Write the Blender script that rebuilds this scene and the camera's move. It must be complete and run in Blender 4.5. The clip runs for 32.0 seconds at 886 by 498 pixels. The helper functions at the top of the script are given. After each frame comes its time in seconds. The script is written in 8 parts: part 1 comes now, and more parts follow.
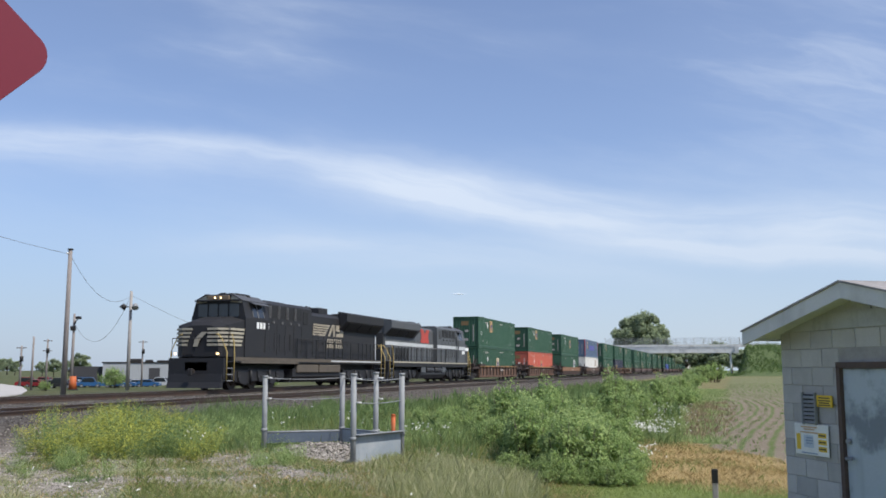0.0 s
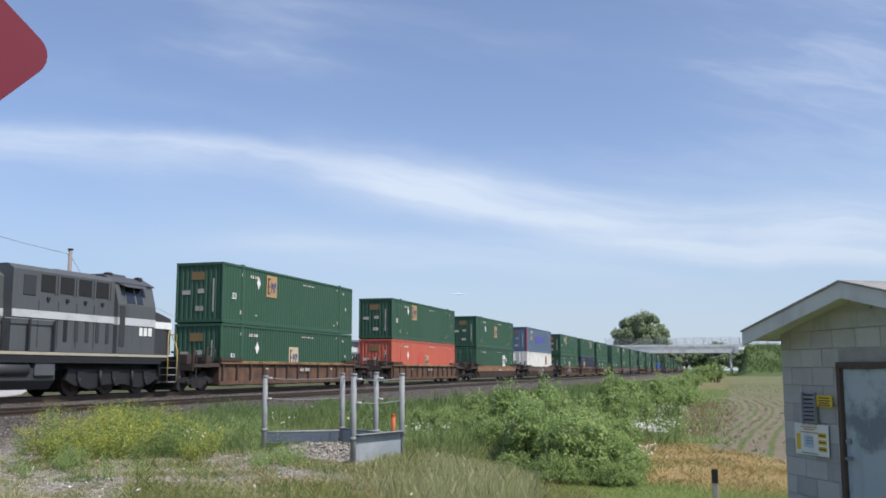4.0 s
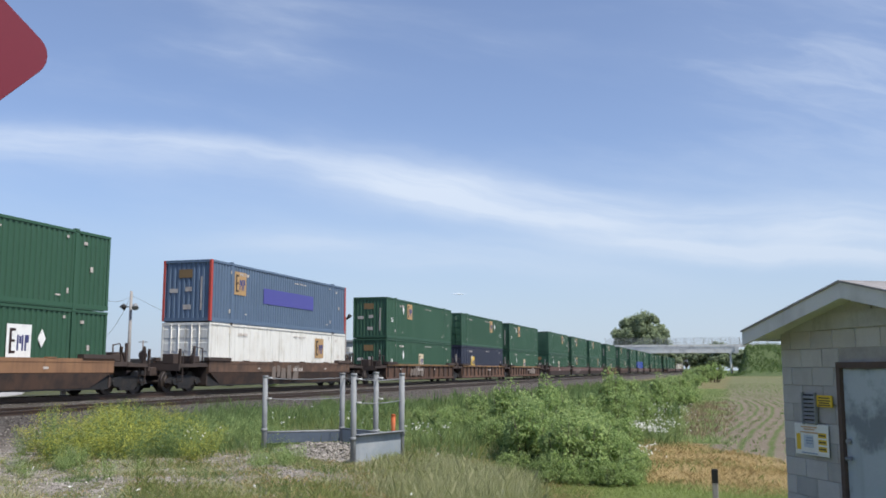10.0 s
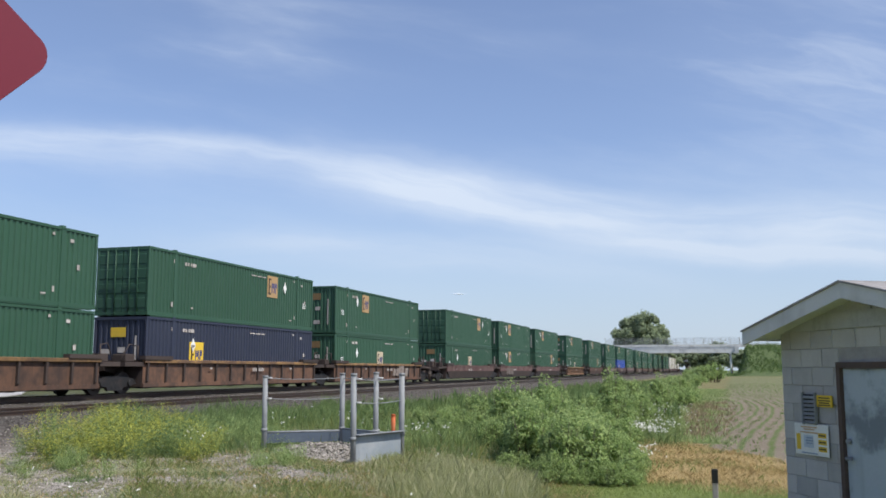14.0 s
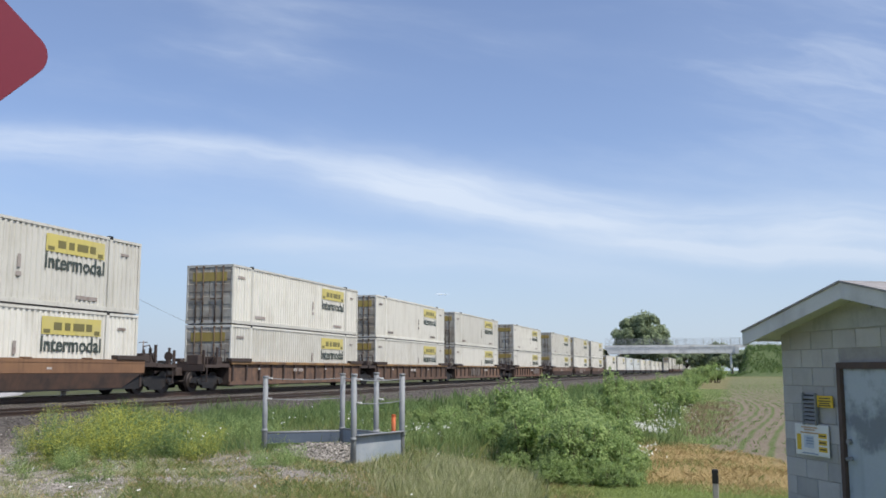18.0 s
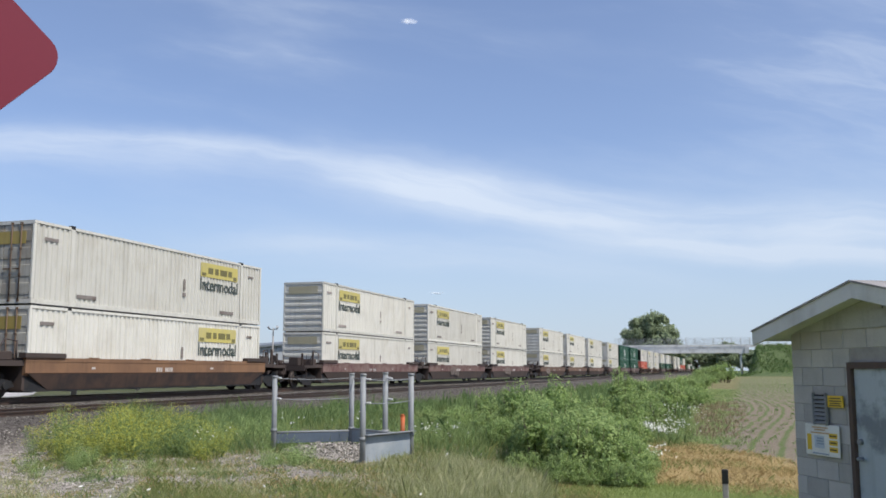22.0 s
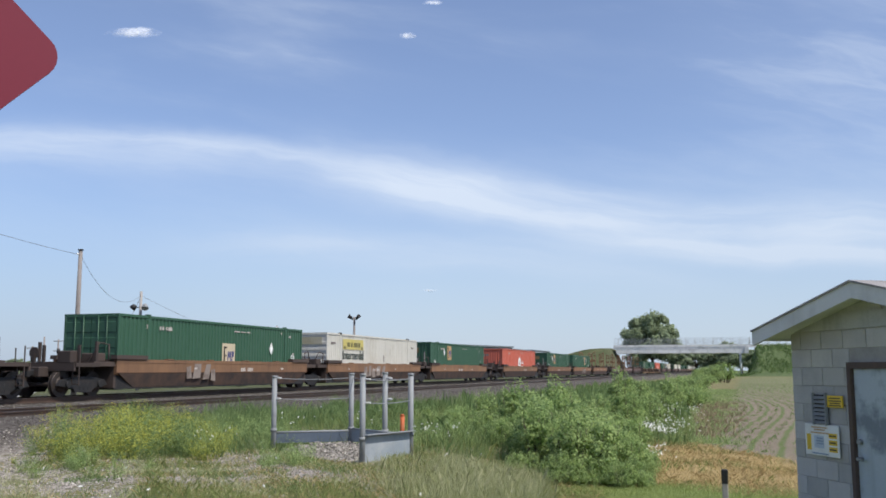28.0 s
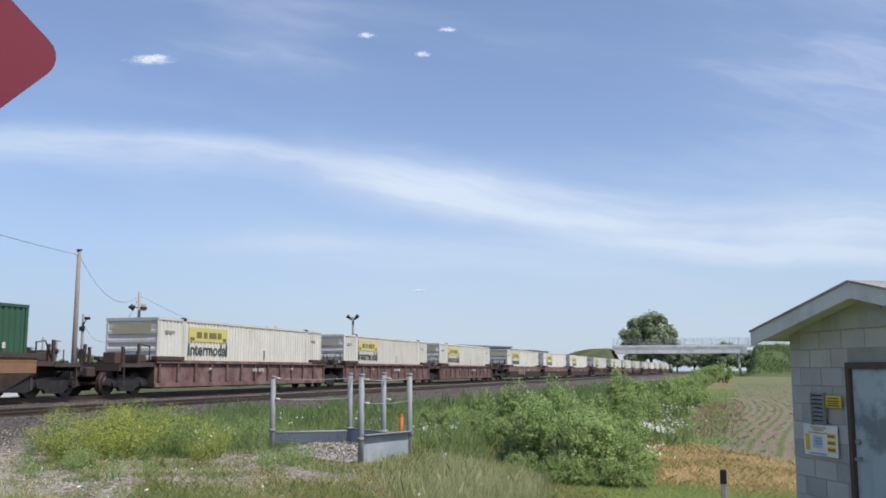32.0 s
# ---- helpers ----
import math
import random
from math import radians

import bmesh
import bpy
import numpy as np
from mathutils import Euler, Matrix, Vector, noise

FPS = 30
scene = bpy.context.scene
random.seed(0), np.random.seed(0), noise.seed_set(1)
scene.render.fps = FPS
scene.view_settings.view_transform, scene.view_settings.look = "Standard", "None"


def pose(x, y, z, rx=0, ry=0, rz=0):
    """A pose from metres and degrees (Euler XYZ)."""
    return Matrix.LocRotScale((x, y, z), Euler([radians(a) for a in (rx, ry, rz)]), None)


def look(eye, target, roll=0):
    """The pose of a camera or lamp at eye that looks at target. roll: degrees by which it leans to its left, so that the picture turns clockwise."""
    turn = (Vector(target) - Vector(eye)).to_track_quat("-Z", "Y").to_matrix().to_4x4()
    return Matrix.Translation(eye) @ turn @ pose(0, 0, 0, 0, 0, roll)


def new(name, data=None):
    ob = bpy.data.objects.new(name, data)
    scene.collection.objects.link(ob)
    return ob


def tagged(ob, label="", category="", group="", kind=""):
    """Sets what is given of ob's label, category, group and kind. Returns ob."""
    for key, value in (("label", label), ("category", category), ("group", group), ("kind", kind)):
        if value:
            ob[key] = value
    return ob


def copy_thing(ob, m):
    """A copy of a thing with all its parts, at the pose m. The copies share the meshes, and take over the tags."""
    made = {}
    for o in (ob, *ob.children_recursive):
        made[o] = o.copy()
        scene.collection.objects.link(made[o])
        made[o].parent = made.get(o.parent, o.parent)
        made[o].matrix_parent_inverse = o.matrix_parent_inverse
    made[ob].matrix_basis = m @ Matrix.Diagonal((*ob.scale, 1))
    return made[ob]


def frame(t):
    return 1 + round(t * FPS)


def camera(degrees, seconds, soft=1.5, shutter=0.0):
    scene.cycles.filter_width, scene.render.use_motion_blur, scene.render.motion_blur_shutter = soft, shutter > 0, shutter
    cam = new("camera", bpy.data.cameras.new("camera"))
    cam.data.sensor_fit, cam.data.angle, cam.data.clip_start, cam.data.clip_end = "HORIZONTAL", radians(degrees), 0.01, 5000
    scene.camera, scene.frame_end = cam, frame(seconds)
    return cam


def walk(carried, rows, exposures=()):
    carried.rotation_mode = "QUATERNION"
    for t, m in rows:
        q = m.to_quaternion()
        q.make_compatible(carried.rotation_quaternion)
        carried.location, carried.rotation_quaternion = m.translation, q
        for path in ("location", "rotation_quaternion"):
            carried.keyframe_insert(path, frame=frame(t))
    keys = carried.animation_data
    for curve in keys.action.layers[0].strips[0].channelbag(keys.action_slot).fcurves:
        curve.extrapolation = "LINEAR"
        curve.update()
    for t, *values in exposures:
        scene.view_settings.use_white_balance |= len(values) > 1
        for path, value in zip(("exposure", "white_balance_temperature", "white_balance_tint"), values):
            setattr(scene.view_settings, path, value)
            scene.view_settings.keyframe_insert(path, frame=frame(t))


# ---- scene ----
# ---------- camera: tripod beside the line, x across the track, y along it, rail tops at z = 0 ----------
EYE = (24.346, 0.0, 0.975)


def aim(yaw, pitch, roll=0.0):
    """Camera pose: yaw degrees to the left of the track's direction, pitch degrees upward."""
    a, b = radians(yaw), radians(pitch)
    ahead = Vector((-math.sin(a) * math.cos(b), math.cos(a) * math.cos(b), math.sin(b)))
    return look(EYE, Vector(EYE) + ahead, roll)


cam = camera(51.1, 32.0, soft=1.7)
walk(cam, [
    (0.0, aim(16.95, 7.44)), (16.0, aim(16.95, 7.44)), (17.5, aim(16.97, 7.46)), (19.0, aim(16.96, 7.46)), (20.5, aim(16.95, 7.44)),
    (21.4, aim(16.95, 7.47)), (21.6, aim(17.03, 7.52)), (21.9, aim(17.50, 7.46)), (22.1, aim(17.52, 7.45)), (25.5, aim(17.52, 7.46)),
    (28.0, aim(17.50, 7.45)), (29.5, aim(17.50, 7.49)), (30.5, aim(17.49, 7.45)), (31.5, aim(17.45, 7.42)), (32.0, aim(17.42, 7.46)),
])

# ---------- sky and sun ----------
SUN_AZ, SUN_EL = radians(106), radians(54)      # measured from +y towards +x


def make_world():
    w = bpy.data.worlds.new("sky")
    scene.world = w
    w.use_nodes = True
    nt = w.node_tree
    nt.nodes.clear()
    N = nt.nodes.new
    out, bg, sky = N("ShaderNodeOutputWorld"), N("ShaderNodeBackground"), N("ShaderNodeTexSky")
    sky.sky_type = "NISHITA"
    sky.sun_disc = False
    sky.sun_elevation, sky.sun_rotation = SUN_EL, SUN_AZ
    sky.altitude, sky.air_density, sky.dust_density, sky.ozone_density = 200, 1.0, 0.6, 3.5
    bg.inputs[1].default_value = 0.132
    tc, sep = N("ShaderNodeTexCoord"), N("ShaderNodeSeparateXYZ")
    nt.links.new(tc.outputs["Generated"], sep.inputs[0])

    def m(op, a, b=None, c=None):
        n = N("ShaderNodeMath")
        n.operation = op
        for i, v in enumerate((a, b, c)):
            if v is None:
                continue
            if hasattr(v, "links"):
                nt.links.new(v, n.inputs[i])
            else:
                n.inputs[i].default_value = v
        return n.outputs[0]

    # level sky coordinates about the view's heading: u to the right, v upward
    ha = radians(16.95)
    ahead = m("MAXIMUM", m("SUBTRACT", m("MULTIPLY", sep.outputs[1], math.cos(ha)), m("MULTIPLY", sep.outputs[0], math.sin(ha))), 0.22)
    side = m("ADD", m("MULTIPLY", sep.outputs[0], math.cos(ha)), m("MULTIPLY", sep.outputs[1], math.sin(ha)))
    u, v = m("DIVIDE", side, ahead), m("DIVIDE", sep.outputs[2], ahead)

    def noise(a, b, scale_a, scale_b, detail, rough, seed, warp=0.0):
        co = N("ShaderNodeCombineXYZ")
        nt.links.new(m("MULTIPLY", a, scale_a), co.inputs[0])
        nt.links.new(m("MULTIPLY", b, scale_b), co.inputs[1])
        co.inputs[2].default_value = seed
        n = N("ShaderNodeTexNoise")
        nt.links.new(co.outputs[0], n.inputs["Vector"])
        n.inputs["Scale"].default_value, n.inputs["Detail"].default_value = 1.0, detail
        n.inputs["Roughness"].default_value, n.inputs["Distortion"].default_value = rough, warp
        return n.outputs["Fac"]

    def ramp(x, lo, hi, a=0.0, b=1.0):
        n = N("ShaderNodeMapRange")
        n.interpolation_type = "SMOOTHSTEP"
        nt.links.new(x, n.inputs[0])
        for k, q in enumerate((lo, hi, a, b)):
            n.inputs[k + 1].default_value = q
        return n.outputs[0]

    def curve(*c):
        r = c[0]
        for q in c[1:]:
            r = m("ADD", m("MULTIPLY", r, u), q)
        return r

    def hump(d, up, down):
        """A soft band, falling off over 'up' above its middle and 'down' below it."""
        k = m("MAXIMUM", m("DIVIDE", d, up), m("DIVIDE", d, -down))
        return m("POWER", 2.718, m("MULTIPLY", m("MULTIPLY", k, k), -1.0))

    drift = m("MULTIPLY", m("SUBTRACT", noise(u, v, 3.2, 5.0, 5, 0.6, 1.3), 0.5), 0.045)
    tilt = m("ADD", v, m("MULTIPLY", u, 0.17))
    veil = ramp(noise(u, tilt, 2.2, 8.5, 6, 0.55, 3.1, 0.25), 0.42, 0.74)
    wisp = ramp(noise(u, m("ADD", tilt, drift), 6.0, 30.0, 7, 0.6, 7.7, 0.35), 0.36, 0.76)

    def band(c, up, down, strength, seed, fine=46.0):
        """A drawn-out streak of thin cloud whose fibres follow its own curve."""
        d = m("SUBTRACT", m("ADD", v, drift), curve(*c))
        fibre = ramp(noise(u, m("ADD", d, m("MULTIPLY", drift, 0.5)), 4.2, fine, 5, 0.55, seed, 0.25), 0.18, 0.84)
        return m("MULTIPLY", m("MULTIPLY", hump(d, up, down), strength), m("ADD", 0.30, m("MULTIPLY", fibre, 0.85)))

    def both(a0, a1, b0, b1):
        return m("MULTIPLY", ramp(u, a0, a1), ramp(u, b0, b1, 1.0, 0.0))

    a1 = band((-0.265, -0.2542, 0.2006), 0.012, 0.030, m("ADD", ramp(u, -0.34, -0.12, 0.62, 0.46), ramp(u, -0.05, 0.22, 0.0, -0.46)), 11.3)
    a2 = band((0.2669, -0.2142, 0.1873), 0.036, 0.024, m("MULTIPLY", both(-0.24, 0.02, 0.7, 0.9), 0.78), 23.9, 38.0)
    a3 = band((0.1813, -0.1812, 0.1624), 0.008, 0.013, m("MULTIPLY", both(0.02, 0.28, 0.7, 0.9), 1.0), 37.1)
    a4 = band((-0.1385, -0.0726, 0.1222), 0.016, 0.020, m("MULTIPLY", both(-0.40, -0.15, 0.12, 0.36), 0.50), 51.7)
    a5 = band((0.10, -0.16, 0.215), 0.010, 0.012, m("MULTIPLY", both(-0.06, 0.06, 0.16, 0.34), 0.26), 63.3)
    # thin patches higher up
    h1 = m("MULTIPLY", hump(m("SUBTRACT", m("ADD", tilt, drift), 0.318), 0.020, 0.022), hump(m("ADD", u, 0.20), 0.10, 0.10))
    h2 = m("MULTIPLY", hump(m("SUBTRACT", m("ADD", tilt, drift), 0.400), 0.06, 0.07), ramp(u, 0.15, 0.42))
    tex = m("ADD", 0.26, m("ADD", m("MULTIPLY", wisp, 0.95), m("MULTIPLY", veil, 0.30)))
    cl = m("ADD", m("ADD", m("ADD", a1, a2), m("ADD", a3, m("ADD", a4, a5))), m("MULTIPLY", m("ADD", m("MULTIPLY", h1, 0.20), m("MULTIPLY", h2, 0.30)), tex))
    cl = m("ADD", cl, m("MULTIPLY", ramp(v, 0.06, 0.30, 0.35, 1.0), m("ADD", 0.10, m("MULTIPLY", veil, m("ADD", 0.13, m("MULTIPLY", wisp, 0.13))))))
    low = ramp(sep.outputs[2], 0.02, 0.30, 1.0, 0.0)
    cl = m("MINIMUM", m("ADD", cl, m("MULTIPLY", low, 0.12)), 0.92)
    mix = N("ShaderNodeMixRGB")
    nt.links.new(cl, mix.inputs[0])
    tint = N("ShaderNodeMixRGB")
    tint.blend_type = "MULTIPLY"
    tint.inputs[0].default_value = 1.0
    tint.inputs[2].default_value = (1.00, 0.985, 1.10, 1)
    nt.links.new(sky.outputs[0], tint.inputs[1])
    nt.links.new(tint.outputs[0], mix.inputs[1])
    mix.inputs[2].default_value = (5.6, 6.3, 7.4, 1)
    haze = N("ShaderNodeMixRGB")
    nt.links.new(m("MULTIPLY", ramp(sep.outputs[2], 0.0, 0.24, 1.0, 0.0), 0.68), haze.inputs[0])
    nt.links.new(mix.outputs[0], haze.inputs[1])
    west = N("ShaderNodeMixRGB")
    nt.links.new(ramp(u, -0.50, 0.0), west.inputs[0])
    west.inputs[1].default_value, west.inputs[2].default_value = (2.75, 3.65, 5.05, 1), (3.75, 4.65, 5.85, 1)
    nt.links.new(west.outputs[0], haze.inputs[2])
    nt.links.new(haze.outputs[0], bg.inputs[0])
    nt.links.new(bg.outputs[0], out.inputs[0])


make_world()
sun = new("sun", bpy.data.lights.new("sun", "SUN"))
sun.data.energy, sun.data.angle, sun.data.color = 4.8, radians(0.6), (1.0, 0.955, 0.88)
sun.matrix_world = look((0, 0, 60), (-math.sin(SUN_AZ) * math.cos(SUN_EL), -math.cos(SUN_AZ) * math.cos(SUN_EL), 60 - math.sin(SUN_EL)))
scene.view_settings.exposure = 0.0

# ---------- materials ----------
MATS = {}


def mat(name, colour, rough=0.6, metal=0.0, second=None, scale=3.0, amount=0.5, grain=0.12, fine=40.0, bump=0.15, streak=0.0, vary=0.0, spec=0.4, spread=(0.48, 0.72)):
    """A painted or natural surface: base colour, blotches of a second colour, fine grain, bump, and run-down streaks."""
    if name in MATS:
        return MATS[name]
    mt = bpy.data.materials.new(name)
    MATS[name] = mt
    mt.use_nodes = True
    nt = mt.node_tree
    bs = nt.nodes["Principled BSDF"]
    N, L = nt.nodes.new, nt.links.new
    bs.inputs["Roughness"].default_value, bs.inputs["Metallic"].default_value = rough, metal
    bs.inputs["Specular IOR Level"].default_value = spec
    tc = N("ShaderNodeTexCoord")
    co = tc.outputs["Object"]
    def noise_at(vec, sc, det, r=0.6):
        n = N("ShaderNodeTexNoise")
        L(vec, n.inputs["Vector"])
        n.inputs["Scale"].default_value, n.inputs["Detail"].default_value, n.inputs["Roughness"].default_value = sc, det, r
        return n.outputs["Fac"]
    info = N("ShaderNodeObjectInfo")
    off = N("ShaderNodeVectorMath")
    off.operation = "ADD"
    sc = N("ShaderNodeVectorMath")
    sc.operation = "SCALE"
    L(info.outputs["Random"], sc.inputs["Scale"])
    sc.inputs[0].default_value = (37, 23, 11)
    L(co, off.inputs[0]); L(sc.outputs[0], off.inputs[1])
    vec = off.outputs[0]
    big = N("ShaderNodeMapRange")
    L(noise_at(vec, scale, 5), big.inputs[0])
    big.inputs[1].default_value, big.inputs[2].default_value = spread
    big.inputs[4].default_value = amount
    mix = N("ShaderNodeMixRGB")
    L(big.outputs[0], mix.inputs[0])
    mix.inputs[1].default_value = (*colour, 1)
    mix.inputs[2].default_value = (*(second or [c * 0.6 for c in colour]), 1)
    last = mix.outputs[0]
    if streak:
        mp = N("ShaderNodeMapping")
        L(vec, mp.inputs[0])
        mp.inputs["Scale"].default_value = (6.0, 6.0, 0.35)
        sr = N("ShaderNodeMapRange")
        L(noise_at(mp.outputs[0], 1.0, 4), sr.inputs[0])
        sr.inputs[1].default_value, sr.inputs[2].default_value, sr.inputs[4].default_value = 0.5, 0.78, streak
        m3 = N("ShaderNodeMixRGB")
        L(sr.outputs[0], m3.inputs[0]); L(last, m3.inputs[1])
        m3.inputs[2].default_value = (*[c * 0.5 + 0.01 for c in (second or colour)], 1)
        last = m3.outputs[0]
    gr = N("ShaderNodeMapRange")
    fn = noise_at(co, fine, 3)
    L(fn, gr.inputs[0])
    gr.inputs[3].default_value, gr.inputs[4].default_value = 1 - grain * 1.6, 1 + grain * 1.6
    hs = N("ShaderNodeHueSaturation")
    L(last, hs.inputs["Color"])
    if vary:
        vr = N("ShaderNodeMapRange")
        L(info.outputs["Random"], vr.inputs[0])
        vr.inputs[3].default_value, vr.inputs[4].default_value = 1 - vary, 1 + vary
        mm = N("ShaderNodeMath")
        mm.operation = "MULTIPLY"
        L(gr.outputs[0], mm.inputs[0]); L(vr.outputs[0], mm.inputs[1])
        L(mm.outputs[0], hs.inputs["Value"])
    else:
        L(gr.outputs[0], hs.inputs["Value"])
    L(hs.outputs[0], bs.inputs["Base Color"])
    if bump:
        bp = N("ShaderNodeBump")
        bp.inputs["Strength"].default_value, bp.inputs["Distance"].default_value = bump, 0.02
        L(fn, bp.inputs["Height"]); L(bp.outputs[0], bs.inputs["Normal"])
    return mt


def leafy(name, dark, light, rough=0.55, through_light=0.25):
    """Leaves and blades: colour varies from piece to piece, light passes through a little."""
    mt = bpy.data.materials.new(name)
    mt.use_nodes = True
    nt = mt.node_tree
    bs = nt.nodes["Principled BSDF"]
    N, L = nt.nodes.new, nt.links.new
    geo, rp = N("ShaderNodeNewGeometry"), N("ShaderNodeValToRGB")
    L(geo.outputs["Random Per Island"], rp.inputs[0])
    rp.color_ramp.elements[0].color, rp.color_ramp.elements[1].color = (*dark, 1), (*light, 1)
    L(rp.outputs[0], bs.inputs["Base Color"])
    bs.inputs["Roughness"].default_value = rough
    bs.inputs["Specular IOR Level"].default_value = 0.10
    tr, mx = N("ShaderNodeBsdfTranslucent"), N("ShaderNodeMixShader")
    L(rp.outputs[0], tr.inputs[0])
    mx.inputs[0].default_value = through_light
    L(bs.outputs[0], mx.inputs[1]); L(tr.outputs[0], mx.inputs[2])
    L(mx.outputs[0], nt.nodes["Material Output"].inputs[0])
    return mt


def glow(name, colour, strength):
    mt = bpy.data.materials.new(name)
    mt.use_nodes = True
    bs = mt.node_tree.nodes["Principled BSDF"]
    bs.inputs["Emission Color"].default_value = (*colour, 1)
    bs.inputs["Emission Strength"].default_value = strength
    bs.inputs["Base Color"].default_value = (*colour, 1)
    return mt


def glass(name, tint=(0.02, 0.025, 0.03)):
    mt = bpy.data.materials.new(name)
    mt.use_nodes = True
    bs = mt.node_tree.nodes["Principled BSDF"]
    bs.inputs["Base Color"].default_value = (*tint, 1)
    bs.inputs["Roughness"].default_value = 0.06
    bs.inputs["Specular IOR Level"].default_value = 0.7
    return mt


# ---------- geometry helpers ----------
class Geo:
    """Collects faces for one mesh."""

    def __init__(self):
        self.v, self.f, self.s = [], [], []

    def add(self, vs, fs, smooth=False):
        n = len(self.v)
        self.v += [tuple(p) for p in vs]
        self.f += [tuple(i + n for i in f) for f in fs]
        self.s += [smooth] * len(fs)
        return self

    def box(self, x0, x1, y0, y1, z0, z1):
        return self.add([(x, y, z) for z in (z0, z1) for y in (y0, y1) for x in (x0, x1)],
                        [(0, 2, 3, 1), (4, 5, 7, 6), (0, 1, 5, 4), (2, 6, 7, 3), (0, 4, 6, 2), (1, 3, 7, 5)])

    def cbox(self, x0, x1, y0, y1, z0, z1, c=0.02):
        """A box with chamfered edges."""
        c = min(c, (x1 - x0) / 3, (y1 - y0) / 3, (z1 - z0) / 3)
        bm = bmesh.new()
        bmesh.ops.create_cube(bm, size=1.0)
        for v in bm.verts:
            v.co = Vector(((x0 + x1) / 2 + v.co.x * (x1 - x0), (y0 + y1) / 2 + v.co.y * (y1 - y0), (z0 + z1) / 2 + v.co.z * (z1 - z0)))
        bmesh.ops.bevel(bm, geom=bm.edges[:], offset=c, segments=1, affect="EDGES")
        bm.verts.index_update()
        self.add([v.co[:] for v in bm.verts], [[v.index for v in f.verts] for f in bm.faces])
        bm.free()
        return self

    def cyl(self, p, q, r, n=12, r2=None, caps=True):
        p, q = Vector(p), Vector(q)
        r2 = r if r2 is None else r2
        d = (q - p).normalized()
        a = d.orthogonal().normalized()
        b = d.cross(a)
        ring = [(math.cos(2 * math.pi * i / n), math.sin(2 * math.pi * i / n)) for i in range(n)]
        vs = [p + (a * c + b * s) * r for c, s in ring] + [q + (a * c + b * s) * r2 for c, s in ring]
        k = len(self.v)
        self.add(vs, [(i, (i + 1) % n, n + (i + 1) % n, n + i) for i in range(n)], True)
        if caps:
            self.add([], [])
            self.f += [tuple(k + i for i in range(n - 1, -1, -1)), tuple(k + n + i for i in range(n))]
            self.s += [False, False]
        return self

    def prism(self, profile, axis, lo, hi):
        """A closed outline (a, b) pushed along axis 'x', 'y' or 'z'."""
        def at(a, b, t):
            return {"x": (t, a, b), "y": (a, t, b), "z": (a, b, t)}[axis]
        n = len(profile)
        vs = [at(a, b, lo) for a, b in profile] + [at(a, b, hi) for a, b in profile]
        return self.add(vs, [tuple(range(n)), tuple(range(2 * n - 1, n - 1, -1))] + [(i, n + i, n + (i + 1) % n, (i + 1) % n) for i in range(n)])

    def pipe(self, pts, r, n=8):
        """One tube through all the points."""
        pts = [Vector(q) for q in pts]
        k = len(self.v)
        vs = []
        for i, q in enumerate(pts):
            d = (pts[min(i + 1, len(pts) - 1)] - pts[max(i - 1, 0)]).normalized()
            a = d.cross(Vector((.31, .17, .93))).normalized()
            b = d.cross(a)
            vs += [q + (a * math.cos(2 * math.pi * j / n) + b * math.sin(2 * math.pi * j / n)) * r for j in range(n)]
        fs = [(i * n + j, i * n + (j + 1) % n, (i + 1) * n + (j + 1) % n, (i + 1) * n + j) for i in range(len(pts) - 1) for j in range(n)]
        self.add(vs, fs, True)
        self.f += [tuple(k + j for j in range(n - 1, -1, -1)), tuple(len(self.v) - n + j for j in range(n))]
        self.s += [False, False]
        return self

    def mesh(self, name, flip_fix=True):
        me = bpy.data.meshes.new(name)
        me.from_pydata(self.v, [], self.f)
        me.polygons.foreach_set("use_smooth", self.s)
        if flip_fix:
            bm = bmesh.new()
            bm.from_mesh(me)
            bmesh.ops.recalc_face_normals(bm, faces=bm.faces)
            bm.to_mesh(me)
            bm.free()
        me.update()
        return me


def part(name, geo, material, parent, label="", at=None):
    """Links a mesh as one part under a thing or part. Meshes are shared where the same one is given again."""
    me = geo.mesh(name) if isinstance(geo, Geo) else geo
    if not me.materials:
        me.materials.append(material)
    ob = new(name, me)
    ob.parent = parent
    if me.materials[0] != material:
        ob.material_slots[0].link = "OBJECT"
        ob.material_slots[0].material = material
    if at is not None:
        ob.matrix_basis = at
    if label:
        ob["label"] = label
    return ob


def thing(name, label, category, group="", at=None, kind=""):
    ob = tagged(new(name), label, category, group, kind)
    ob.empty_display_size = 0.2
    if at is not None:
        ob.matrix_basis = at
    return ob


def solid(name, geo, material, label, category="", group="", kind="", at=None):
    me = geo.mesh(name) if isinstance(geo, Geo) else geo
    if not me.materials:
        me.materials.append(material)
    ob = tagged(new(name, me), label, category, group, kind)
    if at is not None:
        ob.matrix_basis = at
    return ob


def raw_mesh(name, verts, faces_n, loops, smooth=False):
    """A mesh straight from numpy arrays: verts (n, 3), faces all of faces_n corners."""
    me = bpy.data.meshes.new(name)
    nf = len(loops) // faces_n
    me.vertices.add(len(verts))
    me.vertices.foreach_set("co", np.asarray(verts, np.float32).ravel())
    me.loops.add(len(loops))
    me.loops.foreach_set("vertex_index", np.asarray(loops, np.int32))
    me.polygons.add(nf)
    me.polygons.foreach_set("loop_start", np.arange(0, nf * faces_n, faces_n, dtype=np.int32))
    me.polygons.foreach_set("use_smooth", np.full(nf, smooth))
    me.update(calc_edges=True)
    return me


WORDS = {}


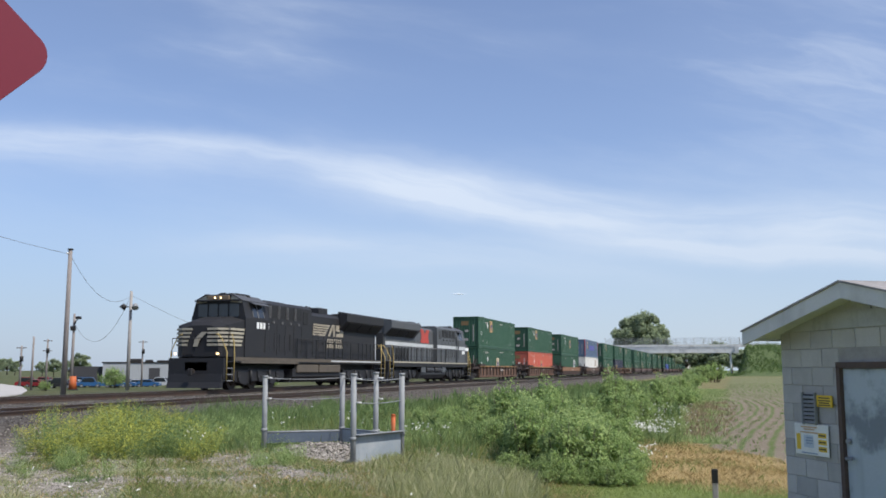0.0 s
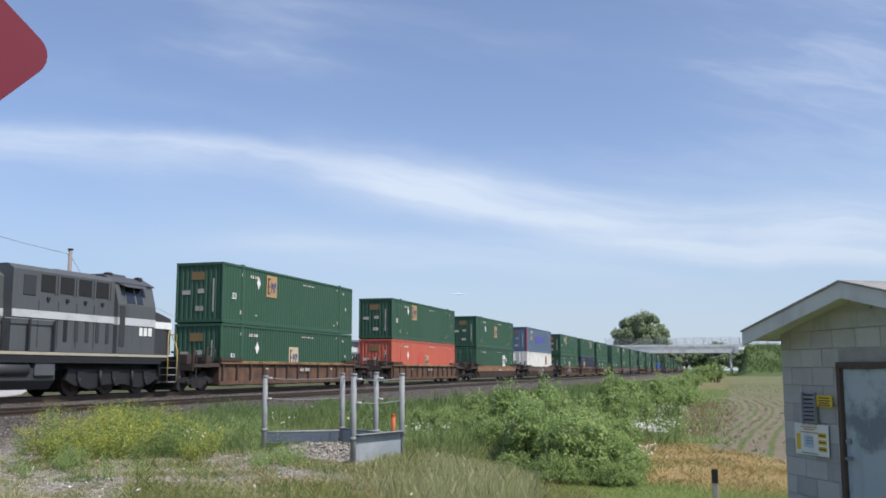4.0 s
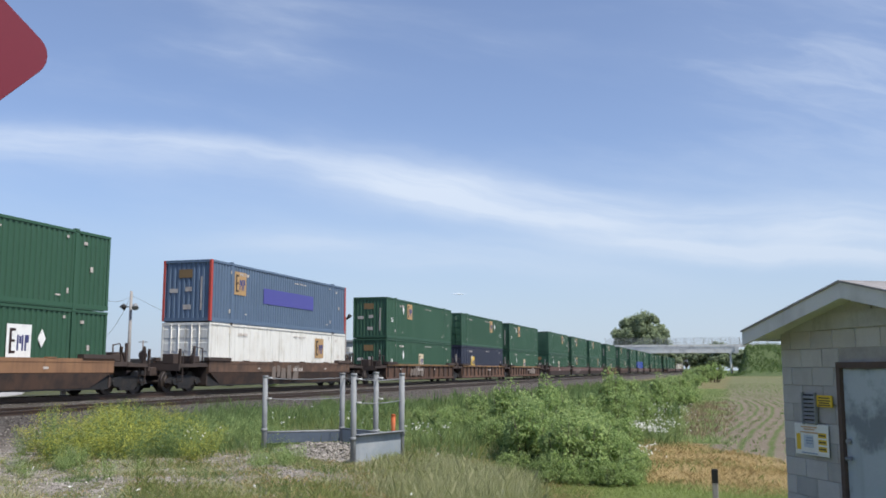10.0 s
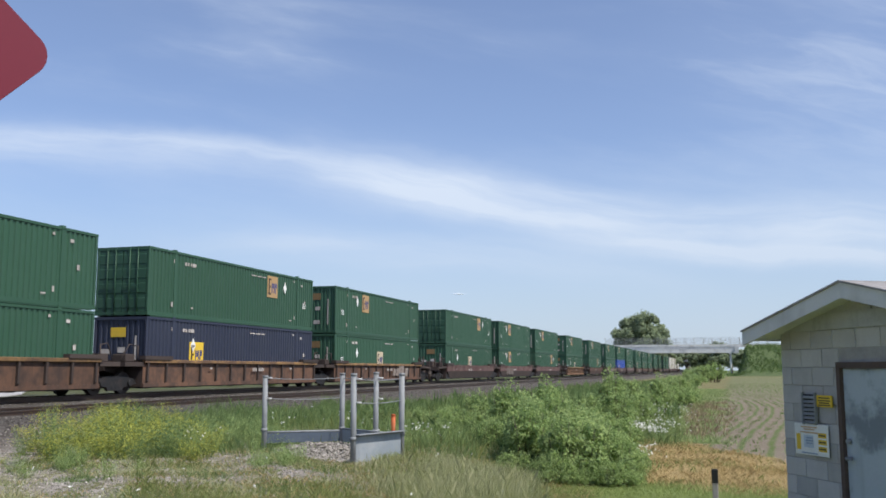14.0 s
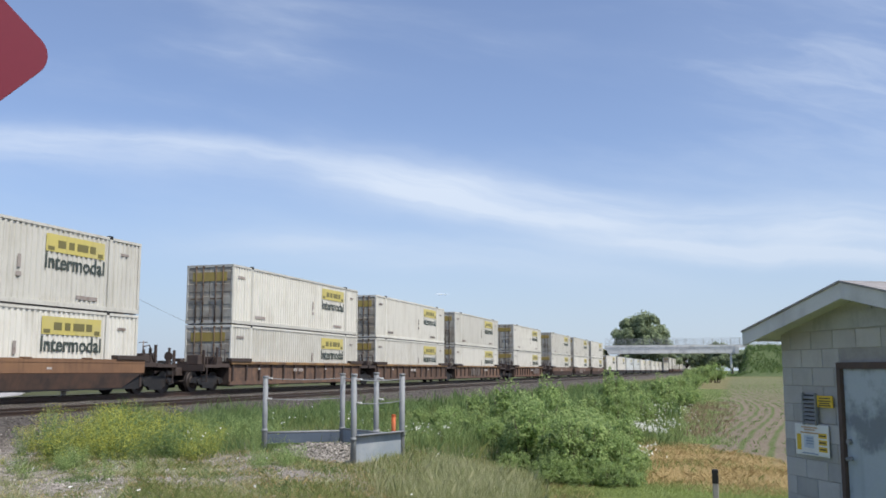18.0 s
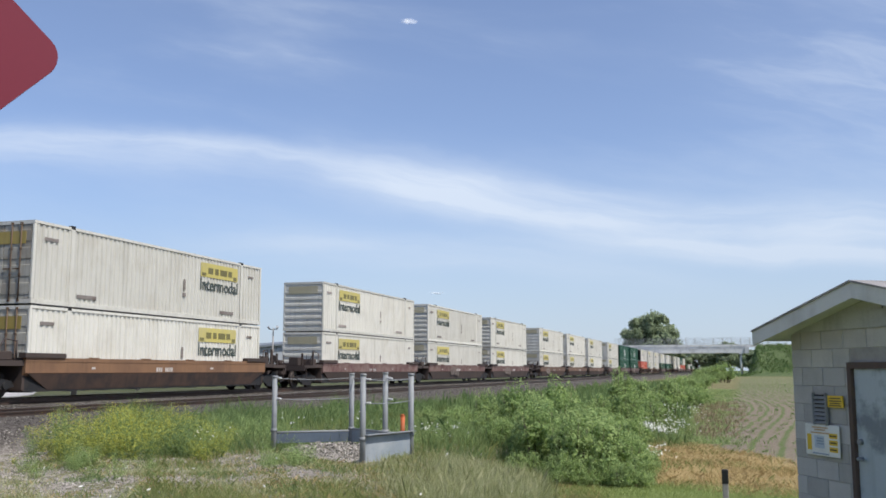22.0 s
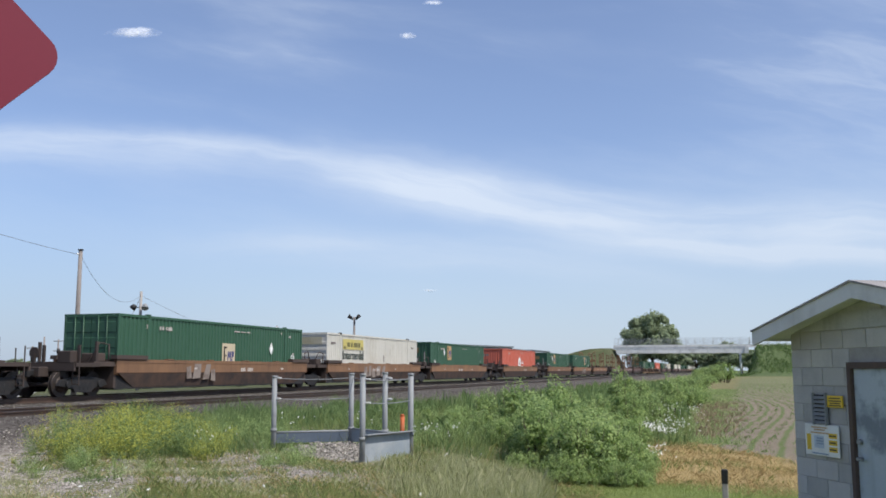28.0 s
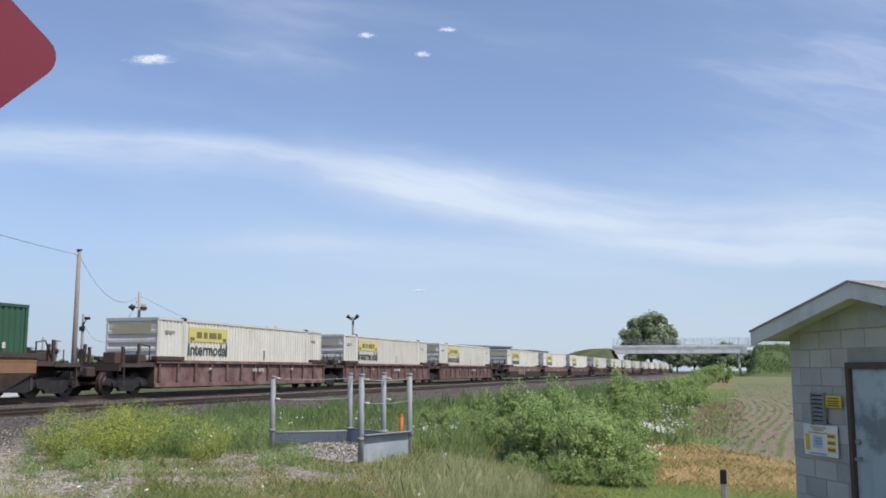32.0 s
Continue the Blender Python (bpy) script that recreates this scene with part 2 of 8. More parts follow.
def word(text, size, depth=0.004):
    """Lettering as a mesh in the x-z plane, facing -y, centred."""
    key = (text, size)
    if key not in WORDS:
        cu = bpy.data.curves.new("lettering", "FONT")
        cu.body, cu.size, cu.extrude, cu.align_x, cu.align_y = text, size, depth, "CENTER", "CENTER"
        cu.resolution_u, cu.offset = 2, size * .022
        tmp = bpy.data.objects.new("lettering", cu)
        scene.collection.objects.link(tmp)
        me = bpy.data.meshes.new_from_object(tmp.evaluated_get(bpy.context.evaluated_depsgraph_get()))
        bpy.data.objects.remove(tmp)
        me.transform(pose(0, 0, 0, 90, 0, 0))
        WORDS[key] = me
    return WORDS[key]

# ---------- colours of surfaces ----------
M_BALLAST = mat("crushed stone ballast", (0.26, 0.245, 0.23), 0.9, second=(0.15, 0.13, 0.115), scale=1.5, amount=0.7, grain=0.32, fine=14, bump=0.9)
M_RAIL = mat("rail steel", (0.10, 0.07, 0.055), 0.5, 0.6, second=(0.16, 0.08, 0.05), scale=2.0, fine=30)
M_RAILTOP = mat("polished rail head", (0.30, 0.28, 0.26), 0.38, 1.0, grain=0.05)
M_TIE = mat("weathered oak sleeper", (0.075, 0.062, 0.052), 0.9, second=(0.14, 0.125, 0.11), scale=5, grain=0.25, fine=30, vary=0.3)
M_GALV = mat("galvanized steel", (0.27, 0.28, 0.285), 0.65, 0.1, second=(0.16, 0.165, 0.17), scale=4, amount=0.5, grain=0.06, streak=0.3)
M_BLOCK = mat("weathered concrete block", (0.475, 0.462, 0.445), 0.93, second=(0.36, 0.345, 0.335), scale=2.2, amount=0.7, grain=0.14, fine=60, bump=0.5, vary=0.14, streak=0.12)
M_MORTAR = mat("grey mortar", (0.36, 0.345, 0.33), 0.95, grain=0.1)
M_TRIM = mat("white painted board", (0.62, 0.62, 0.60), 0.6, second=(0.45, 0.44, 0.42), scale=3, amount=0.4, grain=0.05, streak=0.2)
M_POLE = mat("weathered utility pole", (0.24, 0.215, 0.20), 0.9, second=(0.17, 0.135, 0.12), scale=4, grain=0.2, streak=0.4)
M_POLE_GREY = mat("silvered timber pole", (0.33, 0.31, 0.29), 0.9, second=(0.22, 0.2, 0.19), scale=4, grain=0.15, streak=0.4)
M_CONC = mat("pale bridge concrete", (0.80, 0.78, 0.74), 0.85, second=(0.38, 0.37, 0.35), scale=0.5, amount=0.5, grain=0.06, streak=0.3)
M_DARK = mat("dark steel", (0.024, 0.023, 0.023), 0.6, 0.2, second=(0.06, 0.045, 0.035), scale=3, grain=0.15)
M_BLACK = mat("black rubber and grease", (0.018, 0.018, 0.018), 0.7)
M_WHITE = mat("white lettering paint", (0.78, 0.78, 0.75), 0.6, grain=0.05, bump=0)
M_INK = mat("dark lettering paint", (0.03, 0.03, 0.035), 0.6, grain=0.05, bump=0)
M_YELLOW = mat("yellow sign paint", (0.75, 0.50, 0.04), 0.55, second=(0.55, 0.40, 0.08), scale=3, grain=0.05, bump=0)
M_ROAD = mat("pale concrete road", (0.42, 0.40, 0.38), 0.9, second=(0.34, 0.32, 0.30), scale=0.3, grain=0.06)


# ---------- ground: one sheet to the horizon ----------
def smooth(a, b, v):
    t = np.clip((np.asarray(v, float) - a) / (b - a), 0, 1)
    return t * t * (3 - 2 * t)


NEAR_X = 6.0          # centre of the nearer, empty track


def ground_z(x, y):
    x, y = np.asarray(x, float), np.asarray(y, float)
    z = -0.62 + 0 * x
    # verge drops to the lower lawn and field
    z = z + (-0.43) * smooth(18.6, 22.4, x) * smooth(3.0, 9.0, y)
    z = z - 0.25 * np.exp(-((x - 14.0) / 2.2) ** 2) * smooth(24, 34, y)
    # the yards to the west lie lower
    z = z - 1.6 * smooth(27, 62, -x)
    # road embankments that climb to the overpass at y = 352
    run = np.exp(-(np.maximum(np.abs(y - 352) - 6.0, 0) / 13.0) ** 2)
    z = z + 10.4 * run * smooth(26.9, 31.5, x)
    z = z + 9.6 * run * smooth(15, 20, -x) * (1 - smooth(24, 66, -x))
    # ballast bed under both tracks
    bed = smooth(-4.4, -2.6, x) * (1 - smooth(8.9, 10.8, x))
    z = z * (1 - bed) + (-0.19) * bed
    rough = 0.05 * np.sin(x * 1.7 + 0.6 * np.sin(y * 0.9)) * np.sin(y * 1.3 + np.sin(x * 0.7)) * smooth(9.5, 12, x) * (1 - smooth(60, 90, np.abs(y)))
    return z + rough


def make_ground():
    def axis(parts):
        return np.unique(np.concatenate([np.arange(a, b, s) for a, b, s in parts]))
    xs = axis([(-3500, -300, 400), (-300, -60, 12), (-60, -5, 2.5), (-5, 32, 0.4), (32, 80, 2.5), (80, 300, 15), (300, 3600, 400)])
    ys = axis([(-3500, -100, 300), (-100, -10, 6), (-10, 50, 0.45), (50, 120, 1.5), (120, 330, 5), (330, 375, 1.5), (375, 700, 15), (700, 4300, 300)])
    X, Y = np.meshgrid(xs, ys)
    Z = ground_z(X, Y)
    V = np.stack([X, Y, Z], -1).reshape(-1, 3)
    nx, ny = len(xs), len(ys)
    i = (np.arange(ny - 1)[:, None] * nx + np.arange(nx - 1)[None, :]).ravel()
    me = raw_mesh("ground", V, 4, np.stack([i, i + 1, i + nx + 1, i + nx], -1).ravel(), True)
    mt = bpy.data.materials.new("meadow, gravel, ballast and field soil")
    mt.use_nodes = True
    nt = mt.node_tree
    N, L = nt.nodes.new, nt.links.new
    bs = nt.nodes["Principled BSDF"]
    bs.inputs["Roughness"].default_value = 0.95
    bs.inputs["Specular IOR Level"].default_value = 0.1
    tc, sep = N("ShaderNodeTexCoord"), N("ShaderNodeSeparateXYZ")
    co = tc.outputs["Object"]
    L(co, sep.inputs[0])

    def m(op, a, b=None):
        n = N("ShaderNodeMath")
        n.operation = op
        for k, v in enumerate((a, b)):
            if v is None:
                continue
            if hasattr(v, "links"):
                L(v, n.inputs[k])
            else:
                n.inputs[k].default_value = v
        return n.outputs[0]

    def noi(sc, det=5, r=0.6):
        n = N("ShaderNodeTexNoise")
        L(co, n.inputs["Vector"])
        n.inputs["Scale"].default_value, n.inputs["Detail"].default_value, n.inputs["Roughness"].default_value = sc, det, r
        return n.outputs["Fac"]

    def ramp(v, lo, hi):
        n = N("ShaderNodeMapRange")
        n.interpolation_type = "SMOOTHSTEP"
        L(v, n.inputs[0])
        n.inputs[1].default_value, n.inputs[2].default_value = lo, hi
        return n.outputs[0]

    def mixc(f, a, b):
        n = N("ShaderNodeMixRGB")
        L(f, n.inputs[0])
        for k, v in ((1, a), (2, b)):
            if hasattr(v, "links"):
                L(v, n.inputs[k])
            else:
                n.inputs[k].default_value = (*v, 1)
        return n.outputs[0]

    x, y = sep.outputs[0], sep.outputs[1]
    n1, n2, n3, n4 = noi(0.25), noi(1.3), noi(9.0, 6, 0.7), noi(45.0, 3)
    wob = m("MULTIPLY", m("SUBTRACT", n2, 0.5), 3.0)
    xw, yw = m("ADD", x, wob), m("ADD", y, wob)
    grass = mixc(ramp(n2, 0.35, 0.7), (0.15, 0.15, 0.065), (0.24, 0.205, 0.115))
    straw = mixc(ramp(n3, 0.35, 0.7), (0.44, 0.32, 0.15), (0.27, 0.21, 0.10))
    stone = mixc(ramp(n3, 0.38, 0.62), (0.17, 0.145, 0.12), (0.42, 0.38, 0.335))
    soil = mixc(ramp(n3, 0.3, 0.7), (0.185, 0.155, 0.115), (0.265, 0.22, 0.165))
    lawn = mixc(ramp(n3, 0.3, 0.7), (0.18, 0.235, 0.075), (0.26, 0.30, 0.115))
    # meadow with gravelly, bare places towards the crossing
    bare = m("MULTIPLY", ramp(m("ADD", n2, m("MULTIPLY", m("SUBTRACT", n3, 0.5), 0.9)), 0.36, 0.54), m("SUBTRACT", 1.0, ramp(xw, 18.4, 20.6)))
    bare = m("MULTIPLY", bare, m("SUBTRACT", 1.0, ramp(yw, 17.0, 26.0)))
    c = mixc(bare, grass, stone)
    # mown lawn, dry strip, field
    c = mixc(m("MULTIPLY", ramp(xw, 21.3, 22.6), m("SUBTRACT", 1.0, ramp(yw, 16.5, 18.0))), c, lawn)
    edge = m("ADD", yw, m("MULTIPLY", m("SUBTRACT", x, 22.0), 1.9))
    dry = m("MULTIPLY", ramp(xw, 21.6, 22.8), m("MULTIPLY", ramp(yw, 16.6, 17.8), m("SUBTRACT", 1.0, ramp(edge, 28.4, 29.8))))
    c = mixc(dry, c, straw)
    fieldm = m("MULTIPLY", ramp(m("ADD", xw, m("MULTIPLY", y, -0.006)), 22.9, 24.0), m("MULTIPLY", ramp(edge, 28.4, 29.8), m("SUBTRACT", 1.0, ramp(y, 205, 330))))
    bend = N("ShaderNodeMath")
    bend.operation = "SINE"
    L(m("MULTIPLY", y, 0.085), bend.inputs[0])
    rowx = m("ADD", m("ADD", x, m("MULTIPLY", bend.outputs[0], 1.1)), m("MULTIPLY", m("SUBTRACT", n2, 0.5), 0.25))
    saw = m("ABSOLUTE", m("SUBTRACT", m("FRACT", m("DIVIDE", rowx, 0.76)), 0.5))
    rows = m("MULTIPLY", m("SUBTRACT", 1.0, ramp(saw, 0.04, 0.18)), ramp(n3, 0.25, 0.6))
    field = mixc(rows, mixc(m("MULTIPLY", ramp(y, 45, 130), 0.55), soil, (0.14, 0.165, 0.07)), (0.10, 0.15, 0.04))
    c = mixc(fieldm, c, field)
    c = mixc(m("MULTIPLY", ramp(y, 290, 325), ramp(x, 12, 20)), c, mixc(ramp(n2, 0.35, 0.65), (0.07, 0.105, 0.045), (0.115, 0.145, 0.065)))
    # far plain and the yards across the line
    yard = mixc(ramp(n3, 0.35, 0.65), (0.062, 0.064, 0.045), (0.11, 0.105, 0.078))
    far = mixc(ramp(n1, 0.4, 0.65), (0.075, 0.088, 0.042), (0.11, 0.115, 0.058))
    c = mixc(m("SUBTRACT", 1.0, ramp(xw, -7.0, -5.0)), c, far)
    c = mixc(m("MULTIPLY", m("SUBTRACT", 1.0, ramp(xw, -7.0, -5.0)), ramp(xw, -24.0, -12.0)), c, yard)
    bed = m("MULTIPLY", ramp(xw, -5.2, -3.6), m("SUBTRACT", 1.0, ramp(m("ADD", x, m("MULTIPLY", wob, 0.6)), 9.8, 11.6)))
    bal = mixc(ramp(n3, 0.35, 0.65), (0.045, 0.038, 0.033), (0.15, 0.134, 0.12))
    c = mixc(bed, c, bal)
    gr = N("ShaderNodeHueSaturation")
    L(c, gr.inputs["Color"])
    mr = N("ShaderNodeMapRange")
    L(n4, mr.inputs[0])
    mr.inputs[3].default_value, mr.inputs[4].default_value = 0.55, 1.45
    L(mr.outputs[0], gr.inputs["Value"])
    L(gr.outputs[0], bs.inputs["Base Color"])
    bp = N("ShaderNodeBump")
    bp.inputs["Strength"].default_value, bp.inputs["Distance"].default_value = 0.9, 0.06
    L(m("ADD", n3, m("MULTIPLY", n4, 0.5)), bp.inputs["Height"])
    L(bp.outputs[0], bs.inputs["Normal"])
    me.materials.append(mt)
    tagged(new("ground", me), "uneven meadow, gravel and field ground along the railway", "ground", kind="structure")


make_ground()


# ---------- tracks ----------
def track(xc, z0, name, label):
    th = thing(name, label, "track", kind="structure", at=pose(xc, 0, z0))
    prof = [(-.07, -.17), (.07, -.17), (.07, -.155), (.012, -.13), (.012, -.045), (.036, -.035), (.036, 0), (-.036, 0), (-.036, -.035), (-.012, -.045), (-.012, -.13), (-.07, -.155)]
    rail = Geo().prism(prof, "y", -900, 1500).mesh("rail")
    head = Geo().box(-.030, .030, -900, 1500, 0.001, 0.004).mesh("rail_head")
    for sx in (-.755, .755):
        r = part("rail", rail, M_RAIL, th, at=pose(sx, 0, 0))
        part("rail_head", head, M_RAILTOP, r, "bright worn running surface")
    tie = Geo().cbox(-1.3, 1.3, -.115, .115, -.33, -.172, 0.012).mesh("sleeper")
    for k in range(80):
        part("sleeper", tie, M_TIE, th, at=pose(random.uniform(-.03, .03), 10 + k * 0.52, random.uniform(-.008, .004), 0, 0, random.uniform(-.8, .8)))
    g = Geo()
    for k in range(-60, 700):
        y = 10 + k * 0.52
        if 0 <= k < 80:
            continue
        g.box(-1.3, 1.3, y - .115, y + .115, -.33, -.172)
    ob = part("sleepers", g.mesh("sleepers", False), M_TIE, th)
    ob["kind"] = "stuff"
    return th


track(0.0, 0.0, "track_main", "railway track in stone ballast carrying the train")
track(NEAR_X, -0.07, "track_near", "empty railway track with rusty rails and dark sleepers")


def loose_stones():
    """Ballast shoulders and scattered gravel."""
    rs = np.random.RandomState(4)
    P = []
    n = 15000
    B = np.stack([rs.uniform(-3.5, 10.9, n), rs.uniform(12, 90, n), rs.uniform(.02, .045, n)], -1)
    scatter_stones("ballast_stones", "dark grey crushed stones of the ballast bed", B, ground_z(B[:, 0], B[:, 1]) + B[:, 2] * 0.25, rs).data.materials[0] = M_BEDSTONES
    n = 17000
    P.append(np.stack([rs.uniform(9.5, 20.5, n), rs.uniform(6, 19, n), rs.uniform(.010, .042, n) * rs.uniform(.4, 1, n)], -1))
    P = np.concatenate(P)
    scatter_stones("gravel", "loose grey and tan broken stones on the ground", P, ground_z(P[:, 0], P[:, 1]) + P[:, 2] * 0.25, rs)


def scatter_stones(name, label, P, z, rs):
    """Many small broken stones in one mesh; P holds x, y and half size."""
    base = np.array([(1, 0, 0), (-1, 0, 0), (0, 1, 0), (0, -1, 0), (0, 0, 1), (0, 0, -1)], float)
    tri = np.array([(0, 2, 4), (2, 1, 4), (1, 3, 4), (3, 0, 4), (2, 0, 5), (1, 2, 5), (3, 1, 5), (0, 3, 5)])
    k = len(P)
    sc = P[:, 2][:, None, None] * rs.uniform(.5, 1.25, (k, 6, 1)) * np.array([1, 1, .7])
    ang = rs.uniform(0, 6.28, k)
    V = base[None] * sc
    c, s = np.cos(ang)[:, None], np.sin(ang)[:, None]
    V = np.stack([V[..., 0] * c - V[..., 1] * s, V[..., 0] * s + V[..., 1] * c, V[..., 2]], -1)
    V += np.stack([P[:, 0], P[:, 1], z], -1)[:, None, :]
    F = (tri[None] + (np.arange(k) * 6)[:, None, None]).ravel()
    me = raw_mesh(name, V.reshape(-1, 3), 3, F)
    me.materials.append(M_STONES)
    return tagged(new(name, me), label, "gravel", kind="stuff")


M_BEDSTONES = leafy("ballast stones", (0.06, 0.054, 0.048), (0.24, 0.22, 0.195), 0.9, 0.0)
M_STONES = leafy("broken limestone", (0.17, 0.155, 0.135), (0.46, 0.42, 0.37), 0.9, 0.0)


loose_stones()

# ---------- the train ----------
V_SLOW = 12.0


def run(t):
    """Metres the train has rolled since the start."""
    if t <= 14.6:
        return V_SLOW * t + .3 * float(smooth(2, 6, t))
    if t < 14.7:
        return 175.5 + (t - 14.6) * 62
    if t <= 16.5:
        return 181.7 + (t - 14.7) * 183.5
    u = t - 16.5
    return -1.55 * math.exp(-((t - 19.0) / .45) ** 2) + .55 * math.exp(-((t - 22.0) / .5) ** 2) - 1.0 * float(smooth(29.2, 30.0, t) * (1 - smooth(31.0, 32.0, t))) - 1.35 * math.exp(-((t - 17.0) / .4) ** 2) - 1.1 * math.exp(-((t - 25.0) / .5) ** 2) + 512.0 + 186.538 * u - 3.14 * u ** 2 + 0.30875 * u ** 3 - 0.024087 * u ** 4 + 0.000684948 * u ** 5


RUN_TIMES = [0, 4, 8, 12, 14, 14.4, 14.5, 14.6, 14.7, 14.8, 15, 15.5, 16, 16.5, 17, 18, 19, 20, 21, 22, 23, 24, 25, 26, 27, 28, 29, 30, 31, 31.5, 32]
ROLLING = []          # (thing, metres along the track at the start, height, turned)


def roll(ob, p, z=0.0, turned=False):
    ROLLING.append((ob, p, z, turned))
    ob.matrix_basis = pose(0, p, z, 0, 0, 180 if turned else 0)
    return ob


def paint(name, colour, second=None, streak=0.25, amount=0.35, rough=0.5, vary=0.08, scale=0.7, spread=(0.48, 0.72)):
    return mat(name, colour, rough, 0.0, second=second, scale=scale, amount=amount, grain=0.05, fine=25, bump=0.05, streak=streak, vary=vary, spread=spread)


P_GREEN = paint("container green", (0.033, 0.090, 0.052), (0.048, 0.104, 0.068))
P_HUB = paint("deep green", (0.014, 0.072, 0.040), (0.025, 0.085, 0.05))
P_CREAM = paint("cream white", (0.60, 0.58, 0.515), (0.45, 0.415, 0.34), 0.4, 0.5, vary=0.14)
P_COOL = paint("cool white", (0.60, 0.62, 0.60), (0.44, 0.44, 0.41), 0.3, 0.3, vary=0.06)
P_WHITE = paint("dull white", (0.70, 0.69, 0.64), (0.46, 0.41, 0.33), 0.6, 0.5)
P_ORANGE = paint("faded orange red", (0.50, 0.12, 0.075), (0.42, 0.13, 0.09), 0.25)
P_FRESHRED = paint("fresh red repaint", (0.56, 0.085, 0.06), (0.5, 0.09, 0.07), 0.1)
P_DOOR = paint("grimy cream doors", (0.44, 0.42, 0.36), (0.20, 0.15, 0.10), 0.6, 0.6, spread=(0.42, 0.62))
P_FADERED = paint("faded emblem red", (0.20, 0.045, 0.04), (0.10, 0.06, 0.05))
P_RED = paint("signal red", (0.42, 0.055, 0.04), (0.36, 0.08, 0.06), 0.25)
P_NAVY = paint("navy", (0.030, 0.036, 0.062), (0.05, 0.055, 0.075))
P_BLUE = paint("pale steel blue", (0.105, 0.155, 0.23), (0.085, 0.125, 0.185))
P_ROYAL = paint("royal blue", (0.035, 0.08, 0.34), (0.04, 0.09, 0.28))
P_LOGO = paint("amber panel", (0.44, 0.28, 0.125), (0.36, 0.25, 0.14))
P_PALE = paint("pale sand panel", (0.56, 0.47, 0.32), (0.48, 0.42, 0.30))
P_FADED = paint("faded amber", (0.22, 0.14, 0.06), (0.16, 0.12, 0.06))
P_BROWNINK = paint("dark brown lettering", (0.035, 0.02, 0.016))
P_LOGOBLUE = paint("logo blue", (0.055, 0.06, 0.17))
P_DULLYELLOW = paint("dull yellow panel", (0.36, 0.27, 0.07), (0.3, 0.24, 0.12))
P_FADECREAM = paint("faded khaki panel", (0.40, 0.36, 0.24), (0.5, 0.46, 0.36), 0.3, 0.8)
P_SOFTYELLOW = paint("soft yellow panel", (0.52, 0.44, 0.13), (0.44, 0.39, 0.22), 0.3, 0.6)
P_OLIVE = paint("olive lettering", (0.16, 0.14, 0.05), (0.2, 0.18, 0.1))
P_WORD = paint("dark green lettering", (0.055, 0.07, 0.06), (0.09, 0.1, 0.09))
P_VIOLET = paint("violet blue panel", (0.075, 0.075, 0.30), (0.09, 0.09, 0.3))
P_GREYPOST = paint("grey seal", (0.06, 0.06, 0.055))
W_RUST = paint("rust brown", (0.155, 0.082, 0.050), (0.07, 0.044, 0.033), 0.6, 0.9, 0.75, 0.22, 1.6, spread=(0.40, 0.62))
W_SILL = paint("dark rust", (0.085, 0.050, 0.035), (0.04, 0.03, 0.026), 0.5, 0.9, 0.8, 0.2, 1.4, spread=(0.40, 0.62))
W_CHORD = paint("worn yellow brown rail", (0.26, 0.15, 0.06), (0.10, 0.06, 0.04), 0.2, 0.9, 0.7, 0.2, 1.2, spread=(0.40, 0.62))
W_UMBER = paint("dark umber", (0.062, 0.045, 0.040), (0.10, 0.058, 0.045), 0.4, 0.7, 0.8, 0.15, 1.6, spread=(0.40, 0.62))
W_TAN = paint("faded tan orange", (0.24, 0.13, 0.068), (0.15, 0.082, 0.05), 0.45, 0.6, 0.75, 0.15, spread=(0.40, 0.62))
W_DARKRED = paint("dark oxide red", (0.105, 0.050, 0.044), (0.19, 0.13, 0.11), 0.5, 0.9, 0.75, 0.18, 1.3, spread=(0.40, 0.62))
W_SLATE = paint("slate blue black", (0.035, 0.045, 0.055), (0.06, 0.06, 0.06), 0.4, 0.5, 0.7, 0.1)
W_BROWN = paint("dusty brown", (0.17, 0.10, 0.065), (0.085, 0.056, 0.042), 0.55, 0.9, 0.75, 0.2, 1.5, spread=(0.40, 0.62))
M_SPRAY = paint("faded spray paint", (0.27, 0.235, 0.21), (0.15, 0.105, 0.085), 0.3, 0.9, 0.7, 0.3, 2.5)
M_GRAFF = paint("washed-out spray paint", (0.20, 0.165, 0.14), (0.11, 0.08, 0.065), 0.3, 0.9, 0.75, 0.3, 2.5)
M_STENCIL = paint("worn white stencil", (0.50, 0.46, 0.42), (0.28, 0.22, 0.19), 0.3, 0.8, 0.7, 0.2, 2.5)
W_END = paint("streaked dark brown", (0.055, 0.040, 0.034), (0.09, 0.06, 0.045), 0.4, 0.5, 0.8, 0.2)
WELLS = {"u": (W_RUST, "rust-brown"), "t": (W_TAN, "faded tan"), "d": (W_DARKRED, "dark oxide-red"), "k": (W_UMBER, "dark umber-brown"), "s": (W_SLATE, "dark slate-blue"), "b": (W_BROWN, "dusty brown")}

CL, CW, CH = 16.15, 2.59, 2.895       # a 53-foot container
SHAPES = {}


def shape(key, maker):
    if key not in SHAPES:
        SHAPES[key] = maker()
    return SHAPES[key]


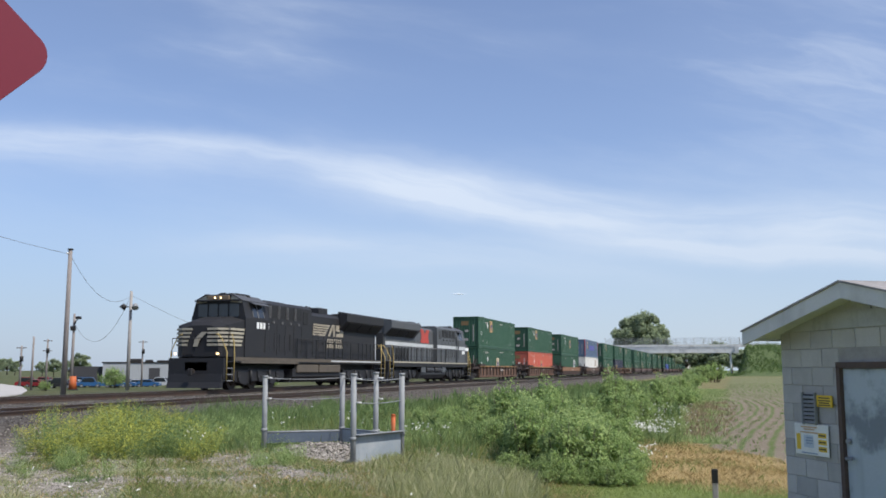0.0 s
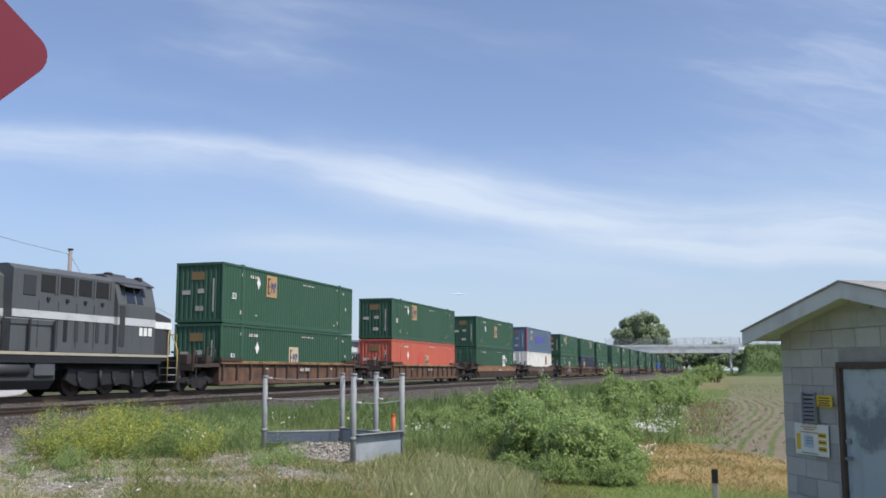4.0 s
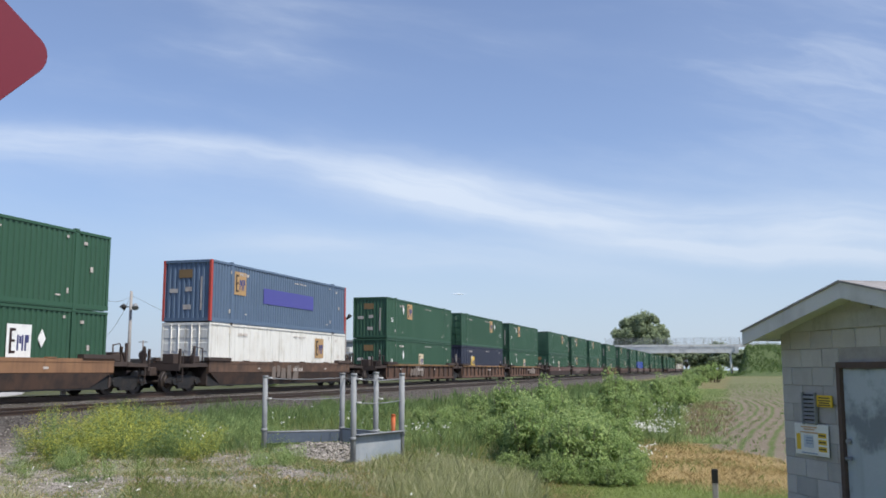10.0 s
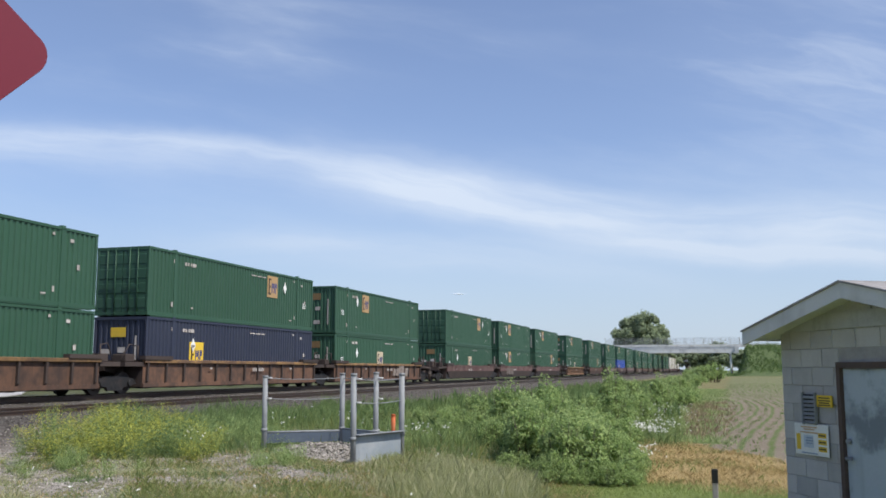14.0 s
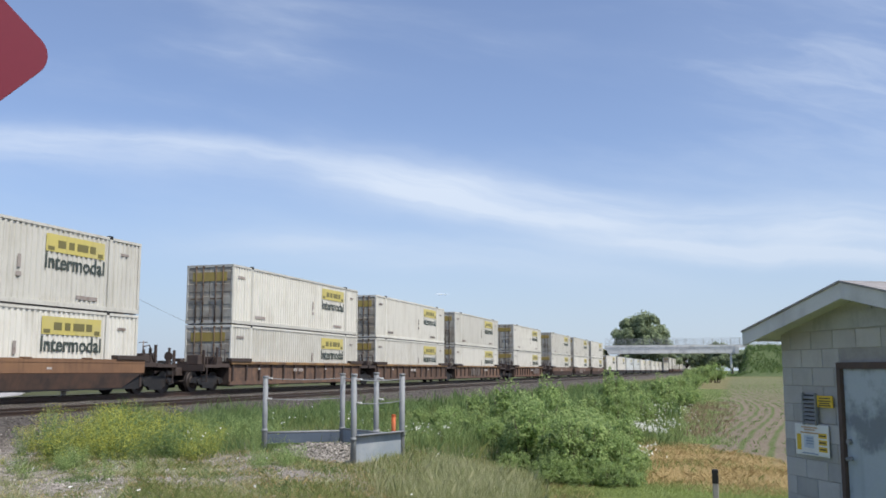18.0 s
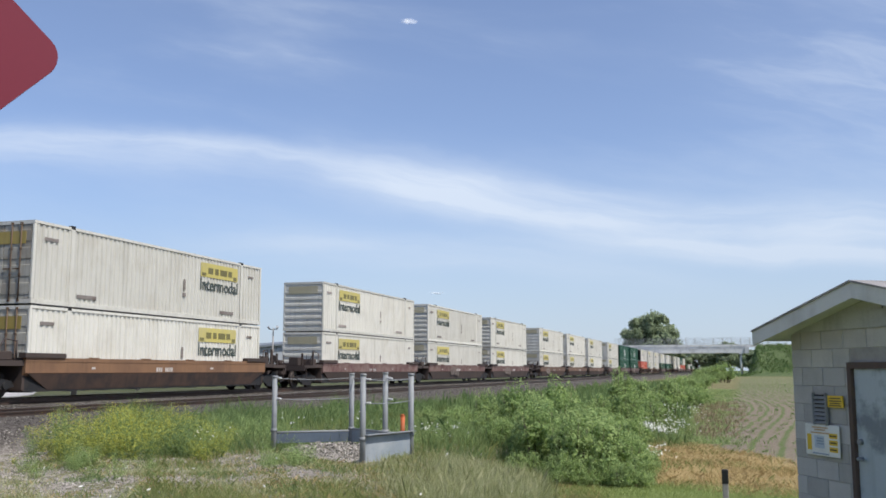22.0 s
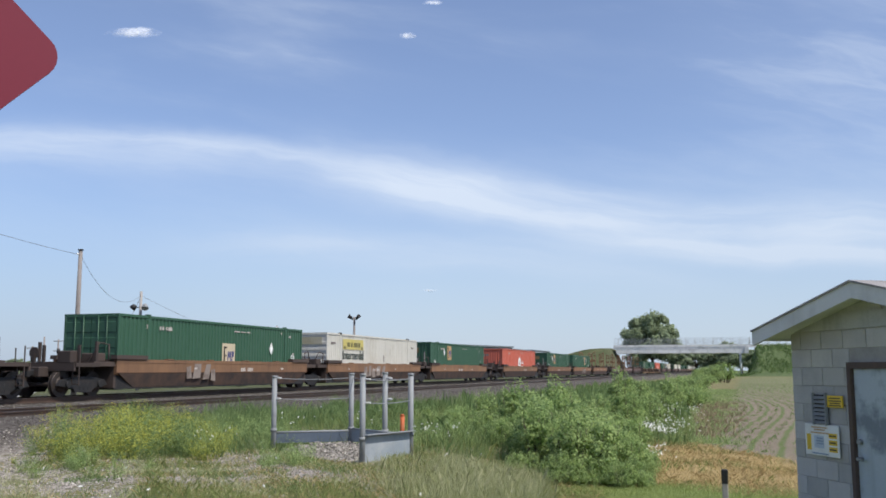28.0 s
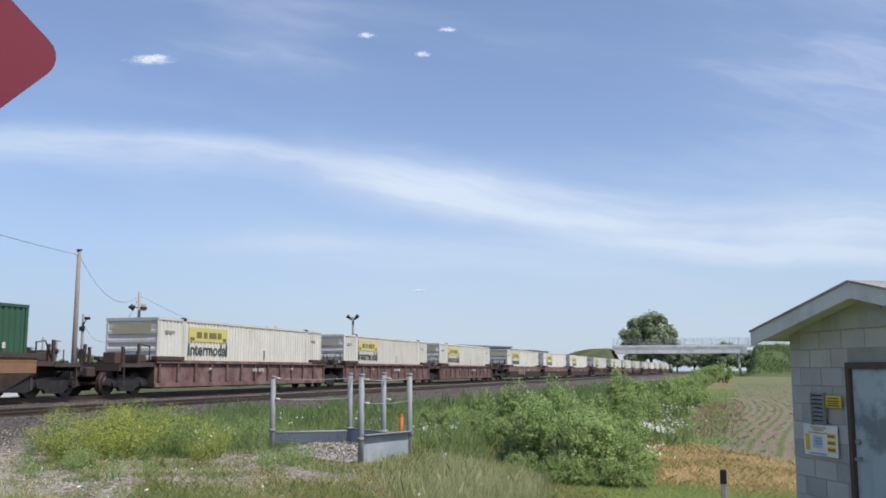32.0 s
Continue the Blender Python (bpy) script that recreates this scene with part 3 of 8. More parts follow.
def corrugated(y0, y1, z0, z1, x, depth, pitch, sign):
    """A pressed side sheet with trapezoid ribs, standing at x."""
    g = Geo()
    n = max(1, round((y1 - y0) / pitch))
    st = (y1 - y0) / n
    prof = []
    for k in range(n):
        y = y0 + k * st
        prof += [(y, 0), (y + st * .28, 0), (y + st * .40, 1), (y + st * .80, 1), (y + st * .92, 0)]
    prof.append((y1, 0))
    vs = [(x - sign * depth * (1 - d), y, z) for z in (z0, z1) for y, d in prof]
    m = len(prof)
    g.add(vs, [(i, i + 1, m + i + 1, m + i) if sign > 0 else (i + 1, i, m + i, m + i + 1) for i in range(m - 1)])
    return g


def side_mesh(kind, sign):
    h = CW / 2
    if kind == "fine":
        g = corrugated(-CL / 2 + .12, CL / 2 - .12, .16, CH - .10, sign * (h - .022), .045, .27, sign)
    else:                           # flat sheets with upright posts
        g = corrugated(-CL / 2 + .12, CL / 2 - .12, .16, CH - .10, sign * (h - .03), .02, .62, sign)
    return g.mesh("side_wall", False)


def frame_mesh():
    g = Geo()
    h, l = CW / 2, CL / 2
    for sx in (-1, 1):
        a, b = sorted((sx * (h - .11), sx * h))
        g.box(a, b, -l, l, 0, .16)
        g.box(a, b, -l, l, CH - .10, CH)
        for sy in (-1, 1):
            c, d = sorted((sy * (l - .13), sy * l))
            g.cbox(a, b, c, d, .16, CH - .10, .02)
        for y in (-6.1, 6.1):       # 40-foot posts and castings
            a2, b2 = sorted((sx * (h - .05), sx * (h + .004)))
            g.box(a2, b2, y - .09, y + .09, .16, CH - .10)
            a3, b3 = sorted((sx * (h - .16), sx * (h + .012)))
            g.box(a3, b3, y - .09, y + .09, CH - .06, CH + .035)
            g.box(a3, b3, y - .09, y + .09, -.005, .12)
    for sy in (-1, 1):
        c, d = sorted((sy * (l - .12), sy * l))
        g.box(-h + .11, h - .11, c, d, 0, .15)
        g.box(-h + .11, h - .11, c, d, CH - .13, CH)
    return g.mesh("frame")


def pads_mesh():
    """Stacking fittings at the 40-foot posts; strip under the side rails as gap shade."""
    g = Geo()
    h = CW / 2
    for sx in (-1, 1):
        for y in (-6.1, 6.1):
            g.cbox(*sorted((sx * (h - .16), sx * (h + .016))), y - .10, y + .10, CH - .07, CH + .06, .01)
        # strip added for the shade in the gap between stacked containers
        g.box(*sorted((sx * (h - .10), sx * (h - .01))), -CL / 2 + .2, CL / 2 - .2, -.045, -.002)
    return g.mesh("stacking_pad")


def front_mesh():
    g = Geo()
    h, l = CW / 2, CL / 2
    n = 9
    st = (CW - .26) / n
    prof = []
    for k in range(n):
        x = -h + .13 + k * st
        prof += [(x, 0), (x + st * .3, 0), (x + st * .42, 1), (x + st * .85, 1), (x + st * .97, 0)]
    prof.append((h - .13, 0))
    m = len(prof)
    vs = [(x, -l + .04 + .035 * (1 - d), z) for z in (.15, CH - .13) for x, d in prof]
    g.add(vs, [(i, i + 1, m + i + 1, m + i) for i in range(m - 1)])
    g.add([(-h + .13, -l + .085, .15), (h - .13, -l + .085, .15), (h - .13, -l + .085, CH - .13), (-h + .13, -l + .085, CH - .13)], [(3, 2, 1, 0)])
    return g.mesh("front_wall", False)


def nose_mesh():
    """Front sheet with level ribs, as on the white containers."""
    g = Geo()
    h, l = CW / 2, CL / 2
    prof = [(-l + .09, .15), (-l + .03, .15)]
    for k in range(6):
        z = .35 + k * .37
        prof += [(-l + .03, z), (-l - .002, z + .02), (-l - .002, z + .15), (-l + .03, z + .17)]
    prof += [(-l + .03, CH - .13), (-l + .09, CH - .13)]
    g.prism(prof, "x", -h + .11, h - .11)
    return g.mesh("front_wall")


def door_mesh(sx):
    g = Geo()
    h, l = CW / 2, CL / 2
    a, b = sorted((sx * .015, sx * (h - .12)))
    prof = [(l - .075, .16), (l - .02, .16)]
    for k in range(4):
        z = .30 + k * .62
        prof += [(l - .02, z), (l - .004, z + .02), (l - .004, z + .40), (l - .02, z + .42)]
    g.prism(prof + [(l - .02, CH - .14), (l - .075, CH - .14)], "x", a, b)
    return g.mesh("door")


def rod_mesh():
    g = Geo()
    l = CL / 2
    g.cyl((0, l + .012, .08), (0, l + .012, CH - .06), .024, 8)
    for z in (.10, CH - .10, 1.0, 1.9):
        g.box(-.05, .05, l - .02, l + .03, z - .04, z + .04)
    g.box(-.02, .28, l + .02, l + .04, 1.18, 1.23)
    return g.mesh("lock_rod")


def roof_mesh():
    g = Geo()
    h, l = CW / 2, CL / 2
    n = 40
    st = (CL - .24) / n
    for k in range(n):
        y = -l + .12 + k * st
        g.add([(-h + .1, y, CH - .03), (h - .1, y, CH - .03), (h - .1, y + st * .5, CH - .012), (-h + .1, y + st * .5, CH - .012)], [(0, 1, 2, 3)])
        g.add([(-h + .1, y + st * .5, CH - .012), (h - .1, y + st * .5, CH - .012), (h - .1, y + st, CH - .03), (-h + .1, y + st, CH - .03)], [(0, 1, 2, 3)])
    return g.mesh("roof", False)


def flat_panel(w, h):
    return Geo().box(-.006, .006, -w / 2, w / 2, -h / 2, h / 2).mesh("logo_panel")


def bars_mesh(rows):
    """Plain bars: rows of (y, z, width, height) on a side, thin in x."""
    g = Geo()
    for y, z, w, h in rows:
        g.box(-.004, .004, y - w / 2, y + w / 2, z - h / 2, z + h / 2)
    return g.mesh("marking")


def hexagon():
    return Geo().prism([(math.sin(a) * .70, math.cos(a) * .74) for a in [k * math.pi / 3 for k in range(6)]], "x", -.005, .005).mesh("emblem")


M_RODS = mat("rusty door rods", (0.13, 0.085, 0.055), 0.8, second=(0.06, 0.05, 0.045), scale=3)
H_OUT = CW / 2 - .014


FACING = [1]


def both_sides(name, me, material, th, y, z, label=""):
    """A flat marking on the long side that looks to the meadow; y counts from the container's middle, front end negative."""
    out = H_OUT + (.008 if name == "marking" else 0)
    ob = part(name, me, material, th, label, at=pose(FACING[0] * out, y, z, 0, 0, 0 if FACING[0] > 0 else 180))
    if name == "marking":
        ob["kind"] = "stuff"


CONTAINERS = {
    "g": (P_GREEN, "green corrugated 53-foot container with an amber logo panel", "fine"),
    "e": (P_GREEN, "green 53-foot container with a low amber logo panel", "fine"),
    "c": (P_GREEN, "green 53-foot container with amber logo at its middle", "fine"),
    "f": (P_GREEN, "green 53-foot container with a square white logo panel", "fine"),
    "h": (P_HUB, "deep green 53-foot container with a white hexagon emblem", "fine"),
    "k": (P_ORANGE, "orange-red 53-foot container with a white hexagon emblem", "fine"),
    "r": (P_ORANGE, "faded orange-red 53-foot container with an amber logo panel", "fine"),
    "n": (P_NAVY, "dark navy 53-foot container with an amber logo panel", "fine"),
    "b": (P_BLUE, "pale blue 53-foot container with red corner posts", "fine"),
    "y": (P_ROYAL, "royal blue 53-foot container", "fine"),
    "w": (P_WHITE, "dull white sheet-sided 53-foot container with rust streaks", "plate"),
    "j": (P_CREAM, "cream-white 53-foot container with yellow panel and word Intermodal", "fine"),
    "v": (P_COOL, "cool-white 53-foot container with a small yellow panel", "fine"),
    "q": (P_CREAM, "cream-white 53-foot container with its end door swung open", "fine"),
}


def make_container(code):
    colour, label, kind = CONTAINERS[code]
    th = thing("freight_container", label + (" in the train"), "container", "containers of the freight train")
    for sx in (1, -1):
        part("side_wall", shape(("side", kind, sx), lambda: side_mesh(kind, sx)), colour, th)
    frame_colour = colour
    part("frame", shape("frame", frame_mesh), frame_colour, th)
    if code == "b":
        for sx in (1, -1):
            for sy in (-1, 1):
                part("corner_post", shape("cpost", lambda: Geo().cbox(-.06, .06, -.08, .08, 0, CH + .004, .01).mesh("corner_post")), P_RED, th, "red corner post", at=pose(sx * (CW / 2 - .05), sy * (CL / 2 - .072), 0))
    part("roof", shape("roof", roof_mesh), colour, th)
    part("stacking_pad", shape("pads", pads_mesh), M_DARK if code in "jqvw" else colour, th, "dark stacking fittings with gap-shade strip")["kind"] = "stuff"
    part("front_wall", shape("nose", nose_mesh) if code in "jqv" else shape("front", front_mesh), colour, th, at=pose(0, 0, 0, 0, 0, 180 if code == "q" else 0))
    for sx in (1, -1):
        d = part("door", shape(("door", sx), lambda: door_mesh(sx)), P_DOOR if code in "jv" else colour, th, "grimy end door" if code in "jv" else "")
        if code == "q":             # the leading end stands open
            d.matrix_basis = pose(-sx * (CW / 2 + .02), -CL / 2 - .02, 0, 0, 0, 180 + (263 if sx < 0 else -100)) @ pose(-sx * (CW / 2 - .12), -CL / 2, 0)
        if FACING[0] < 0:           # doors that lead
            for q in (.35, .75):
                part("lock_rod", shape("rod", rod_mesh), M_RODS if code in "jqv" else colour, d, at=pose(sx * q, 0, 0))
    l = CL / 2
    if code in "jqv":
        both_sides("logo_panel", shape("jlogo", lambda: flat_panel(3.25, .64)), P_SOFTYELLOW, th, -4.1, 2.27, "yellow name panel")
        both_sides("marking", shape("jbars", lambda: bars_mesh([(-.80, -.02, .42, .28), (-.28, -.02, .30, .28), (.34, -.02, .62, .28), (.92, -.02, .34, .28), (1.38, -.2, .3, .16), (-1.36, -.2, .34, .14)])), P_OLIVE, th, -4.1, 2.27)
        wm = word("Intermodal", .76)
        part("lettering", wm, P_WORD, th, "dark word Intermodal", at=pose(FACING[0] * (H_OUT + .002), -4.1, 1.58, 0, 0, 90 * FACING[0]))
        both_sides("marking", shape("jmark", lambda: bars_mesh([(-7.2, 2.3, .7, .12), (7.0, 2.3, .5, .1), (-5.2, .4, 1.1, .14), (4.8, .4, 1.2, .14), (1.2, 1.45, .16, .45), (1.2, 1.0, .26, .16)])), M_SPRAY, th, 0, 0)
        end = shape("jend", lambda: Geo().box(-.95, .95, -.006, .006, -.22, .22).mesh("logo_panel"))
        if code == "q":
            pass
        elif FACING[0] < 0:
            part("logo_panel", end, P_DULLYELLOW, th, "dull yellow name panel", at=pose(0, l + .001, 2.3))
        else:
            part("logo_panel", end, P_FADECREAM, th, "faded name panel", at=pose(0, -l - .008, 2.42))
    elif code in "egrnbwycf":
        lz = {"g": 2.1, "b": 1.97, "e": 1.36, "w": 1.95, "r": 1.28, "n": 1.36, "c": 1.62, "f": 1.66}.get(code, 1.25)
        ly = {"g": -3.05, "b": -5.3, "e": -.27, "w": -4.2, "r": .07, "n": -4.2, "c": -.23, "f": -3.4}.get(code, -3.6)
        panel = P_PALE if code == "e" else (P_LOGO if code in "grwbc" else (M_WHITE if code == "f" else M_YELLOW))
        both_sides("logo_panel", shape("elogo", lambda: flat_panel(1.16, 1.14)), panel, th, ly, lz, "square logo panel")
        both_sides("marking", shape("ebars", lambda: bars_mesh([(-.40, 0, .11, .86), (-.27, .38, .20, .09), (-.28, 0, .17, .08), (-.27, -.38, .20, .09)])), P_BROWNINK, th, ly, lz)
        both_sides("marking", shape("ebars2", lambda: bars_mesh([(-.06, -.06, .08, .54), (.06, .04, .10, .26), (.17, -.06, .08, .54), (.31, -.06, .08, .54), (.40, .08, .12, .26)])), P_LOGOBLUE, th, ly, lz)
        if code == "r":             # fresher repaint beside the logo
            both_sides("paint_patch", shape("patch_a", lambda: flat_panel(1.46, 1.38)), P_FRESHRED, th, -1.2, 1.30, "fresher red paint patch")
            both_sides("paint_patch", shape("patch_b", lambda: flat_panel(1.12, .84)), P_FRESHRED, th, 1.22, 1.20, "fresher red paint patch")
        if code == "b":
            both_sides("logo_panel", shape("violet", lambda: flat_panel(6.1, .8)), P_VIOLET, th, .2, 1.55, "long violet-blue panel")
        both_sides("marking", shape("emark", lambda: bars_mesh(
            [(-6.2, 2.45, .10, .16), (-6.3, .55, .14, .2), (-5.3, 2.42, .12, .15), (-5.1, 2.42, .14, .15), (-4.86, 2.42, .1, .15), (-4.6, 2.42, .3, .15), (-4.7, .48, .16, .08), (1.0, 2.52, .5, .06), (1.6, 2.52, .4, .06), (2.1, 2.52, .35, .06), (5.6, 2.6, .12, .1), (6.6, 2.45, .2, .12), (7.0, 1.5, .15, .2), (5.7, .6, .1, .2), (5.2, .42, .25, .06)])), M_STENCIL, th, 0, 0)
        if code not in "bw":
            both_sides("marking", shape("ediam", lambda: Geo().prism([(0, -.33), (.2, 0), (0, .33), (-.2, 0)], "x", -.004, .004).mesh("marking")), M_WHITE, th, -4.5, 2.15 if code == "g" else 1.78, "white diamond")
        part("logo_panel", shape("eend", lambda: Geo().box(-.36, .36, -.006, .006, -.2, .2).mesh("logo_panel")), P_FADED if code != "n" else M_YELLOW, th, at=pose(-.1, -l + .03, 2.25))
        part("marking", shape("eendm", lambda: Geo().box(-.95, -.5, -.004, .004, 1.35, 1.55).box(-.1, .25, -.004, .004, 1.4, 1.62).box(-.2, .22, -.004, .004, .55, .78).box(.72, .8, -.004, .004, .5, 2.1).mesh("marking")), M_STENCIL, th, at=pose(0, -l + .03, 0))["kind"] = "stuff"
    else:
        both_sides("emblem", shape("hex", hexagon), M_WHITE, th, -.2, 1.42, "white hexagon emblem")
        both_sides("marking", shape("hexin", lambda: bars_mesh([(-.22, 0, .13, .62), (.22, 0, .13, .62), (0, 0, .31, .11)])), P_FADERED, th, -.2, 1.42)
        both_sides("marking", shape("dashes", lambda: bars_mesh([(-7.3 + k * .62, 0, .34, .07) for k in range(24)])), M_WHITE, th, 0, .20, "white reflective dashes")
        both_sides("marking", shape("hubbars", lambda: bars_mesh([(.98, .18, .09, .40), (1.16, .10, .09, .24), (1.34, .10, .09, .24), (1.52, .18, .09, .40), (1.66, .10, .09, .24), (.98, -.34, .22, .30), (1.24, -.36, .11, .22), (1.45, -.36, .18, .22), (1.70, -.36, .16, .22), (1.94, -.42, .14, .30)])), M_WHITE, th, -.1, 1.38)
        both_sides("marking", shape("hmark", lambda: bars_mesh([(-6.3, .35, .18, .2), (-5.3, 2.45, .3, .13), (-4.9, 2.45, .35, .13), (1.0, 2.58, 1.4, .05), (6.4, 2.5, .2, .12), (7.0, 1.3, .2, .2), (5.8, .4, .14, .2)])), M_STENCIL, th, 0, 0)
        part("marking", shape("hendm", lambda: Geo().box(-1.0, -.6, -.004, .004, 2.1, 2.35).box(-.5, -.2, -.004, .004, 2.15, 2.35).box(-.35, .1, -.004, .004, .9, 1.25).mesh("marking")), M_SPRAY, th, at=pose(0, -l + .03, 0))["kind"] = "stuff"
    if code in "egh":
        part("lettering", word("53", .42), M_WHITE, th, at=pose(FACING[0] * (H_OUT + .002), -6.95, 1.3, 0, 0, 90 * FACING[0]))
    return th


BOXES = {}


def load(code, p, z):
    """Puts a container on the train; a capital letter stands for one that is loaded doors forward."""
    FACING[0] = -1 if code.isupper() else 1
    if code not in BOXES:
        BOXES[code] = make_container(code.lower())
        th = BOXES[code]
    else:
        th = copy_thing(BOXES[code], pose(0, 0, 0))
    return roll(th, p, z, code.isupper())


# ----- running gear -----
def truck_frame_mesh(sx):
    g = Geo()
    prof = [(-1.35, .42), (-1.2, .62), (-.45, .74), (.45, .74), (1.2, .62), (1.35, .42), (1.0, .36), (.55, .30), (.45, .16), (-.45, .16), (-.55, .30), (-1.0, .36)]
    a, b = sorted((sx * .98, sx * 1.12))
    g.prism(prof, "x", a, b)
    for y in (-.89, .89):
        g.cyl((sx * 1.10, y, .46), (sx * 1.20, y, .46), .13, 10)
    for y in (-.22, 0, .22):
        g.cyl((sx * 1.05, y, .24), (sx * 1.05, y, .52), .075, 8)
    return g.mesh("side_frame")


def wheelset_mesh():
    g = Geo()
    g.cyl((-1.0, 0, 0), (1.0, 0, 0), .08, 8)
    for sx in (-1, 1):
        g.cyl((sx * .69, 0, 0), (sx * .82, 0, 0), .46, 20)
        g.cyl((sx * .66, 0, 0), (sx * .69, 0, 0), .49, 20)
        g.cyl((sx * .82, 0, 0), (sx * .84, 0, 0), .30, 16, .2)
    return g.mesh("wheelset")


M_WHEEL = mat("oily wheel steel", (0.06, 0.05, 0.045), 0.55, 0.5, second=(0.10, 0.07, 0.05), scale=4, grain=0.15)


def truck(parent, y, z=0.0):
    tr = part("truck", shape("bolster", lambda: Geo().cbox(-1.0, 1.0, -.2, .2, .45, .72, .03).box(-.98, .98, -.1, .1, .3, .45).mesh("truck")), M_DARK, parent, "cast steel truck", at=pose(0, y, z))
    for sx in (1, -1):
        part("side_frame", shape(("sf", sx), lambda: truck_frame_mesh(sx)), M_DARK, tr)
    for dy in (-.89, .89):
        part("wheelset", shape("ws", wheelset_mesh), M_WHEEL, tr, at=pose(0, dy, .46))
    return tr


# ----- well cars -----
WELL_HALF = 8.35


def well_side(style, sx):
    """One long side of a well: top chord, sheet, bottom chord, and upright ribs on the ribbed kind."""
    g = Geo()
    w = WELL_HALF
    def bx(a, b, *r):
        a, b = sorted((sx * a, sx * b))
        g.box(a, b, *r)
    if style == "r":
        a, b = sorted((sx * 1.36, sx * 1.38))
        g.add([(sx * 1.38, -w, .42), (sx * 1.38, w, .42), (sx * 1.38, w, 1.26), (sx * 1.38, -w, 1.26)], [(0, 1, 2, 3)])
        g.add([(sx * 1.36, -w, .42), (sx * 1.36, w, .42), (sx * 1.36, w, 1.26), (sx * 1.36, -w, 1.26)], [(3, 2, 1, 0)])
        bx(1.30, 1.44, -w, w, .28, .44)
    else:
        bx(1.34, 1.50, -w, w, 1.26, 1.40)
        g.prism([(sx * 1.35, .78), (sx * 1.485, .88), (sx * 1.485, 1.26), (sx * 1.35, 1.26)], "y", -w, w)
        for y in (-4.8, -1.6, 1.6, 4.8):
            bx(1.36, 1.52, y - .22, y + .22, 1.40, 1.44)
    return g.mesh("side_wall")


def well_ribs():
    g = Geo()
    w, n = WELL_HALF, 13
    for sx in (-1, 1):
        for k in range(n):
            y = -w + .25 + k * (2 * w - .5) / (n - 1)
            g.prism([(sx * 1.38, .42), (sx * 1.475, .52), (sx * 1.49, 1.26), (sx * 1.38, 1.26)], "y", y - .05, y + .05)
    return g.mesh("ribs")


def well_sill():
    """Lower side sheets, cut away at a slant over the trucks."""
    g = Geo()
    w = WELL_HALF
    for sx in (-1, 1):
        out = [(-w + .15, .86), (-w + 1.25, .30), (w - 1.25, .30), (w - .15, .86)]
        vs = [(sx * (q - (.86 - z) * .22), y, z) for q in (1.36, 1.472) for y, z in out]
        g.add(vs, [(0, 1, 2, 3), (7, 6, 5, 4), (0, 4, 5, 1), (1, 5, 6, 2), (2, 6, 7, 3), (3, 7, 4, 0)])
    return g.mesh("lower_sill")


def well_chord():
    g = Geo()
    for sx in (-1, 1):
        g.cbox(*sorted((sx * 1.34, sx * 1.51)), -WELL_HALF, WELL_HALF, 1.26, 1.41, .02)
    return g.mesh("top_chord")


def well_floor():
    g = Geo()
    for y in np.linspace(-7.9, 7.9, 9):
        g.box(-1.34, 1.34, y - .12, y + .12, .22, .33)
    for sx in (-1, 1):              # inner lining that hides the load's foot
        g.box(*sorted((sx * 1.302, sx * 1.335)), -8.25, 8.25, .24, .90)
    return g.mesh("floor")


def well_end(sy):
    """End bulkhead, sloping deck and platform over the truck."""
    g = Geo()
    y = WELL_HALF
    def Y(a, b):
        return sorted((sy * a, sy * b))
    a, b = Y(y - .12, y)
    g.box(-1.36, 1.36, a, b, .30, 1.40)
    a, b = Y(y, y + 1.25)
    g.box(-1.42, 1.42, a, b, 1.12, 1.30)
    a, b = Y(y - 1.9, y + .1)
    for sx in (-1, 1):
        c, d = sorted((sx * 1.26, sx * 1.56))
        g.box(c, d, a, b, 1.402, 1.56)
    g.prism([(sy * (y - .1), .62), (sy * (y + 1.25), .95), (sy * (y + 1.25), 1.12), (sy * (y - .1), 1.12)], "x", -.45, .45)
    g.cbox(.5, 1.15, *sorted((sy * (y + .25), sy * (y + .85))), 1.30, 1.62, .03)
    g.cyl((1.25, sy * (y + .2), 1.30), (1.25, sy * (y + .2), 1.98), .03, 6)
    g.pipe([(1.25, sy * (y + .2), 1.95), (1.2, sy * (y + .7), 2.02), (1.1, sy * (y + 1.2), 1.3)], .025, 6)
    return g.mesh("end_platform")


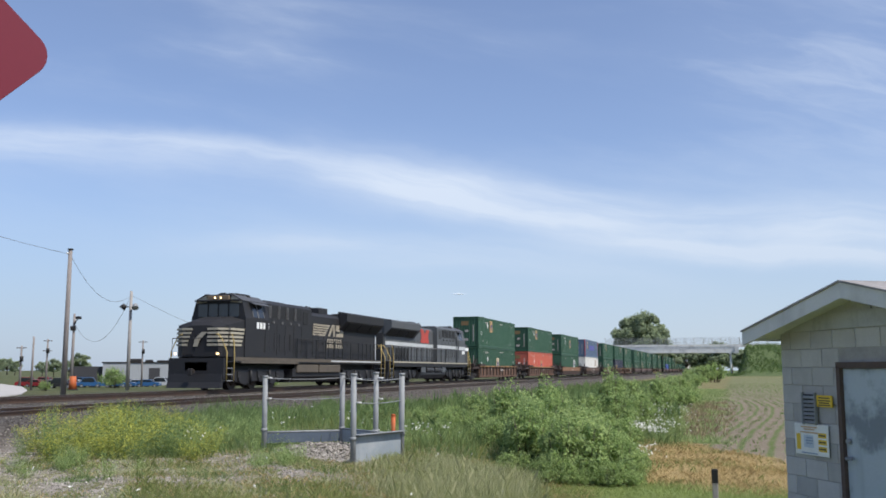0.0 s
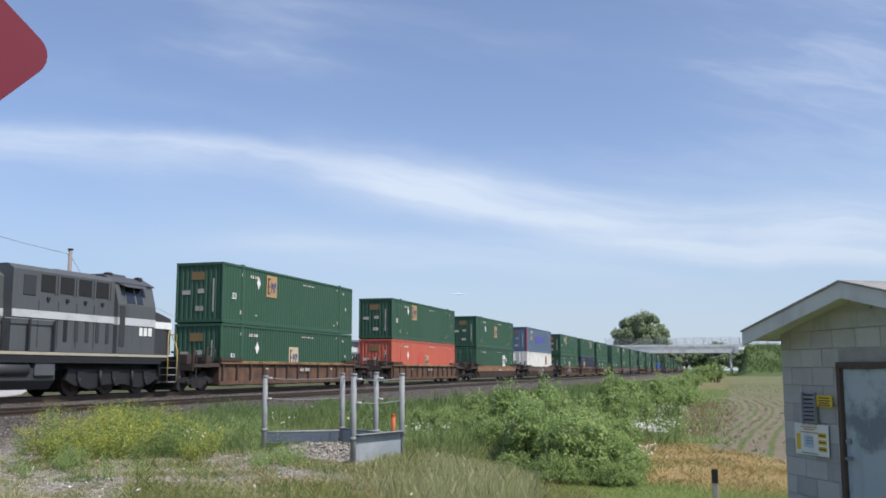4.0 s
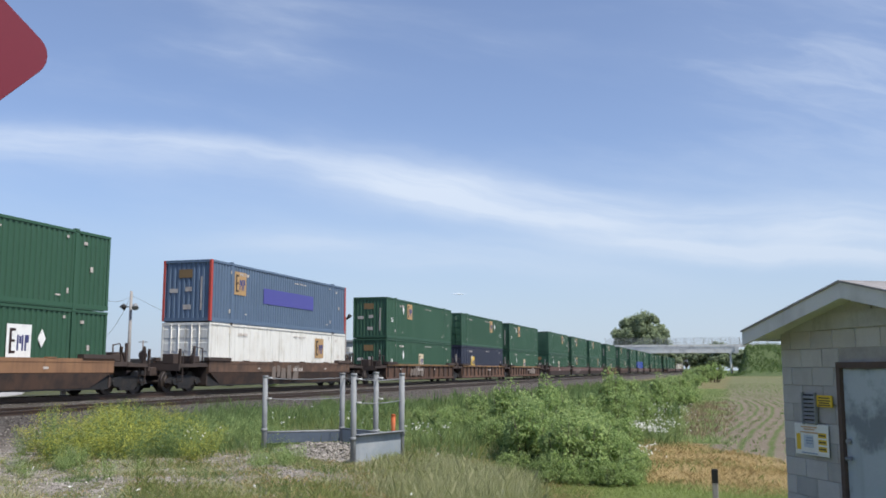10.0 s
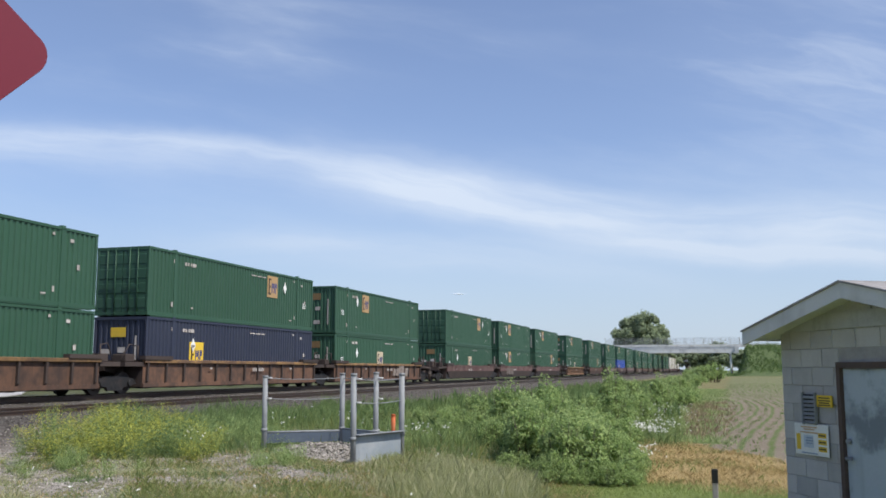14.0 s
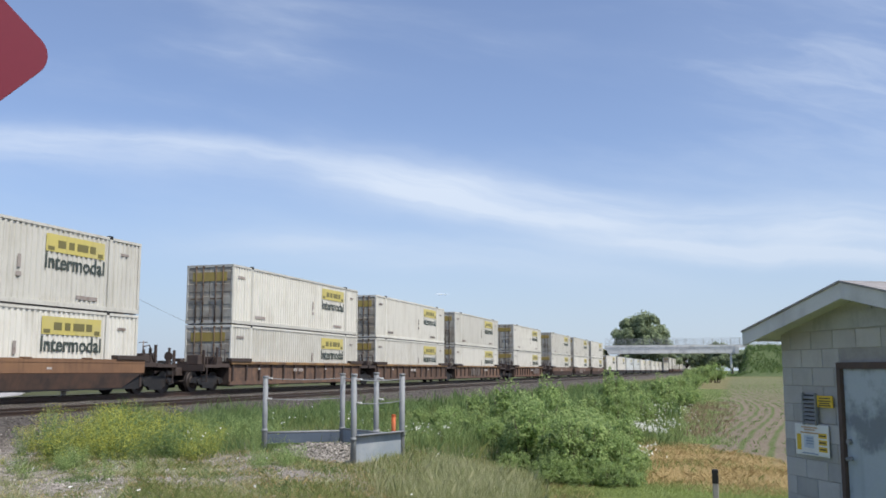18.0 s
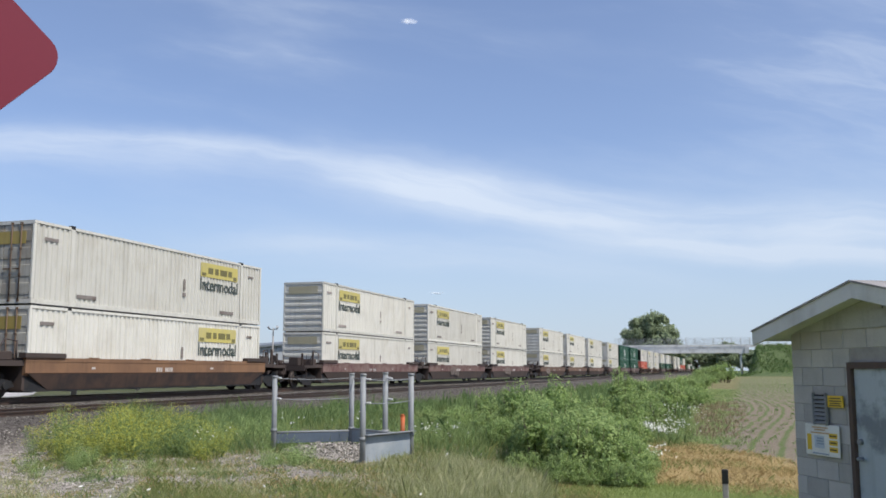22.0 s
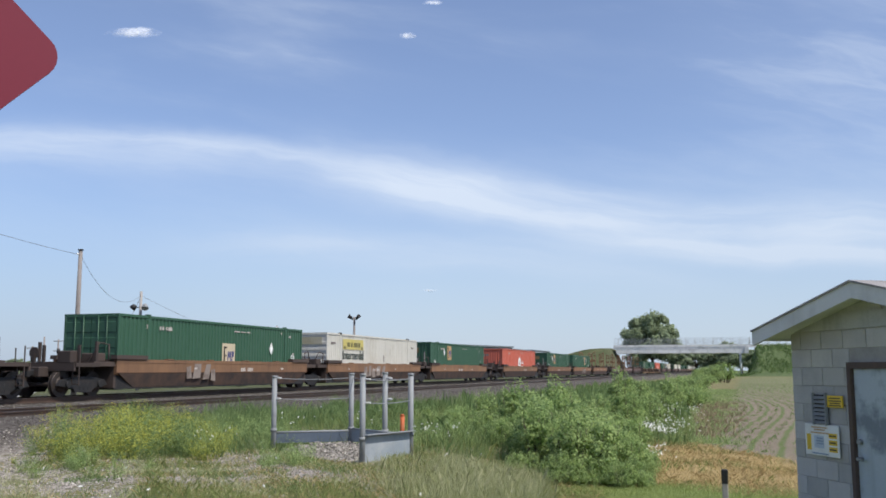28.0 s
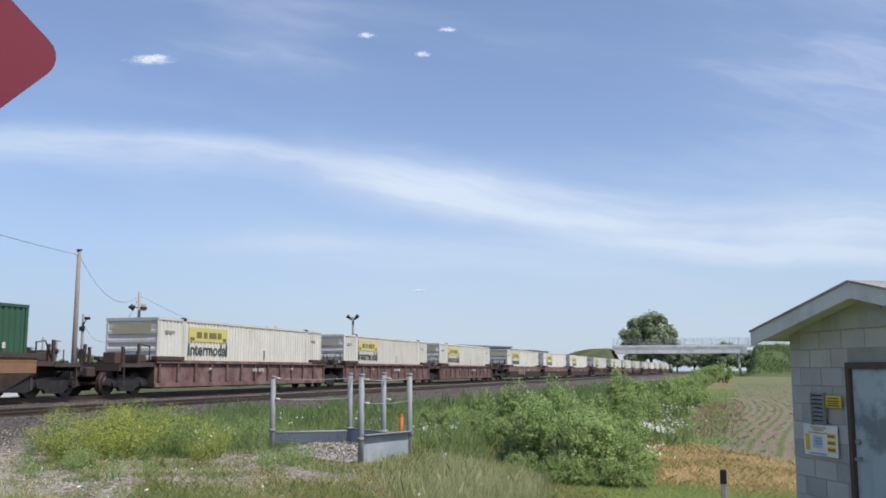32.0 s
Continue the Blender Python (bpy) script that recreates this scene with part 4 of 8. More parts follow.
def draft_end(sy, far):
    g = Geo()
    y = WELL_HALF
    a, b = sorted((sy * (y + 1.25), sy * far))
    g.cbox(-.32, .32, a, b, .72, 1.10, .03)
    a, b = sorted((sy * (far - 1.9), sy * (far - .5)))
    g.box(-1.45, 1.45, a, b, 1.10, 1.24)
    a, b = sorted((sy * (far - .55), sy * (far - .45)))
    g.box(-1.45, 1.45, a, b, .95, 1.24)
    for sx in (-1, 1):
        for z in (.45, .75):
            c, d = sorted((sx * 1.15, sx * 1.45))
            g.box(c, d, sy * (far - .75) - .04, sy * (far - .75) + .04, z, z + .035)
        g.box(sx * 1.44 - .015, sx * 1.44 + .015, sy * (far - .75) - .02, sy * (far - .75) + .02, .42, 1.8)
        g.box(sx * 1.15 - .015, sx * 1.15 + .015, sy * (far - .75) - .02, sy * (far - .75) + .02, .42, 1.25)
        g.box(sx * .80 - .05, sx * .80 + .05, sy * (far - 1.5) - .05, sy * (far - 1.5) + .05, 1.24, 1.92)
        g.box(sx * 1.30 - .04, sx * 1.30 + .04, sy * (far - 1.85) - .06, sy * (far - 1.85) + .06, 1.24, 2.05)
    g.cbox(.15, .75, *sorted((sy * (far - 1.7), sy * (far - 1.1))), 1.24, 1.70, .03)
    g.cyl((-.7, sy * (far - .9), 1.62), (-.7, sy * (far - .86), 1.62), .22, 14)
    g.box(-.76, -.64, sy * (far - .88) - .05, sy * (far - .88) + .05, 1.24, 1.62)
    return g.mesh("draft_platform")


def coupler_mesh(sy, far):
    g = Geo()
    a, b = sorted((sy * far, sy * (far + .32)))
    g.cbox(-.13, .13, a, b, .78, 1.0, .03)
    a, b = sorted((sy * (far + .25), sy * (far + .42)))
    g.cbox(-.02, .2, a, b, .72, 1.05, .03)
    return g.mesh("coupler")


def rack_mesh(sx):
    """Upright bulkhead ladder that locks the upper container on older wells."""
    g = Geo()
    x0, x1 = sx * .78, sx * 1.36
    g.box(*sorted((x1, x1 - sx * .10)), -.10, .10, 1.40, 4.10)
    g.box(*sorted((x0, x0 + sx * .08)), -.10, .10, 1.40, 3.80)
    for z in (1.55, 2.45, 2.62, 3.35):
        g.box(*sorted((x0, x1)), -.07, .07, z, z + .12)
    g.prism([(x0, 3.72), (x1, 4.0), (x1, 4.15), (x0, 3.86)], "y", -.08, .08)
    g.box(*sorted((x0 + sx * .04, x1 - sx * .02)), -.09, .09, 2.4, 2.75)
    return g.mesh("bulkhead_rack")


def spray_mesh(seed):
    """A block of sprayed lettering turned into plain slanted bars."""
    rs = random.Random(seed)
    g = Geo()
    y = 0.0
    for k in range(rs.randint(4, 7)):
        w, h = rs.uniform(.35, .75), rs.uniform(.45, .75)
        sl = rs.uniform(-.15, .2)
        z = rs.uniform(.5, .62)
        g.prism([(y, z), (y + w, z + rs.uniform(-.06, .06)), (y + w + sl, z + h), (y + sl + rs.uniform(0, .2), z + h + rs.uniform(-.08, .05))], "x", 0, .006)
        y += w + rs.uniform(.06, .16)
    return g.mesh("spray_marking")


PITCH, OVER = 19.5, 11.83          # between wells of one articulated car; from an end well's middle to the coupling face
CONSIST = [
    # kind, well style, colour, loads (upper + lower; '.' none, 'x' empty with racks)
    ("W", "r", "u", "ge"), ("W", "r", "u", "gr"), ("W", "p", "t", "cF"), ("W", "p", "b", "bW"),
    ("W", "r", "u", "ge Gn ge"), ("W", "p", "d", "Ge gg gG"), ("W", "r", "t", "ge"), ("W", "p", "u", "gG"),
    ("W", "p", "d", "ge gy ge"), ("W", "p", "u", "Gg gg gG"), ("W", "r", "u", "ge"), ("W", "p", "d", "gg ge gg"),
    ("W", "p", "d", "JJ JJ JJ"), ("W", "r", "k", "JJ"), ("P", "", "", ". . . . ."), ("P", "", "", ". . ."),
    ("W", "p", "t", "JJ"), ("W", "r", "b", "JJ JJ JJ"), ("W", "r", "u", "JJ"), ("W", "p", "b", "JJ JJ JJ"),
    ("P", "", "", "J"), ("P", "", "", "J V V J J"), ("P", "", "", "J J J J J"),
    ("W", "r", "u", "JJ"), ("W", "p", "b", "JJ JJ JJ"), ("W", "p", "d", "JJ JJ JJ"), ("W", "r", "s", "JJ JJ JJ"), ("W", "r", "u", "JJ"), ("W", "p", "b", "JJ"),
    ("W", "r", "b", "JJ"), ("W", "p", "t", "JJ JJ JJ"), ("W", "p", "d", "jj jj jj"), ("W", "p", "b", "jj jj jj"),
    ("W", "p", "d", "jj hh hh"), ("W", "r", "u", "qr jj jj"), ("W", "p", "d", "jg"), ("W", "r", "u", "jh jg jj"), ("W", "p", "d", "jj hk jk"),
    ("W", "p", "u", "gg"), ("W", "p", "d", "jj"), ("W", "r", "u", "jg cj jg"),
    ("W", "p", "d", ".g . .q"), ("W", "r", "b", ".j .j .y"), ("W", "p", "d", ".j"), ("W", "p", "u", ".g .g .h"),
    ("W", "p", "d", ". .j ."), ("W", "r", "b", ".g . ."), ("W", "r", "u", "x"),
    ("W", "r", "b", ".h .j .j"), ("W", "p", "t", ".E .j .g"), ("W", "p", "t", ".k"), ("W", "p", "t", ".g .G x"),
    ("W", "p", "d", "x x x"), ("W", "r", "t", ".g .h .k"), ("W", "p", "d", ".G"), ("W", "p", "d", ".j .g .j"), ("W", "p", "d", ".j .h .h"),
    ("W", "p", "t", ".g .j .j"), ("W", "r", "u", ".j"), ("W", "p", "d", ".j .j .h"), ("W", "p", "t", ".g"),
    ("W", "r", "d", ".j .j .j"), ("W", "p", "d", ".j .j .j"), ("W", "r", "u", ".j"), ("W", "p", "u", ".j .j .j"), ("W", "r", "d", ".j .j .j"), ("W", "p", "b", ".j .j .j"),
]
SPINE_PITCH, SPINE_OVER = 18.45, 9.7


def well_car(style, tone, loads, p0, rs):
    colour, tone_word = WELLS[tone]
    n = len(loads)
    what = "ribbed" if style == "r" else "smooth-sided"
    state = "empty" if all(c in (".", "x") for c in loads) else "loaded"
    mid = (n - 1) * PITCH / 2
    th = thing("well_car", f"{tone_word} {what} double-stack well car, {state}, {'three wells' if n > 1 else 'one well'}", "railcar", "cars of the freight train")
    for k in range(n):
        y = k * PITCH - mid
        at = pose(0, y, 0)
        for sx in (1, -1):
            part("side_wall", shape(("wside", style, sx), lambda: well_side(style, sx)), colour, th, at=at)
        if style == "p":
            # lower sheets in a darker brown than the sides above
            part("lower_sill", shape("wsill", well_sill), W_SILL if tone in "utb" else W_END, th, "darker lower sill", at=at)
        if style == "r":
            # ribs in a darker brown than the sheets between them
            part("ribs", shape("wribs", well_ribs), W_END if tone in "utb" else colour, th, at=at)["kind"] = "stuff"
            part("top_chord", shape("wchord", well_chord), W_CHORD if tone in "utb" else colour, th, "worn yellowish top rail", at=at)
        part("floor", shape("wfloor", well_floor), M_DARK, th, at=at)["kind"] = "stuff"
        for sy in (-1, 1):
            part("end_platform", shape(("wend", sy), lambda: well_end(sy)), W_END, th, at=at)
        if loads[k] == "x":
            for dy in (-5.15, 5.15):
                for sx in (1, -1):
                    part("bulkhead_rack", shape(("rack", sx), lambda: rack_mesh(sx)), W_TAN, th, "upright ladder-like locking rack", at=pose(0, y + dy, 0))
        if rs.random() < (.5 if tone in "dt" else .3):
            q = rs.randint(0, 5)
            part("spray_marking", shape(("spray", q), lambda: spray_mesh(q)), M_GRAFF, th, "faded sprayed marks", at=pose(1.492, y + rs.uniform(-6, 2), 0))
        part("marking", shape("wmark", lambda: bars_mesh([(0, 0, .10, .17), (.15, 0, .10, .17), (.30, 0, .10, .17), (.62, 0, .09, .17), (.76, 0, .09, .17), (.9, 0, .09, .17), (1.04, 0, .09, .17), (-4.0, .05, .2, .08), (4.2, .05, .25, .08)])), M_STENCIL, th, at=pose(1.496, y + rs.uniform(-2, 2), 1.0))["kind"] = "stuff"
        if k:
            truck(th, y - PITCH / 2)
    for sy in (-1, 1):
        e = sy * mid
        part("draft_platform", shape(("draft", sy), lambda: draft_end(sy, 11.2)), W_END, th, at=pose(0, e, 0))
        part("coupler", shape(("coupler", sy), lambda: coupler_mesh(sy, 11.2)), M_DARK, th, at=pose(0, e, 0))
        truck(th, sy * (mid + 9.75))
    roll(th, p0 + mid)


def spine_unit():
    g = Geo()
    g.cbox(-.30, .30, -8.6, 8.6, .62, 1.04, .03)
    for y in (-7.6, -2.5, 2.5, 7.6):
        g.box(-1.28, 1.28, y - .22, y + .22, .86, 1.06)
    for sx in (-1, 1):
        g.box(sx * .82 - .32, sx * .82 + .32, -8.4, -4.4, .98, 1.06)
        g.box(sx * .82 - .32, sx * .82 + .32, 4.2, 8.4, .98, 1.06)
    return g.mesh("spine_deck")


def spine_car(loads, p0):
    n = len(loads)
    mid = (n - 1) * SPINE_PITCH / 2
    th = thing("spine_car", "low black skeleton spine car of the train, " + ("empty" if loads[0] == "." else "loaded with white containers"), "railcar", "cars of the freight train")
    for k in range(n):
        y = k * SPINE_PITCH - mid
        part("spine_deck", shape("spine", spine_unit), M_DARK, th, at=pose(0, y, 0))
        for sx in (1, -1):
            part("side_sill", shape(("spsill", sx), lambda: Geo().prism([(sx * 1.05, .26), (sx * 1.18, .26), (sx * 1.27, .40), (sx * 1.27, .86), (sx * 1.05, .86)], "y", -7.7, 7.7).mesh("side_sill")), M_DARK, th, "deep black side sill", at=pose(0, y, 0))
            part("top_rail", shape(("sprail", sx), lambda: Geo().cbox(*sorted((sx * 1.08, sx * 1.33)), -8.3, 8.3, .88, 1.045, .02).mesh("top_rail")), W_UMBER, th, "brown top rail", at=pose(0, y, 0))
        hitch = shape("hitch", lambda: Geo().prism([(6.0, 1.06), (7.5, 1.06), (7.3, 1.30), (6.2, 1.30)], "x", -.4, .4).mesh("hitch"))
        if loads[k] == "." and k % 2:
            part("hitch", hitch, M_DARK, th, at=pose(0, y, 0))
        if k:
            truck(th, y - SPINE_PITCH / 2)
    for sy in (-1, 1):
        part("coupler", shape(("scoupler", sy), lambda: coupler_mesh(sy, 8.55)), M_DARK, th, at=pose(0, sy * mid, 0))
        truck(th, sy * (mid + 7.2))
    roll(th, p0 + mid)


def build_train():
    rs = random.Random(11)
    p = 95.6 - OVER
    for kind, style, tone, text in CONSIST:
        loads = text.split()
        n = len(loads)
        pitch, over = (PITCH, OVER) if kind == "W" else (SPINE_PITCH, SPINE_OVER)
        p0 = p + over
        if kind == "W":
            well_car(style, tone, loads, p0, rs)
        else:
            spine_car(loads, p0)
        for k, code in enumerate(loads):
            y = p0 + k * pitch
            if code in (".", "x"):
                continue
            if kind == "P":
                load(code, y, 1.07)
                continue
            load(code[1], y, .30)
            if code[0] != ".":
                load(code[0], y, .30 + CH + .07)
        p = p0 + (n - 1) * pitch + over


build_train()

# ---------- block hut beside the lawn ----------
def hut():
    z0 = -1.08
    W, D_, H = 3.45, 3.6, 2.50            # width of the door wall, depth, block height
    at = pose(24.96, 11.98, z0, 0, 0, -60.65)
    th = thing("utility_hut", "small grey concrete-block hut with white gable trim on the lawn", "hut", at=at)
    core = Geo().box(.02, W - .02, .02, D_ - .02, -.15, H)
    body = part("wall", core, M_MORTAR, th, "block wall")
    blk = {}
    def block(w, d):
        if (w, d) not in blk:
            blk[(w, d)] = Geo().cbox(0, w, 0, d, 0, .201, .004).mesh("block")
        return blk[(w, d)]
    door_x0, door_x1, door_top = 1.13, 2.09, 2.10
    rows = 12
    dz = H / rows
    for r in range(rows + 0):
        z = r * dz + .005
        x = 0.0 if r % 2 == 0 else -.2
        while x < W - .02:
            a, b = max(x, 0.0), min(x + .4, W)
            x += .4
            cuts = [(a, b)]
            if z < door_top:
                cuts = [(s, e) for s, e in ((a, min(b, door_x0 - .03)), (max(a, door_x1 + .03), b)) if e - s > .05]
            for s, e in cuts:
                w = round(e - s - .006, 2)
                part("block", block(w, .03), M_BLOCK, body, at=pose(s + .003, .012, z))
        y = 0.2 if r % 2 == 0 else 0.0
        while y < D_ - .05:
            w = round(min(.4, D_ - y) - .01, 2)
            if y > .02:
                part("block", block(.03, w), M_BLOCK, body, at=pose(-.008, y, z))
            y += .4
    # roof with ridge running away from the door wall
    ax, apex, fall = W / 2, 2.975, .225
    ov, fo = .22, .36
    def top(x):
        return apex - fall * abs(x - ax)
    for sx in (-1, 1):
        e = ax + sx * (ax + ov)
        te, tt = top(e), top(ax)
        part("roof_slope", Geo().prism([(e, te - .022), (ax, tt - .022), (ax, tt), (e, te)], "y", -fo - .03, D_ + fo), M_SHINGLE, th, "weathered shingle roof")
        part("soffit", Geo().prism([(e - sx * .03, te - .105), (ax, tt - .105), (ax, tt - .024), (e - sx * .03, te - .024)], "y", -fo + .03, D_ + fo - .03), M_TRIM, th, "painted soffit boards")
        part("barge_board", Geo().prism([(e, te - .185), (ax, tt - .185), (ax, tt - .012), (e, te - .012)], "y", -fo - .012, -fo + .02), M_TRIM, th, "white barge board")
        part("fascia", Geo().box(*sorted((e, e - sx * .025)), -fo + .022, D_ + fo, te - .13, te - .024), M_TRIM, th)
    gx = (apex - .11 - H) / fall
    part("gable", Geo().prism([(ax - gx, H), (ax + gx, H), (ax, apex - .11)], "y", -.012, .02), M_GABLE, th, "grey painted gable panel")
    for k in range(2):
        z = H + .01 + k * .18
        half = (apex - .115 - z - .17) / fall
        part("gable_board", Geo().box(ax - half, ax + half, -.026, -.012, z, z + .17), M_GABLE, th)
    # door
    d = part("door", Geo().cbox(door_x0 + .03, door_x1 - .03, .01, .055, .02, door_top - .03, .006), M_DOOR, th, "scuffed blue-grey steel door")
    part("door_frame", Geo().box(door_x0 - .035, door_x0 + .028, -.03, .06, 0, door_top).box(door_x1 - .028, door_x1 + .035, -.03, .06, 0, door_top).box(door_x0 - .035, door_x1 + .035, -.03, .06, door_top - .028, door_top + .04), M_FRAME, th, "brown steel door frame")
    part("handle", Geo().cyl((door_x0 + .11, .01, 1.12), (door_x0 + .11, -.06, 1.12), .022, 10).cyl((door_x0 + .11, -.06, 1.12), (door_x0 + .20, -.06, 1.12), .014, 8), M_GALV, d)
    part("lock", Geo().cyl((door_x0 + .10, .01, 1.30), (door_x0 + .10, -.03, 1.30), .03, 10), M_GALV, d)
    # louvre, warning plate, white notice
    for vx in (.452, .690):
        part("vent_edge", Geo().box(vx, vx + .018, -.048, -.012, 1.44, 1.80), M_GALV, th, "galvanized vent edge")
    lv = part("vent", Geo().box(.47, .69, -.022, -.012, 1.46, 1.78), M_DARK, th, "slatted wall vent")
    for k in range(7):
        part("slat", Geo().prism([(-.016, 1.480 + k * .046), (-.046, 1.455 + k * .046), (-.046, 1.463 + k * .046), (-.016, 1.492 + k * .046)], "x", .465, .695), M_GALV, lv)
    pl = part("warning_plate", Geo().box(.715, .99, -.024, -.012, 1.645, 1.775), M_YELLOW, th, "small yellow warning plate")
    for z, w in ((1.745, .2), (1.715, .22), (1.69, .18), (1.665, .21)):
        part("text_bar", Geo().box(.852 - w / 2, .852 + w / 2, -.026, -.024, z - .006, z + .006), M_INK, pl)
    sg = part("notice", Geo().cbox(.262, .893, -.026, -.012, 1.095, 1.445, .004), M_WHITE, th, "white notice board with yellow blocks")
    part("notice_block", Geo().box(.30, .38, -.029, -.026, 1.15, 1.33), M_YELLOW, sg)
    for k in range(3):
        part("notice_block", Geo().box(.715, .865, -.029, -.026, 1.15 + k * .075, 1.205 + k * .075), M_YELLOW, sg)
        part("text_bar", Geo().box(.73, .85, -.031, -.029, 1.17 + k * .075, 1.185 + k * .075), M_INK, sg)
    part("notice_block", Geo().box(.44, .62, -.029, -.026, 1.18, 1.32), M_NOTICE, sg)
    for z, w in ((1.41, .3), (1.385, .2), (1.35, .34), (1.29, .12), (1.26, .14), (1.23, .12), (1.12, .3)):
        part("text_bar", Geo().box(.55 - w / 2, .55 + w / 2, -.031, -.029, z - .007, z + .007), M_PALEINK if z > 1.34 else M_BLUEINK, sg)


M_SHINGLE = mat("weathered shingles", (0.30, 0.28, 0.27), 0.8, second=(0.16, 0.15, 0.14), scale=4, amount=0.8, grain=0.2, fine=18, bump=0.5)
M_GABLE = mat("grey painted gable board", (0.44, 0.45, 0.45), 0.7, second=(0.27, 0.27, 0.27), scale=3, streak=0.3)
M_DOOR = mat("scuffed blue grey paint", (0.42, 0.475, 0.52), 0.5, second=(0.17, 0.20, 0.235), scale=1.5, amount=0.9, grain=0.05, streak=0.25, spread=(0.50, 0.60))
M_FRAME = mat("rusty brown frame", (0.10, 0.07, 0.06), 0.8, second=(0.16, 0.10, 0.07), scale=6)
M_NOTICE = mat("pale blue print", (0.55, 0.62, 0.70), 0.6, bump=0)
M_PALEINK = mat("faded orange print", (0.55, 0.35, 0.18), 0.6, bump=0)
M_BLUEINK = mat("faded blue print", (0.28, 0.36, 0.48), 0.6, bump=0)
hut()


# ---------- red diamond marker close to the camera ----------
def marker():
    th = thing("marker_sign", "red diamond road-end marker on a steel post, close up", "sign", at=pose(22.637, 1.516, .030, 0, 0, 41))
    side, r = .46, .055
    pts = []
    for k in range(4):
        a = radians(45 + 90 * k)
        c = ((side / 2 - r) * math.sqrt(2) * math.cos(a), (side / 2 - r) * math.sqrt(2) * math.sin(a))
        for j in range(-3, 4):
            b = a + radians(j * 15)
            pts.append((c[0] + r * math.cos(b), c[1] + r * math.sin(b)))
    rot = radians(45)
    pts = [(x * math.cos(rot) - y * math.sin(rot), x * math.sin(rot) + y * math.cos(rot) + 1.665) for x, y in pts]
    part("panel", Geo().prism(pts, "y", -.002, .002), M_REDSIGN, th, "plain red diamond panel")
    post = Geo()
    post.box(-.04, .04, .004, .010, -1.0, 1.95).box(-.04, -.034, .004, .03, -1.0, 1.95).box(.034, .04, .004, .03, -1.0, 1.95)
    part("post", post, M_GALV, th)
    for z in (1.5, 1.83):
        part("bolt", Geo().cyl((0, -.012, z), (0, .012, z), .012, 8), M_GALV, th)


M_REDSIGN = mat("red reflective sheeting", (0.185, 0.018, 0.036), 0.5, second=(0.16, 0.02, 0.036), scale=2, grain=0.03, bump=0)
marker()


# ---------- galvanized guard frame round a heap of stone ----------
def at_ground(x, y):
    return float(ground_z(x, y))


def guard_frame():
    posts = {}
    for name, lat, dist, top in (("a", -156, 16.1, 0), ("b", -72, 17.3, 0), ("c", -117, 18.2, .02), ("d", -176, 19.1, 0), ("e", -311, 18.5, -.05)):
        a = radians(16.95) - math.atan2(lat, 1640)
        d = dist / math.cos(math.atan2(lat, 1640))
        posts[name] = (EYE[0] - math.sin(a) * d, math.cos(a) * d, .905 + top)
    th = thing("guard_frame", "galvanized steel post-and-panel frame guarding a heap of stone in the grass", "barrier", at=pose(0, 0, 0))
    g0 = -.66
    for x, y, z in posts.values():
        p = part("post", Geo().cyl((x, y, g0 - .2), (x, y, z), .051, 14), M_GALV, th)
        part("cap", Geo().cyl((x, y, z - .03), (x, y, z + .012), .057, 14), M_GALV, p)
        part("clamp", Geo().cyl((x, y, -.22), (x, y, -.16), .062, 14), M_GALV, p)
    def board(p, q, z0, z1, lean=0.0):
        (x0, y0, _), (x1, y1, _) = posts[p], posts[q]
        d = Vector((x1 - x0, y1 - y0, 0)).normalized()
        n = Vector((d.y, -d.x, 0)) * .012
        vs = [(x0 + s * n.x, y0 + s * n.y, z) for s in (-1, 1) for z in (z0, z1)] + [(x1 + s * n.x, y1 + s * n.y, z) for s in (-1, 1) for z in (z0, z1)]
        b = part("board", Geo().add(vs, [(0, 1, 5, 4), (2, 6, 7, 3), (1, 3, 7, 5), (0, 4, 6, 2), (0, 2, 3, 1), (4, 5, 7, 6)]), M_DARKPANEL if lean else M_PANEL, th, "galvanized side panel")
        part("lip", Geo().cyl((x0, y0, z1), (x1, y1, z1), .022, 8), M_GALV, b)
        if (p, q) == ("a", "b"):        # folded top edge that overhangs the sheet
            o = Vector((d.y, -d.x, 0)) * .12
            part("flange", Geo().add([(x + o.x * e, y + o.y * e, z1 + .018 + h) for x, y in ((x0, y0), (x1, y1)) for e in (0, 1) for h in (0, .012)], [(0, 1, 3, 2), (4, 6, 7, 5), (0, 4, 5, 1), (2, 3, 7, 6), (1, 5, 7, 3), (0, 2, 6, 4)]), M_GALV, b, "folded top edge")
    board("a", "b", -.62, -.15)
    board("b", "d", -.45, -.20)
    # back board in a darker blue-grey than the other panels
    board("d", "e", -.45, -.24, True)
    def chain(p, q, z):
        (x0, y0, _), (x1, y1, _) = posts[p], posts[q]
        pts = [(x0 + (x1 - x0) * t, y0 + (y1 - y0) * t, z - .03 * math.sin(t * math.pi)) for t in np.linspace(0, 1, 9)]
        part("wire", Geo().pipe(pts, .008, 6), M_GALV, th)
    for pq in (("a", "b"), ("c", "b"), ("e", "d"), ("d", "c")):
        chain(*pq, .82)
    for pq in (("a", "b"), ("e", "d")):
        chain(*pq, .42)
    for name in "ace":
        x, y, z = posts[name]
        for zz in (.82, .42):
            part("insulator", Geo().cyl((x + .04, y, zz), (x + .15, y - .02, zz), .016, 8), M_TRIM, th)
    return posts


